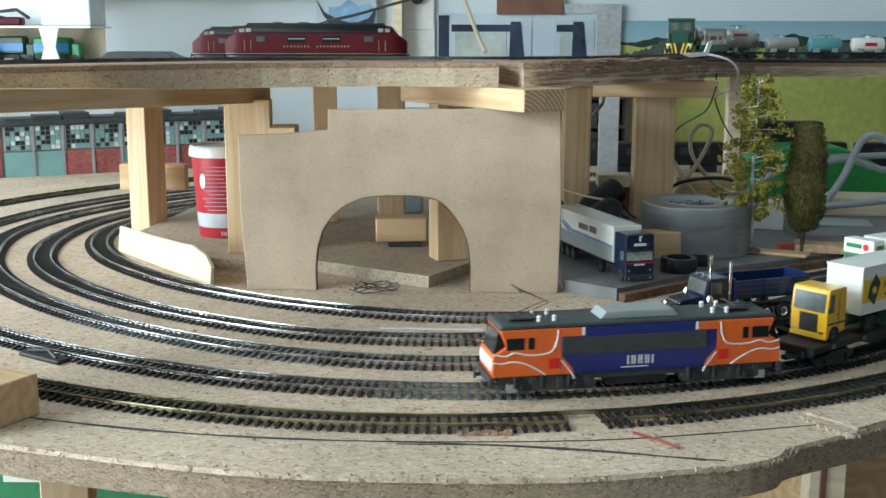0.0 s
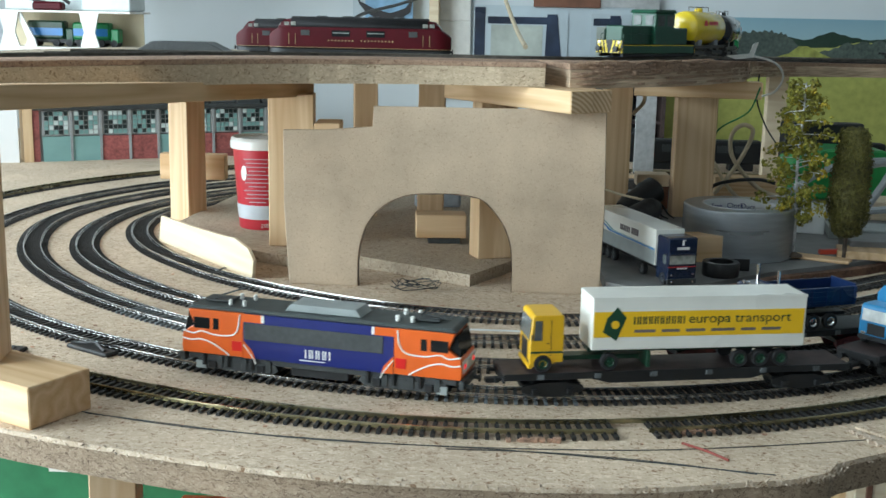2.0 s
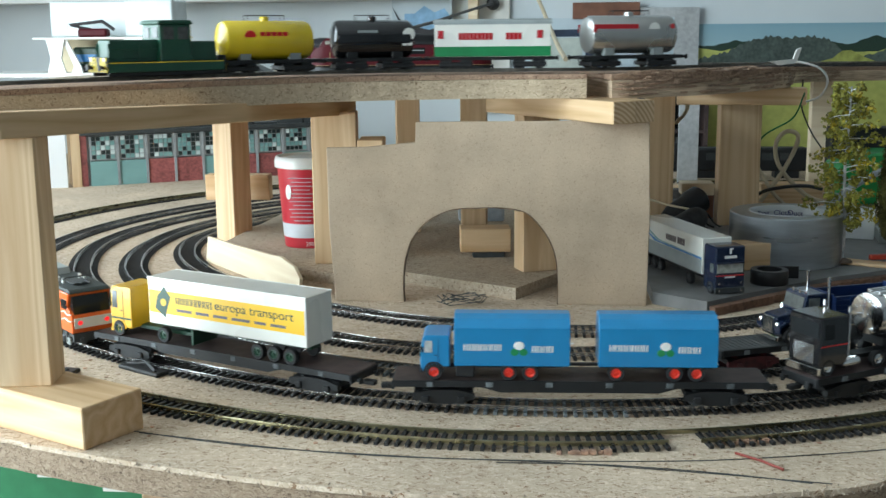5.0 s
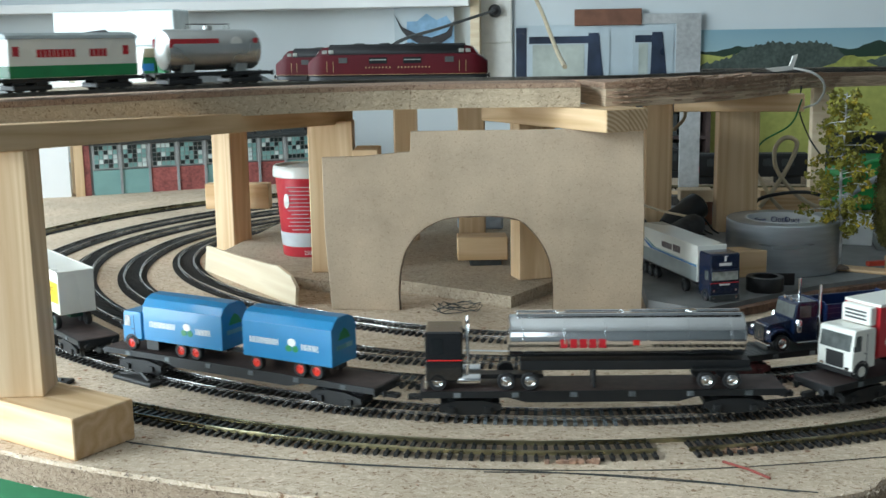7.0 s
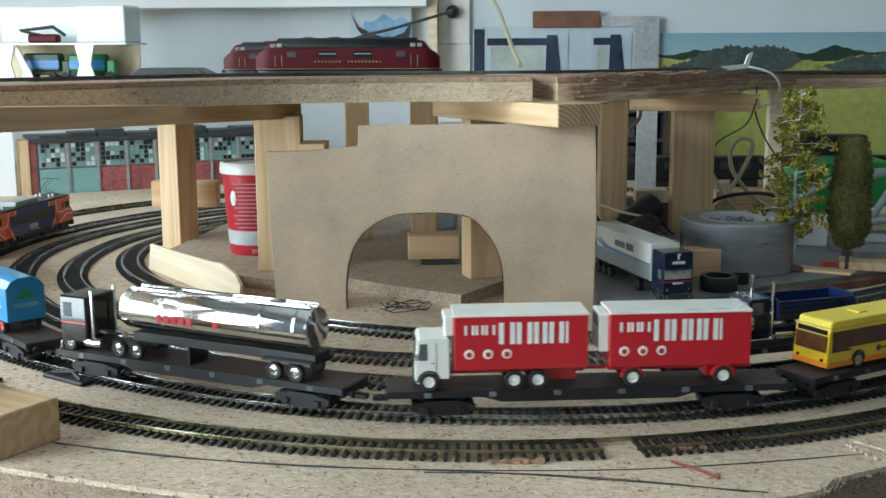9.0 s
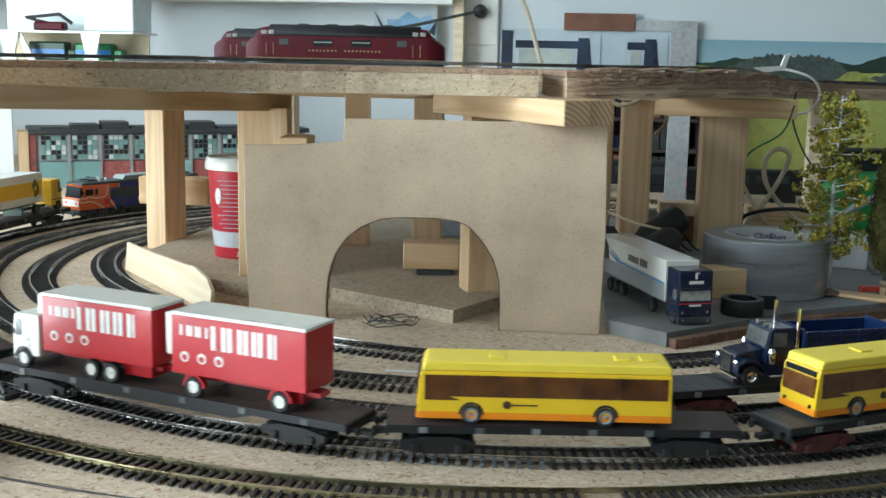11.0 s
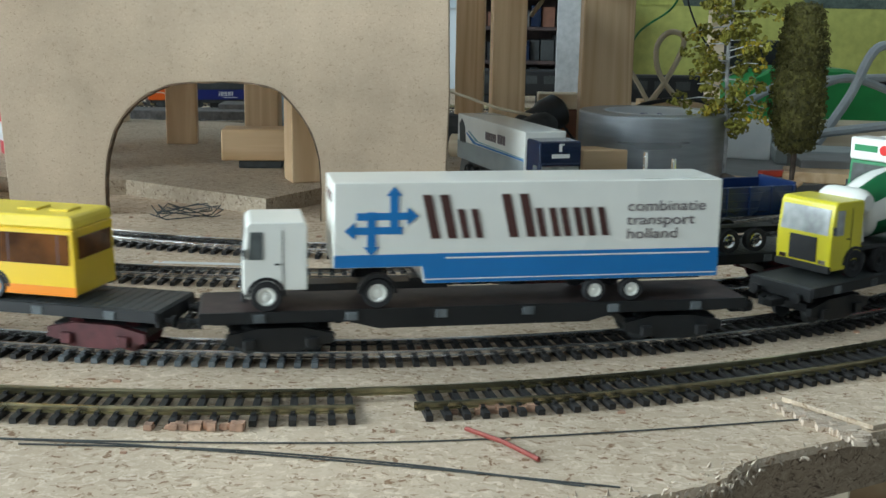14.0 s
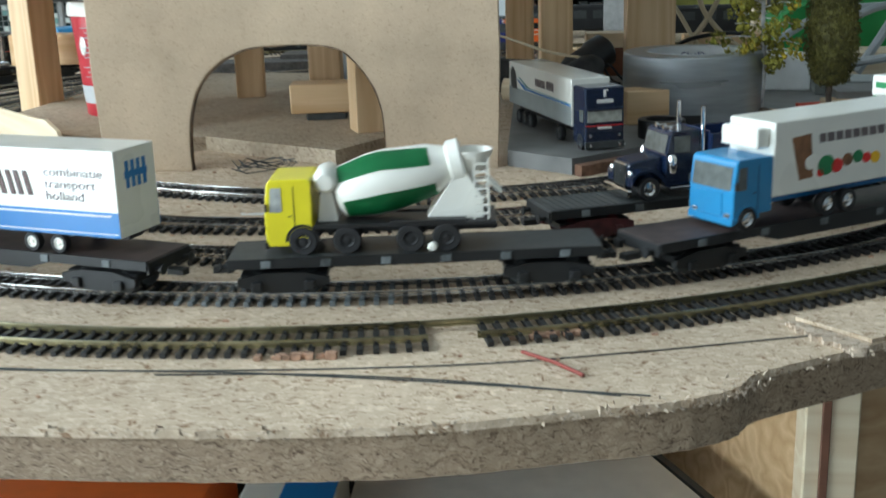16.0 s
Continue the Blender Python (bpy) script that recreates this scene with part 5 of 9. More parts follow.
def city_bus():
    t = thing("city_bus", "yellow model city bus with an orange skirt and brown windows", "bus", group="buses on the train")
    h, half, z0, z1 = 0.0665, 0.0143, FLOOR_Z + 0.0022, FLOOR_Z + 0.033
    body = shape("body", [(h - 0.0004, z0 + 0.001), (h, z0 + 0.003), (h - 0.0002, z0 + 0.011), (h - 0.0016, z1 - 0.007), (h - 0.0026, z1 - 0.005), (-h + 0.0006, z1 - 0.005), (-h, z0 + 0.001)], -half, half, "bus_yellow", t, bevel=0.0004)
    shape("roof", [(h - 0.0026, z1 - 0.005), (h - 0.0034, z1 - 0.0012), (h - 0.005, z1), (-h + 0.002, z1), (-h + 0.0006, z1 - 0.0012), (-h + 0.0006, z1 - 0.005)], -half + 0.0004, half - 0.0004, "bus_roof", t, bevel=0.0007)
    for s in (1, -1):
        y0, y1 = (half - 0.0002, half + 0.0003) if s > 0 else (-half - 0.0003, -half + 0.0002)
        shape("window_band", [(h - 0.004, z1 - 0.0068), (-h + 0.0025, z1 - 0.0068), (-h + 0.0025, z0 + 0.0125), (h - 0.0145, z0 + 0.0125), (h - 0.0215, z0 + 0.0105), (h - 0.0045, z0 + 0.0105)][:4] + [(h - 0.017, z0 + 0.0125), (h - 0.023, z0 + 0.0105), (h - 0.004, z0 + 0.0105)], y0, y1, "amber_glass", body, "brown tinted windows")
        for i in range(6):
            x = h - 0.0235 - 0.0205 * i
            bx("window_pillar", x - 0.0003, x + 0.0003, y0, y1 + s * 0.00012, z0 + 0.0128, z1 - 0.007, "letter_brown", body, 0.0)
        bx("skirt", -h + 0.0002, h - 0.0006, y0 - s * 0.0001, y1 - s * 0.0001, z0 + 0.0006, z0 + 0.0042, "bus_orange", body, 0.0)
        disc("emblem", h - 0.047, y1 if s > 0 else y0 - 0.00022, z0 + 0.0085, 0.0022, "letter_brown", body)
        bars("lettering_block", h - 0.0495, z0 + 0.0081, [0.0135], 0.0008, y1 if s > 0 else y0 - 0.0001, "letter_brown", body)
        for x in (h - 0.0285, -h + 0.0345):
            part("wheel_arch", ring_bm(0.0066, 0.0054, 0.0004, m=Matrix.Translation((x, half - 0.0001 if s > 0 else -half - 0.0003, FLOOR_Z + 0.0052))), "black_plastic", body)
    bx("windscreen", h - 0.0017, h + 0.0001, -half * 0.9, half * 0.9, z0 + 0.0105, z1 - 0.0095, "amber_glass", body, 0.0002)
    bx("destination_sign", h - 0.0022, h - 0.0008, -half * 0.85, half * 0.85, z1 - 0.0088, z1 - 0.0058, "window_dark", body, 0.0001)
    bx("front_skirt", h - 0.0008, h + 0.0004, -half + 0.0002, half - 0.0002, z0 + 0.0008, z0 + 0.0045, "bus_orange", body, 0.0002)
    bx("rear_window", -h - 0.0002, -h + 0.001, -half * 0.8, half * 0.8, z0 + 0.0145, z1 - 0.008, "amber_glass", body, 0.0001)
    for s in (1, -1):
        disc_m = lathe([(0.0011, 0), (0.0011, 0.0006), (0, 0.0007)], 10, "x", m=Matrix.Translation((h, s * half * 0.7, z0 + 0.0055)))
        part("headlight", disc_m, "window_dark", body)
    for x in (h - 0.042, -h + 0.025, -h + 0.012):
        bx("roof_vent", x - 0.004, x + 0.004, -0.005, 0.005, z1 - 0.0002, z1 + 0.0009, "bus_roof", t, 0.0003)
    for x in (h - 0.0285, -h + 0.0345):
        for s in (1, -1):
            wheel(t, x, s * (half - 0.0013), FLOOR_Z + 0.0052, 0.0052, 0.004, "rim_grey", 0.74)
    return t


def white_box_lorry():
    t = thing("articulated_lorry", "white lorry with a white box trailer and blue lower band", "lorry", group="lorries on the train")
    x, half = 0.0905, 0.0143
    cab_over(t, x + 0.003, "cream_white", half, FLOOR_Z + 0.0048, 0.0285, 0.0235, "cream_white", r=0.0058)
    chassis(t, x - 0.075, x - 0.02, "black_plastic")
    for s in (1, -1):
        part("mudguard", ring_bm(0.0074, 0.0061, 0.004, m=Matrix.Translation((x - 0.0465, s * half - (0.0035 if s > 0 else 0.0005), FLOOR_Z + 0.0058))), "black_plastic", t)
    axles(t, (x - 0.0465,), half, FLOOR_Z, 0.0058, "cream_white")
    z = FLOOR_Z
    tr = shape("trailer_box", [(x - 0.03, z + 0.0155), (x - 0.063, z + 0.0155), (x - 0.064, z + 0.009), (x - 0.181, z + 0.009), (x - 0.181, z + 0.0475), (x - 0.03, z + 0.0475)], -half, half, "cream_white", t, bevel=0.0004)
    for s in (1, -1):
        y0, y1 = (half - 0.0001, half + 0.0002) if s > 0 else (-half - 0.0002, -half + 0.0001)
        shape("blue_band", [(x - 0.0302, z + 0.0158), (x - 0.0632, z + 0.0158), (x - 0.0642, z + 0.0092), (x - 0.1808, z + 0.0092), (x - 0.1808, z + 0.0205), (x - 0.0302, z + 0.0205)], y0, y1, "band_blue", tr)
        yy = y1 if s > 0 else y0 - 0.0001
        bars("pinstripe", x - 0.072, z + 0.0185, [0.105], 0.0006, yy, "white_plastic", tr)
        bars("pinstripe", x - 0.064, z + 0.0105, [0.116], 0.0004, yy, "white_plastic", tr)
        for k, (dx, up) in enumerate(((0.0, -1), (0.0085, 1))):
            bx("arrow_stem", x - 0.0455 - dx, x - 0.0425 - dx, yy, yy + 0.00015, z + 0.0235 + (0.0 if up < 0 else 0.006), z + 0.0365 + (0.006 if up > 0 else 0.0), "band_blue", tr, 0.0)
            zz = z + (0.0235 if up < 0 else 0.0425)
            shape("arrow_head", [(x - 0.041 - dx, zz), (x - 0.047 - dx, zz), (x - 0.044 - dx, zz + up * 0.0035)], yy, yy + 0.00015, "band_blue", tr)
        bx("arrow_bar", x - 0.058, x - 0.0385, yy, yy + 0.00014, z + 0.0335, z + 0.0362, "band_blue", tr, 0.0)
        shape("arrow_head", [(x - 0.0575, z + 0.0315), (x - 0.0575, z + 0.0382), (x - 0.0615, z + 0.0349)], yy, yy + 0.00014, "band_blue", tr)
        bx("arrow_bar", x - 0.0555, x - 0.0375, yy, yy + 0.00014, z + 0.0282, z + 0.0309, "band_blue", tr, 0.0)
        shape("arrow_head", [(x - 0.038, z + 0.0262), (x - 0.038, z + 0.0329), (x - 0.034, z + 0.0295)], yy, yy + 0.00014, "band_blue", tr)
        glyphs("lettering_block", x - 0.0665, z + 0.0262, [0.0098], 0.0165, yy, "letter_brown", tr, 0.0, 0.0034, -0.22)
        glyphs("lettering_block", x - 0.0785, z + 0.0262, [0.0078], 0.011, yy, "letter_brown", tr, 0.0, 0.0026, -0.22)
        glyphs("lettering_block", x - 0.0965, z + 0.0262, [0.0102], 0.0165, yy, "letter_brown", tr, 0.0, 0.0034, -0.22)
        glyphs("lettering_block", x - 0.1085, z + 0.0262, [0.0078, 0.0078, 0.0078], 0.011, yy, "letter_brown", tr, 0.0018, 0.0026, -0.22)
    for i, word in enumerate(("combinatie", "transport", "holland")):
        lettering("lettering", word, 0.0058, x - 0.1425, half + 0.0002, z + 0.0355 - 0.0054 * i, "letter_grey", tr, squeeze=1.25)
    b = bmesh.new()
    for k in (-0.006, -0.002, 0.002, 0.006):
        box(x - 0.18115, x - 0.1809, k - 0.0012, k + 0.0012, z + 0.03, z + 0.042, bm=b)
    box(x - 0.18118, x - 0.1809, -0.008, 0.008, z + 0.0345, z + 0.0375, bm=b)
    part("rear_emblem", b, "band_blue", tr)
    bx("name_strip", x - 0.0301, x - 0.0298, -0.008, 0.008, z + 0.0395, z + 0.043, "letter_brown", tr, 0.0)
    chassis(t, x - 0.178, x - 0.06, "black_plastic", z + 0.0062)
    axles(t, (x - 0.131, x - 0.146), half, z, 0.0045, "cream_white", 0.0036)
    return t


def mixer_lorry():
    t = thing("mixer_lorry", "yellow concrete mixer lorry with a white and green drum", "lorry", group="lorries on the train")
    x, half = 0.0475, 0.0143
    z = FLOOR_Z
    cab_over(t, x - 0.0045, "lemon_yellow", half, z + 0.004, 0.0295, 0.0205, "tyre", r=0.0062, arch_mat="black_plastic", glass="glass_bright", axle=0.016)
    bx("chassis", x - 0.1045, x - 0.018, -0.007, 0.007, z + 0.0078, z + 0.0115, "black_plastic", t, 0.0003)
    bx("running_board", x - 0.1045, x - 0.0255, -half, half, z + 0.0113, z + 0.0132, "black_plastic", t, 0.0003)
    axles(t, (x - 0.0395, x - 0.067, x - 0.0825), half + 0.0004, z, 0.0062, "tyre")
    for s in (1, -1):
        bx("mudguard", x - 0.0915, x - 0.0585, s * 0.0105 - 0.004, s * 0.0105 + 0.004, z + 0.0128, z + 0.0142, "black_plastic", t, 0.0004)
    tilt = Matrix.Translation((x - 0.0345, 0, z + 0.0238)) @ Matrix.Rotation(radians(13), 4, "Y")
    prof = [(0.0, 0.0), (0.0088, -0.0005), (0.0115, -0.003), (0.0138, -0.016), (0.014, -0.024), (0.0115, -0.043), (0.0082, -0.052), (0.007, -0.056)]

    def at(r_x):
        for (r0, a), (r1, b) in zip(prof, prof[1:]):
            if b <= r_x <= a:
                return r0 + (r1 - r0) * (a - r_x) / (a - b)
        return 0.0

    drum = part("drum", lathe(prof, 36, "x", m=tilt), "cream_white", t, soft=True)
    for k in range(4):
        for lane, (a0, a1) in enumerate(((-0.42, 0.42),)):
            b = bmesh.new()
            prev = None
            for i in range(19):
                xx = -0.0035 - 0.0405 * i / 18
                bend = 0.55 * (xx + 0.022) / 0.02 if xx < -0.022 else 0.0
                c = 2 * math.pi * k / 4 + math.pi / 4 + 0.18 + bend * 0.35
                ring = [b.verts.new((xx, (at(xx) + 0.00022) * math.cos(c + a0 + (a1 - a0) * j / 6), (at(xx) + 0.00022) * math.sin(c + a0 + (a1 - a0) * j / 6))) for j in range(7)]
                if prev:
                    for j in range(6):
                        b.faces.new((prev[j], prev[j + 1], ring[j + 1], ring[j]))
                prev = ring
            bmesh.ops.solidify(b, geom=list(b.faces), thickness=0.0002)
            bmesh.ops.transform(b, matrix=tilt, verts=b.verts)
            part("green_stripe", b, "mid_green", drum, soft=True)
    part("water_tank", lathe([(0, -0.0125), (0.0035, -0.012), (0.0052, -0.0095), (0.0058, -0.006), (0.0058, 0.006), (0.0052, 0.0095), (0.0035, 0.012), (0, 0.0125)], 20, "y", m=Matrix.Translation((x - 0.0308, 0, z + 0.0312))), "cream_white", t, soft=True)
    shape("front_stand", [(x - 0.0265, z + 0.013), (x - 0.0355, z + 0.013), (x - 0.0335, z + 0.026), (x - 0.0285, z + 0.027)], -0.008, 0.008, "cream_white", t, bevel=0.0003)
    shape("rear_stand", [(x - 0.074, z + 0.013), (x - 0.099, z + 0.013), (x - 0.099, z + 0.022), (x - 0.092, z + 0.033), (x - 0.087, z + 0.033)], -0.009, 0.009, "cream_white", t, bevel=0.0003)
    part("hopper", lathe([(0.0045, 0), (0.0085, 0.008), (0.0095, 0.0105), (0.0088, 0.0105), (0.004, 0.001)], 20, m=Matrix.Translation((x - 0.0945, 0, z + 0.0315))), "cream_white", t, soft=True)
    part("collar", lathe([(0.0078, 0), (0.0105, 0.001), (0.0105, 0.006), (0.0075, 0.0075)], 24, "x", m=tilt @ Matrix.Translation((-0.058, 0, 0))), "cream_white", t, soft=True)
    for s in (1, -1):
        lad = bx("ladder_rail", x - 0.1015, x - 0.1007, s * 0.0115 - 0.0004, s * 0.0115 + 0.0004, z + 0.013, z + 0.04, "cream_white", t, 0.0)
        bx("ladder_rail", x - 0.0955, x - 0.0947, s * 0.0115 - 0.0004, s * 0.0115 + 0.0004, z + 0.013, z + 0.04, "cream_white", lad, 0.0)
        for i in range(7):
            bx("rung", x - 0.101, x - 0.0951, s * 0.0115 - 0.0004, s * 0.0115 + 0.0004, z + 0.0155 + 0.0036 * i, z + 0.0163 + 0.0036 * i, "cream_white", lad, 0.0)
    part("chute", prism([(x - 0.1015, z + 0.03), (x - 0.1075, z + 0.024), (x - 0.107, z + 0.0225), (x - 0.1, z + 0.0285)], 0.008, "y", -0.004), "cream_white", t)
    part("white_cap", lathe([(0, 0), (0.0022, 0.0002), (0.0016, 0.0015), (0, 0.0018)], 10, "y", m=Matrix.Translation((x - 0.0765, half + 0.0005, z + 0.0025))), "cream_white", t)
    return t


def greens_lorry():
    t = thing("box_lorry", "blue cab lorry with a white box showing vegetables", "lorry", group="lorries on the train")
    x, half = 0.1, 0.0143
    z = FLOOR_Z
    cab_over(t, x, "truck_blue", half, z + 0.0045, 0.0285, 0.0235, "chrome", r=0.0056, grille="truck_blue", arch_mat="truck_blue")
    b = bx("box_body", x - 0.135, x - 0.0235, -half, half, z + 0.0135, z + 0.0475, "cream_white", t, 0.0005)
    material("basket_brown", (0.22, 0.1, 0.045), 0.6, vary=0.2, scale=300)
    for s in (1, -1):
        y = half if s > 0 else -half - 0.0002
        shape("basket", [(x - 0.034, z + 0.0395), (x - 0.046, z + 0.0405), (x - 0.0485, z + 0.02), (x - 0.04, z + 0.0195)], y, y + 0.0002, "basket_brown", b)
        for dx, dz, r, mat in ((0.047, 0.027, 0.0042, "cream_white"), (0.057, 0.0245, 0.0056, "mid_green"), (0.064, 0.0235, 0.004, "signal_red"), (0.0535, 0.0215, 0.0024, "signal_red"), (0.071, 0.0255, 0.0036, "basket_brown"), (0.078, 0.0262, 0.0036, "mid_green"), (0.084, 0.025, 0.003, "signal_red"), (0.09, 0.0245, 0.0034, "panel_yellow")):
            disc("vegetable", x - dx, y + 0.0001, z + dz, r, mat, b, squash=0.85)
        bars("lettering_block", x - 0.052, z + 0.0355, [0.004] + [0.0045] * 10, 0.0042, y + 0.0001, "letter_grey", b, 0.0011, -0.0006)
    bx("cooling_unit", x - 0.0235, x - 0.0155, -half * 0.8, half * 0.8, z + 0.036, z + 0.045, "cream_white", t, 0.0008)
    chassis(t, x - 0.133, x - 0.015, "band_blue", z + 0.0085)
    axles(t, (x - 0.06, x - 0.0735), half, z, 0.0056, "chrome")
    return t


# ---- the train and its wagons, in order ----
MOVERS = []
TURN_T = [(0.0, 0.0), (3.5, -42.7), (7.0, -85.4), (11.0, -134.2), (12.5, -152.8), (14.5, -178.0), (15.5, -191.5), (16.0, -199.4)]


def advance(t):
    """Degrees that the train has gone round the ring, gliding through the knots."""
    ks = TURN_T
    i = max(j for j in range(len(ks) - 1) if ks[j][0] <= t)
    t0, u0 = ks[i]
    t1, u1 = ks[i + 1]
    m0 = (u1 - ks[max(i - 1, 0)][1]) / (t1 - ks[max(i - 1, 0)][0])
    nxt = ks[min(i + 2, len(ks) - 1)]
    m1 = (nxt[1] - u0) / (nxt[0] - t0)
    k, d = (t - t0) / (t1 - t0), t1 - t0
    return (2 * k ** 3 - 3 * k ** 2 + 1) * u0 + (k ** 3 - 2 * k ** 2 + k) * d * m0 + (-2 * k ** 3 + 3 * k ** 2) * u1 + (k ** 3 - k ** 2) * d * m1


TRAIN_LINE = LINES["train"]
TRAIN_ZERO = s_of(TRAIN_LINE, 0.0, 0.721)


def line_pose(line, s, inward=0.0, z=0.0):
    """Pose on a track, x along the direction of travel, shifted a little to its right."""
    p, d = line.at(s), line.way(s, 0.02)
    return pose(p.x + d.y * inward, p.y - d.x * inward, z, 0, 0, math.degrees(math.atan2(d.y, d.x)))


def ride(ob, angle0, inward=0.004):
    """Lets a thing ride along the train's track; angles on the ring count as way."""
    rows = []
    for i in range(65):
        go = -radians(angle0 + advance(0.25 * i) + 90) * 0.549
        rows.append((0.25 * i, line_pose(TRAIN_LINE, TRAIN_ZERO + go, inward)))
    MOVERS.append((ob, rows))
    ob.matrix_world = rows[0][1]
    return ob


loco = electric_locomotive()
raise_body(loco, 0.0135, 0.0168, 0.94)
ride(loco, -74.6, 0.003)
WAGON = "long black bogie flat wagon with a brown floor"
for label, length, bogies, mid, extra in (
        (WAGON, 0.232, 0.084, -50.5, {}), (WAGON, 0.236, 0.086, -23.9, {}), (WAGON, 0.23, 0.084, 2.7, {}), (WAGON, 0.248, 0.09, 29.6, {}),
        ("black planked bogie flat wagon carrying a bus", 0.184, 0.066, 53.4, dict(belly=False)),
        ("black planked flat wagon with dark red bogies", 0.184, 0.066, 74.7, dict(belly=False, bogie="bogie_red", floor="dark_grey", planks=True)),
        (WAGON, 0.212, 0.077, 96.3, {}), ("plain black bogie flat wagon under a mixer lorry", 0.162, 0.058, 118.7, dict(belly=False, floor="dark_grey")),
        (WAGON, 0.225, 0.082, 140.6, {})):
    ride(flat_wagon(label, length, bogies, **extra), mid, 0.005 if length > 0.2 else 0.003)
ride(yellow_lorry(), -51.4)
ride(blue_beer_lorry(), -24.3)
ride(chrome_tank_lorry(), 2.0)
ride(red_drawbar_lorry(), 29.7)
bus = city_bus()
bus2 = copy_thing(bus, pose(0, 0, 0))
ride(bus, 52.3), ride(bus2, 74.0)
ride(white_box_lorry(), 96.6)
ride(mixer_lorry(), 116.5)
ride(greens_lorry(), 143.0)

# ---- standing wagons and lorries ----
SECOND = LINES["second"]


def second_pose(x, y, inward=0.002):
    return line_pose(SECOND, s_of(SECOND, x, y), inward)


parked = flat_wagon("parked black flat wagon with dark red bogies", 0.184, 0.066, belly=False, bogie="bogie_red", floor="dark_grey", planks=True)
parked.matrix_world = second_pose(0.229, 0.835)
parked2 = flat_wagon("parked long flat wagon under a green lorry", 0.2, 0.072)
parked2.matrix_world = second_pose(0.395, 0.985)


def bonnet_tipper():
    t = thing("tipper_lorry", "dark blue bonneted tipper lorry with chrome trim", "lorry")
    x, half, z = 0.0515, 0.0143, FLOOR_Z
    hood = shape("bonnet", [(x - 0.001, z + 0.006), (x, z + 0.0085), (x - 0.0005, z + 0.0175), (x - 0.002, z + 0.019), (x - 0.019, z + 0.0215), (x - 0.019, z + 0.006)], -0.0082, 0.0082, "navy", t, bevel=0.0006)
    bx("radiator_grille", x - 0.0008, x + 0.0007, -0.0066, 0.0066, z + 0.0065, z + 0.0182, "chrome", hood, 0.0004)
    for i in range(7):
        bx("grille_bar", x + 0.0006, x + 0.001, -0.0056 + 0.0018 * i, -0.0051 + 0.0018 * i, z + 0.0072, z + 0.0175, "dark_grey", hood, 0.0)
    bx("bumper", x + 0.0002, x + 0.0028, -half, half, z + 0.002, z + 0.0062, "chrome", t, 0.0006)
    for s in (1, -1):
        part("mudguard", prism([(x + 0.0002, z + 0.0075), (x - 0.001, z + 0.0115), (x - 0.005, z + 0.0145), (x - 0.011, z + 0.0145), (x - 0.0155, z + 0.011), (x - 0.019, z + 0.0062), (x - 0.0215, z + 0.006), (x - 0.0172, z + 0.0123), (x - 0.012, z + 0.0158), (x - 0.0045, z + 0.0158), (x + 0.0002, z + 0.0128)], 0.0062, "y", 0.0081 if s > 0 else -0.0143), "navy", hood)
        part("headlight", lathe([(0.0021, 0), (0.0021, 0.0012), (0.0014, 0.0018), (0, 0.002)], 14, "x", m=Matrix.Translation((x - 0.0008, s * 0.0102, z + 0.0135))), "chrome", hood, soft=True)
        part("exhaust_pipe", rod([(x - 0.0395, s * 0.0125, z + 0.006), (x - 0.0395, s * 0.0125, z + 0.0455)], 0.0012, 10), "chrome", t)
        part("air_cleaner", lathe([(0.0018, 0), (0.0024, 0.0008), (0.0024, 0.0075), (0.0014, 0.0092), (0, 0.0095)], 14, m=Matrix.Translation((x - 0.0212, s * 0.0152, z + 0.0135))), "chrome", t, soft=True)
        part("fuel_tank", lathe([(0, -0.0075), (0.0032, -0.0072), (0.0035, -0.0062), (0.0035, 0.0062), (0.0032, 0.0072), (0, 0.0075)], 16, "x", m=Matrix.Translation((x - 0.0495, s * 0.0112, z + 0.0068))), "chrome", t, soft=True)
        bx("running_board", x - 0.04, x - 0.021, s * 0.0115 - 0.0028, s * 0.0115 + 0.0028, z + 0.0042, z + 0.0058, "chrome", t, 0.0003)
    cab = shape("cab", [(x - 0.019, z + 0.006), (x - 0.019, z + 0.0215), (x - 0.0215, z + 0.0328), (x - 0.023, z + 0.034), (x - 0.0375, z + 0.034), (x - 0.0382, z + 0.033), (x - 0.0382, z + 0.006)], -0.0125, 0.0125, "navy", t, bevel=0.0006)
    shape("windscreen", [(x - 0.0187, z + 0.0228), (x - 0.0208, z + 0.0318), (x - 0.0212, z + 0.0318), (x - 0.0191, z + 0.0228)], -0.0112, 0.0112, "glass_grey", cab)
    for s in (1, -1):
        bx("side_window", x - 0.0325, x - 0.0235, s * 0.0125 - 0.0002, s * 0.0125 + 0.0003, z + 0.0228, z + 0.0312, "glass_grey", cab, 0.0001)
        part("horn", lathe([(0.0004, 0), (0.0005, 0.004), (0.0012, 0.0058), (0, 0.0058)], 10, "x", m=Matrix.Translation((x - 0.0275, s * 0.004, z + 0.0349))), "chrome", cab)
        part("roof_lamp", lathe([(0.0009, 0), (0.0009, 0.0012), (0, 0.0018)], 10, m=Matrix.Translation((x - 0.024, s * 0.0075, z + 0.034))), "chrome", cab)
    bed = bx("tipper_body", x - 0.106, x - 0.0425, -half, half, z + 0.0175, z + 0.0195, "bed_blue", t, 0.0003)
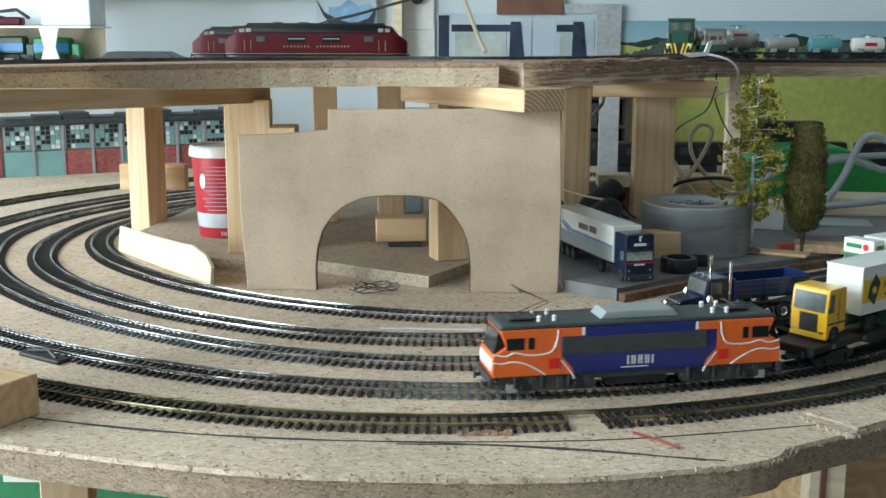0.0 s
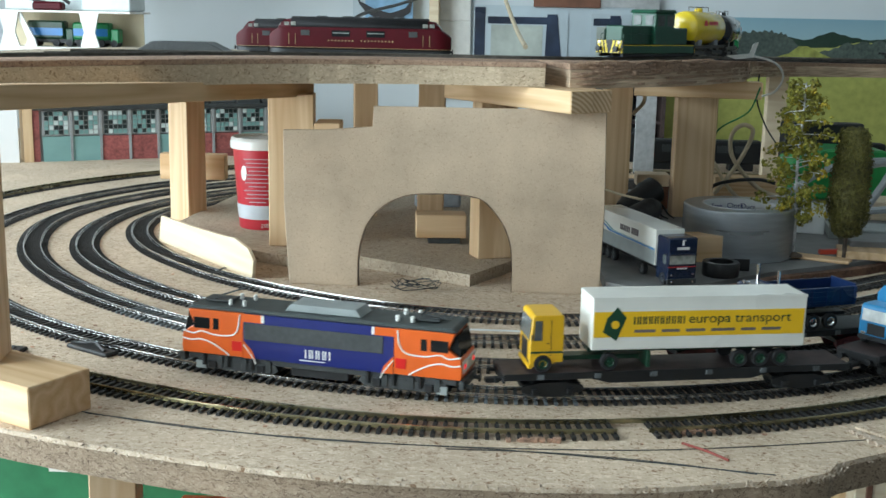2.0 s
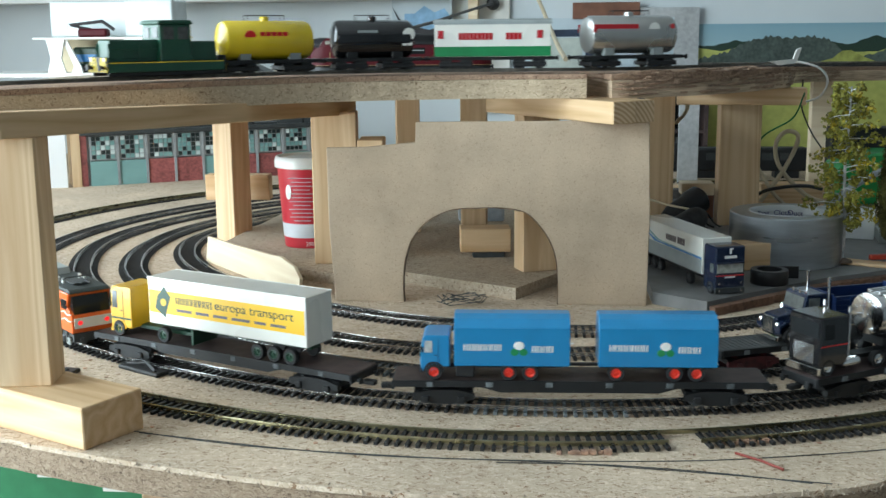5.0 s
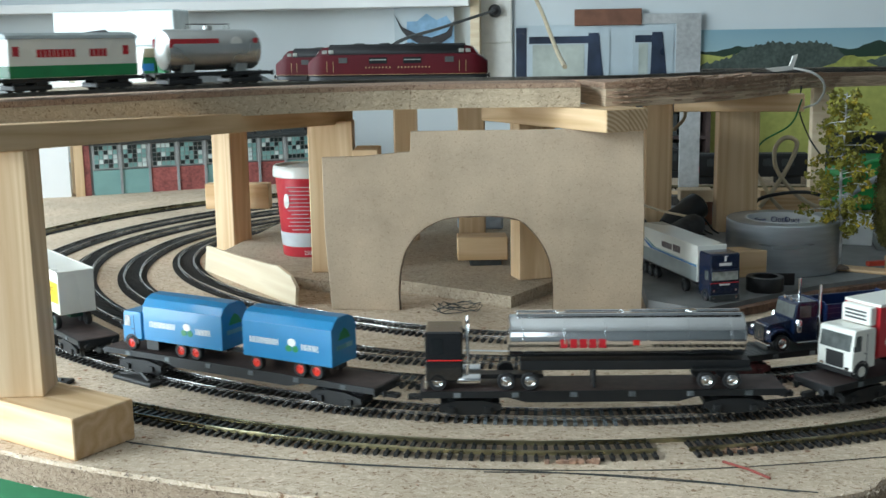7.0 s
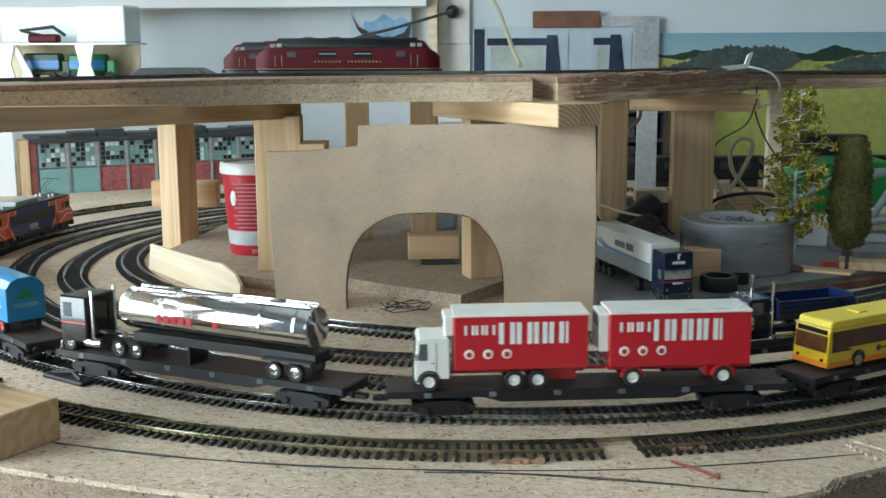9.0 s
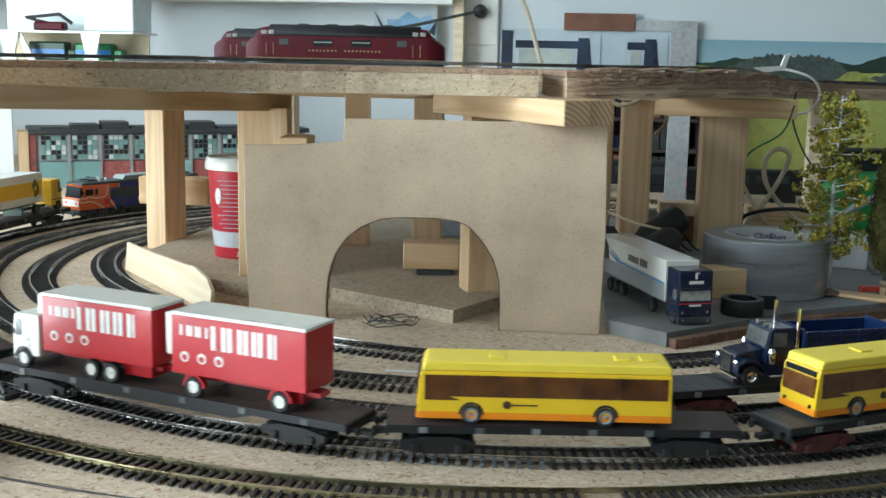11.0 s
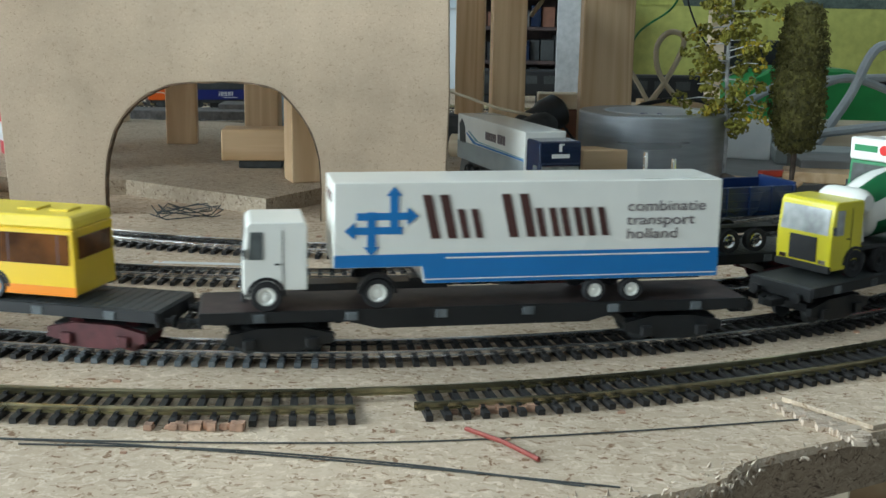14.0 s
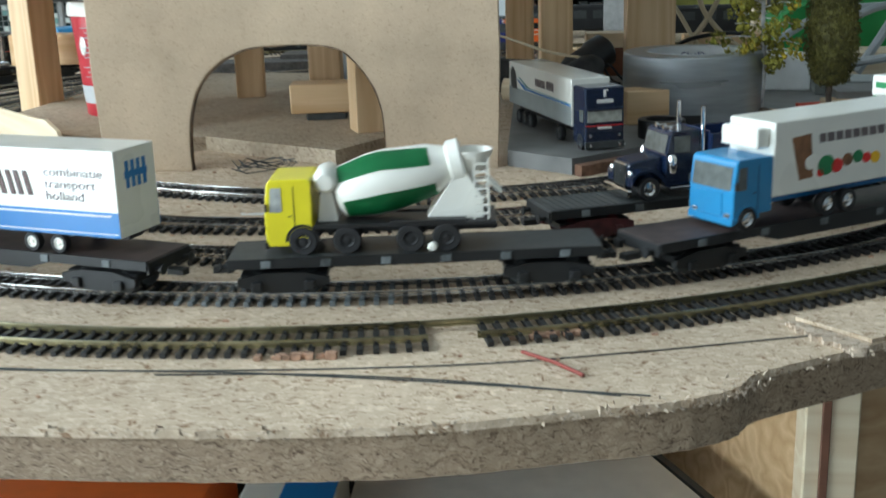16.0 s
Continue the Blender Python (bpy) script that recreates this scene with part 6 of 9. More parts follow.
    for s in (1, -1):
        bx("side_board", x - 0.106, x - 0.0425, s * half - 0.0008, s * half + 0.0008, z + 0.0195, z + 0.0315, "bed_blue", bed, 0.0003)
        for i in range(3):
            bx("board_rib", x - 0.1058, x - 0.0427, s * (half + 0.0008) - 0.0005, s * (half + 0.0008) + 0.0005, z + 0.0205 + 0.0036 * i, z + 0.0215 + 0.0036 * i, "bed_blue", bed, 0.0)
        for i in range(6):
            bx("post", x - 0.104 + 0.012 * i - 0.0007, x - 0.104 + 0.012 * i + 0.0007, s * (half + 0.001) - 0.0006, s * (half + 0.001) + 0.0006, z + 0.0185, z + 0.0315, "bed_blue", bed, 0.0)
    for xx in (x - 0.106, x - 0.0435):
        bx("end_board", xx, xx + 0.0014, -half, half, z + 0.0195, z + 0.033, "bed_blue", bed, 0.0003)
    chassis(t, x - 0.105, x - 0.012, "black_plastic", z + 0.0075)
    axles(t, (x - 0.0095, x - 0.071, x - 0.086), half + 0.0002, z, 0.0058, "chrome")
    return t


bonnet_tipper().matrix_world = second_pose(0.2356, 0.838)


def green_lorry():
    t = thing("box_lorry", "white, green and red lorry with a roof sign", "lorry")
    x, half, z = 0.07, 0.0143, FLOOR_Z
    c = cab_over(t, x, "mid_green", half, z + 0.004, 0.034, 0.023, "signal_red", r=0.0056, arch_mat="signal_red")
    bx("roof_sign", x - 0.012, x + 0.0004, -half * 0.98, half * 0.98, z + 0.0368, z + 0.0485, "cream_white", c, 0.0008)
    part("sign_emblem", lathe([(0.0026, 0), (0.0026, 0.0004), (0, 0.0005)], 16, "x", m=Matrix.Translation((x + 0.0003, 0.007, z + 0.043))), "signal_red", c)
    bx("sign_lettering", x + 0.0003, x + 0.0006, -0.011, 0.003, z + 0.0415, z + 0.0448, "mid_green", c, 0.0)
    for s in (1, -1):
        bx("sign_lettering", x - 0.011, x - 0.003, s * half * 0.98 - 0.0001, s * half * 0.98 + 0.0002, z + 0.0415, z + 0.0448, "mid_green", c, 0.0)
        bx("white_stripe", x - 0.0225, x - 0.0005, s * half - 0.0001, s * half + 0.00025, z + 0.0135, z + 0.018, "cream_white", c, 0.0)
        bx("red_stripe", x - 0.0225, x - 0.0005, s * half - 0.0001, s * half + 0.00025, z + 0.0045, z + 0.012, "signal_red", c, 0.0)
    b = bx("box_body", x - 0.14, x - 0.0245, -half, half, z + 0.0125, z + 0.0475, "cream_white", t, 0.0005)
    bx("green_band", x - 0.1395, x - 0.025, half - 0.0001, half + 0.0002, z + 0.014, z + 0.022, "mid_green", b, 0.0)
    chassis(t, x - 0.138, x - 0.015, "black_plastic", z + 0.008)
    axles(t, (x - 0.085, x - 0.1), half, z, 0.0056, "signal_red")
    return t


green_lorry().matrix_world = second_pose(0.385, 0.975)


def show_lorry():
    """Articulated lorry parked on the grey slab."""
    t = thing("articulated_lorry", "navy tractor with a silver-white box trailer parked on the slab", "lorry")
    x, half, z = 0.094, 0.0143, 0.0

    def q(zz):
        return zz

    c = bx("cab", x - 0.022, x, -half, half, z + 0.0035, z + 0.043, "navy", t, 0.0012)
    # windscreen reflection is put into the pale glass colour
    bx("windscreen", x - 0.0003, x + 0.0003, -half * 0.88, half * 0.88, z + 0.0195, z + 0.0275, "glass_pale", c, 0.0001)
    bx("sun_visor", x - 0.0003, x + 0.0018, -half * 0.92, half * 0.92, z + 0.0278, z + 0.0295, "navy", c, 0.0003)
    bx("roof_panel", x - 0.0004, x + 0.0004, -half * 0.94, half * 0.94, z + 0.0302, z + 0.0425, "navy", c, 0.0002)
    b = bmesh.new()
    box(x + 0.0004, x + 0.0006, -0.0012, 0.0008, z + 0.0365, z + 0.0415, bm=b)
    box(x + 0.0004, x + 0.0006, -0.0005, 0.0022, z + 0.0405, z + 0.0415, bm=b)
    part("numeral", b, "white_plastic", c)
    bx("lettering_block", x + 0.0004, x + 0.0006, -0.006, 0.006, z + 0.0325, z + 0.035, "white_plastic", c, 0.0)
    bx("red_stripe", x - 0.0001, x + 0.0003, -half * 0.95, half * 0.95, z + 0.0168, z + 0.0175, "signal_red", c, 0.0)
    bx("lettering_block", x - 0.0001, x + 0.0004, -0.005, 0.005, z + 0.015, z + 0.0164, "white_plastic", c, 0.0)
    bx("bumper", x - 0.0012, x + 0.0012, -half, half, z + 0.0015, z + 0.0065, "dark_grey", c, 0.0004)
    for s in (1, -1):
        for dz in (0.004, 0.0105):
            part("headlight", lathe([(0.0011, 0), (0.0011, 0.0005), (0, 0.0007)], 10, "x", m=Matrix.Translation((x + 0.001 - (0.0008 if dz > 0.005 else 0), s * 0.0105, z + dz))), "chrome", c)
        bx("side_window", x - 0.0095, x - 0.003, s * half - 0.0001, s * half + 0.0003, z + 0.0195, z + 0.0275, "glass_grey", c, 0.0)
        wheel(t, x - 0.0085, s * (half - 0.0018), 0.0057, 0.0057, 0.0042, "dark_grey")
        wheel(t, x - 0.05, s * (half - 0.0018), 0.0057, 0.0057, 0.0042, "dark_grey")
        for k in range(3):
            wheel(t, x - 0.112 - 0.0135 * k, s * (half - 0.0018), 0.0055, 0.0055, 0.0042, "dark_grey")
    tr = bx("trailer_box", x - 0.162, x - 0.025, -half, half, z + 0.0135, z + 0.0465, "cream_white", t, 0.0005)
    for s in (1, -1):
        y0, y1 = (half - 0.0001, half + 0.0002) if s > 0 else (-half - 0.0002, -half + 0.0001)
        bx("grey_skirt", x - 0.1615, x - 0.0255, y0, y1, z + 0.0138, z + 0.027, "roof_grey", tr, 0.0)
        shape("blue_swoosh", [(x - 0.026, z + 0.0272), (x - 0.026, z + 0.0284), (x - 0.12, z + 0.029), (x - 0.14, z + 0.034), (x - 0.143, z + 0.034), (x - 0.125, z + 0.0275)], y0, y1 + s * 0.0001, "band_blue", tr)
        shape("teal_swoosh", [(x - 0.026, z + 0.0286), (x - 0.026, z + 0.0291), (x - 0.115, z + 0.0303), (x - 0.136, z + 0.036), (x - 0.138, z + 0.0356), (x - 0.12, z + 0.0297)], y0, y1 + s * 0.0001, "tank_teal", tr)
        shape("dark_emblem", [(x - 0.142, z + 0.026), (x - 0.145, z + 0.0385), (x - 0.152, z + 0.0435), (x - 0.158, z + 0.0395), (x - 0.156, z + 0.026)], y0, y1 + s * 0.00015, "dark_grey", tr)
        bars("lettering_block", x - 0.085 if s > 0 else x - 0.06, z + 0.0335, [0.0045, 0.0045, 0.0045], 0.0062, y1 if s > 0 else y0 - 0.0001, "letter_grey", tr, 0.0007)
        bars("lettering_block", x - 0.102 if s > 0 else x - 0.078, z + 0.0335, [0.003] * 6, 0.0055, y1 if s > 0 else y0 - 0.0001, "letter_grey", tr, 0.0007)
    bx("chassis", x - 0.16, x - 0.02, -0.006, 0.006, z + 0.0075, z + 0.0135, "black_plastic", t, 0.0003)
    return t


SLAB = 0.011
show_lorry().matrix_world = pose(0.1605, 1.102, SLAB, 0, 0, -71)

# ---- things inside the ring ----
pts = [(0.0, 0.0), (0.214, 0.0), (0.2155, 0.018), (0.204, 0.027), (0.19, 0.0295), (0.175, 0.0325), (0.16, 0.031), (0.08, 0.0285), (0.004, 0.0275)]
off = tagged(part("curved_offcut", prism(pts, 0.0035, "y", 0, 0.0003), "pine_pale"), "cream thin wood offcut with a broken end", "wood offcut")
off.matrix_world = pose(-0.334, 1.197, 0.0, -3, 0, -50.5)

material("tub_red", (0.5, 0.02, 0.035), 0.4, vary=0.05, coat=0.2)
material("tub_grey", (0.55, 0.58, 0.6), 0.4, vary=0.08)
tub = thing("paint_tub", "red plastic paint tub with a white lid", "tub", pose(-0.228, 1.243, SLAB))
part("cup", lathe([(0.0, 0.0), (0.0275, 0.0), (0.0285, 0.001), (0.0345, 0.088), (0.034, 0.0885), (0.0, 0.0885)], 40), "tub_red", tub, soft=True)
part("lid", lathe([(0.0365, 0.087), (0.0372, 0.0875), (0.0372, 0.093), (0.0362, 0.098), (0.035, 0.0992), (0.0325, 0.0988), (0.0318, 0.097), (0, 0.097)], 40), "white_plastic", tub, "white plastic lid", soft=True)
part("label_band", lathe([(0.02925, 0.0115), (0.0294, 0.0116), (0.0307, 0.0268), (0.03055, 0.027)], 40), "tub_grey", tub, soft=True)
face = Matrix.Rotation(radians(8), 4, "Z") @ Matrix(((1, 0, 0, 0), (0, 0, -1, 0), (0, 1, 0, 0), (0, 0, 0, 1)))
lettering("lettering", "250 g e", 0.0062, 0.0005, -0.0291, 0.003, "white_plastic", tub, face, squeeze=0.9)
for i in range(12):
    w = (0.018, 0.026, 0.022, 0.028)[i % 4]
    part("text_line", box(-w * 0.5 - 0.002, w * 0.5 - 0.002, -0.0325 - 0.0008 - 0.00007 * i, -0.0316 - 0.00007 * i, 0.031 + 0.0042 * i, 0.0316 + 0.0042 * i), "tub_grey", tub)
part("white_mark", lathe([(0.0, 0), (0.0055, 0.0003), (0, 0.0009)], 16, "y", m=pose(-0.017, -0.0285, 0.062, 0, 0, -28) @ Matrix.Diagonal((0.7, -1, 1.5, 1))), "white_plastic", tub)

material("tape_silver", (0.4, 0.43, 0.45), 0.32, 0.65, vary=0.12, scale=30, stretch=(1, 1, 9))
material("card", (0.7, 0.72, 0.72), 0.7, vary=0.05)
tape = thing("tape_roll", "large roll of silver cloth tape", "tape", pose(0.272, 1.172, SLAB))
part("tape_body", lathe([(0.0375, 0.0), (0.0545, 0.0), (0.0555, 0.001), (0.0555, 0.049), (0.0545, 0.05), (0.0375, 0.0502), (0.0375, 0.0)], 56), "tape_silver", tape, soft=True)
part("core", lathe([(0.0355, 0.0), (0.0376, 0.0), (0.0376, 0.0505), (0.0355, 0.0505), (0.0355, 0.0)], 48), "card", tape, "pale card core", soft=True)
curve_m = Matrix(((1, 0, 0, 0), (0, 0, -1, 0), (0, 1, 0, 0), (0, 0, 0, 1)))
for word, ang in (("Tape", 30), ("Cloth", -4), ("Duct", -28)):
    m = Matrix.Rotation(radians(ang), 4, "Z") @ Matrix.Translation((-0.008, 0.0338, 0.0405)) @ Matrix(((1, 0, 0, 0), (0, 0, -1, 0), (0, 1, 0, 0), (0, 0, 0, 1)))
    lettering("lettering", word, 0.0075, 0, 0, 0, "loco_blue", tape, m)
small = thing("tape_roll", "small roll of black insulating tape", "tape", pose(0.235, 1.062, SLAB))
part("tape_body", lathe([(0.0115, 0), (0.0165, 0), (0.017, 0.0008), (0.017, 0.0125), (0.0165, 0.0132), (0.0115, 0.0132), (0.0115, 0)], 32), "black_plastic", small, soft=True)
part("loose_end", box(0.012, 0.03, 0.0155, 0.0162, 0.001, 0.0125, 0.0002), "black_plastic", small)
stick("wood_block", "small square pine block beside the silver tape", "wood block", 0.212, 0.246, 1.118, 1.142, SLAB, SLAB + 0.026, "pine_x", 12)
stick("wood_block", "pale pine block behind the arch", "wood block", -0.058, -0.006, 1.17, 1.2, SLAB + 0.006, SLAB + 0.03, "pine_x", 6)
stick("wood_block", "dark flat bracket under the pale block", "bracket", -0.045, -0.012, 1.172, 1.195, SLAB, SLAB + 0.006, "dark_grey", 6)
stick("deck_post", "broad pine post seen through the arch", "post", 0.003, 0.04, 1.105, 1.13, SLAB, UNDER, "pine_up", 22, "deck posts")
stick("deck_post", "pine post behind the arch opening", "post", -0.065, -0.035, 1.3, 1.32, SLAB, UNDER - 0.012, "pine_up", 0, "deck posts")
material("bag", (0.4, 0.45, 0.5), 0.2, vary=0.2, scale=60, bump=0.003, bscale=120)
bag = tagged(part("plastic_bag", box(-0.045, 0.012, 0.0, 0.01, 0.0, 0.075, 0.003, seg=2), "bag"), "crumpled clear plastic bag hung behind the arch", "bag")
bag.matrix_world = pose(-0.03, 1.40, SLAB)

# chips and scrap on the slab
for i, (x, y, w, d, h, rz, mat, lab) in enumerate((
        (0.192, 1.035, 0.03, 0.006, 0.0012, -8, "card", "white card strip lying on the slab"),
        (0.345, 1.15, 0.07, 0.02, 0.003, -28, "pine_x", "thin bark coloured wood strip under the tree"),
        (0.41, 1.165, 0.075, 0.035, 0.008, -15, "pine_y", "flat wood offcut by the hedge tree"),
        (0.36, 1.3, 0.07, 0.004, 0.035, -18, "card", "curled white paper sheet leaning back"),
        (0.52, 1.42, 0.16, 0.06, 0.022, -8, "pine_pale", "cream painted timber block"),
        (0.44, 1.28, 0.09, 0.05, 0.012, -10, "roof_grey", "grey folded cloth beside the trees"),
        (0.47, 1.2, 0.16, 0.05, 0.014, -3, "grey_paint", "dark grey board stack beside the trees"))):
    stick("scrap_piece", lab, "offcut", x - w / 2, x + w / 2, y - d / 2, y + d / 2, SLAB, SLAB + h, mat, rz)
material("bird_red", (0.55, 0.06, 0.03), 0.5)
stick("plastic_clip", "small red plastic clip beside the tree", "clip", 0.352, 0.378, 1.16, 1.166, SLAB + 0.003, SLAB + 0.008, "bird_red", 15)

# dark bottle-like motor, pale tube and wire tangle
material("dusty_black", (0.035, 0.033, 0.032), 0.7, vary=0.4, scale=90)
motor = thing("model_motor", "dusty black motor lying on the slab", "motor", pose(0.182, 1.25, SLAB + 0.022, 0, 0, 40))
part("motor_body", lathe([(0, -0.025), (0.012, -0.024), (0.0135, -0.02), (0.0135, 0.016), (0.011, 0.024), (0.006, 0.03), (0, 0.031)], 24, "x", m=Matrix.Rotation(radians(-18), 4, "Y")), "dusty_black", motor, soft=True)
part("motor_foot", box(-0.02, 0.015, -0.008, 0.008, -0.022, -0.008, 0.001), "dusty_black", motor)
tube = tagged(part("card_tube", lathe([(0.008, -0.035), (0.010, -0.035), (0.010, 0.035), (0.008, 0.035), (0.008, -0.035)], 24, "x"), "pine_pale"), "pale card tube lying behind the panel", "tube")
tube.matrix_world = pose(0.152, 1.255, SLAB + 0.01, 0, 0, -20)
rag = tagged(part("dark_cloth", lathe([(0, -0.04), (0.013, -0.03), (0.016, 0.0), (0.014, 0.03), (0, 0.04)], 16, "x"), "dusty_black"), "dark rolled cloth behind the panel", "cloth")
rag.matrix_world = pose(0.115, 1.32, SLAB + 0.016, 0, 0, 10)

# ---- trees ----
material("leaf_yellow", (0.26, 0.24, 0.03), 0.7, vary=0.35, scale=300)
material("leaf_bright", (0.4, 0.3, 0.02), 0.7, vary=0.3, scale=300)
material("leaf_olive", (0.15, 0.135, 0.03), 0.8, vary=0.35, scale=300)
material("bark", (0.1, 0.07, 0.05), 0.8, vary=0.3, scale=200)
material("birch", (0.6, 0.6, 0.6), 0.6, vary=0.3, scale=150)


def clump(bm, c, r, rn, n=7):
    """A tuft of small bent flakes about a point."""
    for _ in range(n):
        d = Vector((rn.gauss(0, 1), rn.gauss(0, 1), rn.gauss(0, 0.8))).normalized()
        p = c + d * r * rn.uniform(0.35, 1.0)
        u = d.orthogonal().normalized()
        u.rotate(Matrix.Rotation(rn.uniform(0, 6.28), 3, d))
        w = d.cross(u)
        k = r * rn.uniform(0.3, 0.6)
        vs = [bm.verts.new(p + q) for q in (u * k, w * k * 0.8 + d * k * 0.3, -u * k, -w * k * 0.8 + d * k * 0.3, d * k * 0.9)]
        for a, b in ((0, 1), (1, 2), (2, 3), (3, 0)):
            bm.faces.new((vs[a], vs[b], vs[4]))
        bm.faces.new((vs[3], vs[2], vs[1], vs[0]))


def poplar():
    rn = random.Random(21)
    t = thing("model_tree", "yellow-green loose model tree on a white stem", "tree", pose(0.322, 1.15, SLAB + 0.003), group="model trees")
    stem = [(0, 0, 0), (0.0012, 0, 0.04), (-0.001, 0.001, 0.09), (0.0005, 0, 0.14), (0.001, 0, 0.172)]
    part("trunk", rod(spline(stem, 5), 0.0024, 8, taper=0.25), "birch", t)
    part("root_plate", lathe([(0.011, 0), (0.010, 0.0015), (0.003, 0.004), (0, 0.004)], 14), "bark", t)
    crown, bright, limbs = bmesh.new(), bmesh.new(), bmesh.new()
    for i in range(54):
        h = 0.035 + 0.135 * i / 53
        reach = (0.0275 * (1 - abs((h - 0.085) / 0.105) ** 2.2) + 0.005) * rn.uniform(0.55, 1.1)
        a = i * 2.4 + rn.uniform(-0.5, 0.5)
        tip = Vector((math.cos(a) * reach, math.sin(a) * reach, h + rn.uniform(-0.008, 0.006)))
        rod([(0, 0, h), tuple(Vector((0, 0, h)).lerp(tip, 0.6) + Vector((0, 0, 0.002))), tuple(tip)], 0.0006, 5, limbs, 0.5)
        for k in range(6):
            f = rn.uniform(0.35, 1.08)
            c = Vector((tip.x * f, tip.y * f, h + (tip.z - h) * f)) + Vector((rn.uniform(-1, 1), rn.uniform(-1, 1), rn.uniform(-1, 1))) * 0.0035
            clump(bright if rn.random() < 0.16 else crown, c, rn.uniform(0.0034, 0.0058), rn, 9)
    part("limb_set", limbs, "birch", t)
    part("crown", crown, "leaf_yellow", t)
    part("bright_crown", bright, "leaf_bright", t)
    return t


def cypress():
    rn = random.Random(5)
    t = thing("model_tree", "dense olive-green cone-shaped model tree", "tree", pose(0.376, 1.157, SLAB + 0.008), group="model trees")
    part("trunk", rod([(0, 0, -0.008), (0.0005, 0, 0.03)], 0.0022, 8), "bark", t)
    core, crown = bmesh.new(), bmesh.new()
    prof = [(0.004, 0.014), (0.013, 0.018), (0.0195, 0.034), (0.021, 0.053), (0.0187, 0.084), (0.0155, 0.11), (0.0125, 0.121), (0.0, 0.124)]
    lathe([(r * 0.86, z) for r, z in prof], 20, bm=core)
    for i in range(2200):
        z = rn.uniform(0.0145, 0.123)
        r = 0.0
        for (r0, z0), (r1, z1) in zip(prof, prof[1:]):
            if z0 <= z <= z1:
                r = r0 + (r1 - r0) * (z - z0) / (z1 - z0)
        a = rn.uniform(0, 6.283)
        r *= rn.uniform(0.82, 1.02) * (1 + 0.06 * math.sin(3 * a + z * 90))
        clump(crown, Vector((r * math.cos(a), r * math.sin(a), z)), 0.0021, rn, 4)
    part("crown_core", core, "leaf_olive", t)
    part("crown", crown, "leaf_olive", t)
    return t


poplar(), cypress()

# ---- trains on the deck ----
RAIL_Z = DTOP


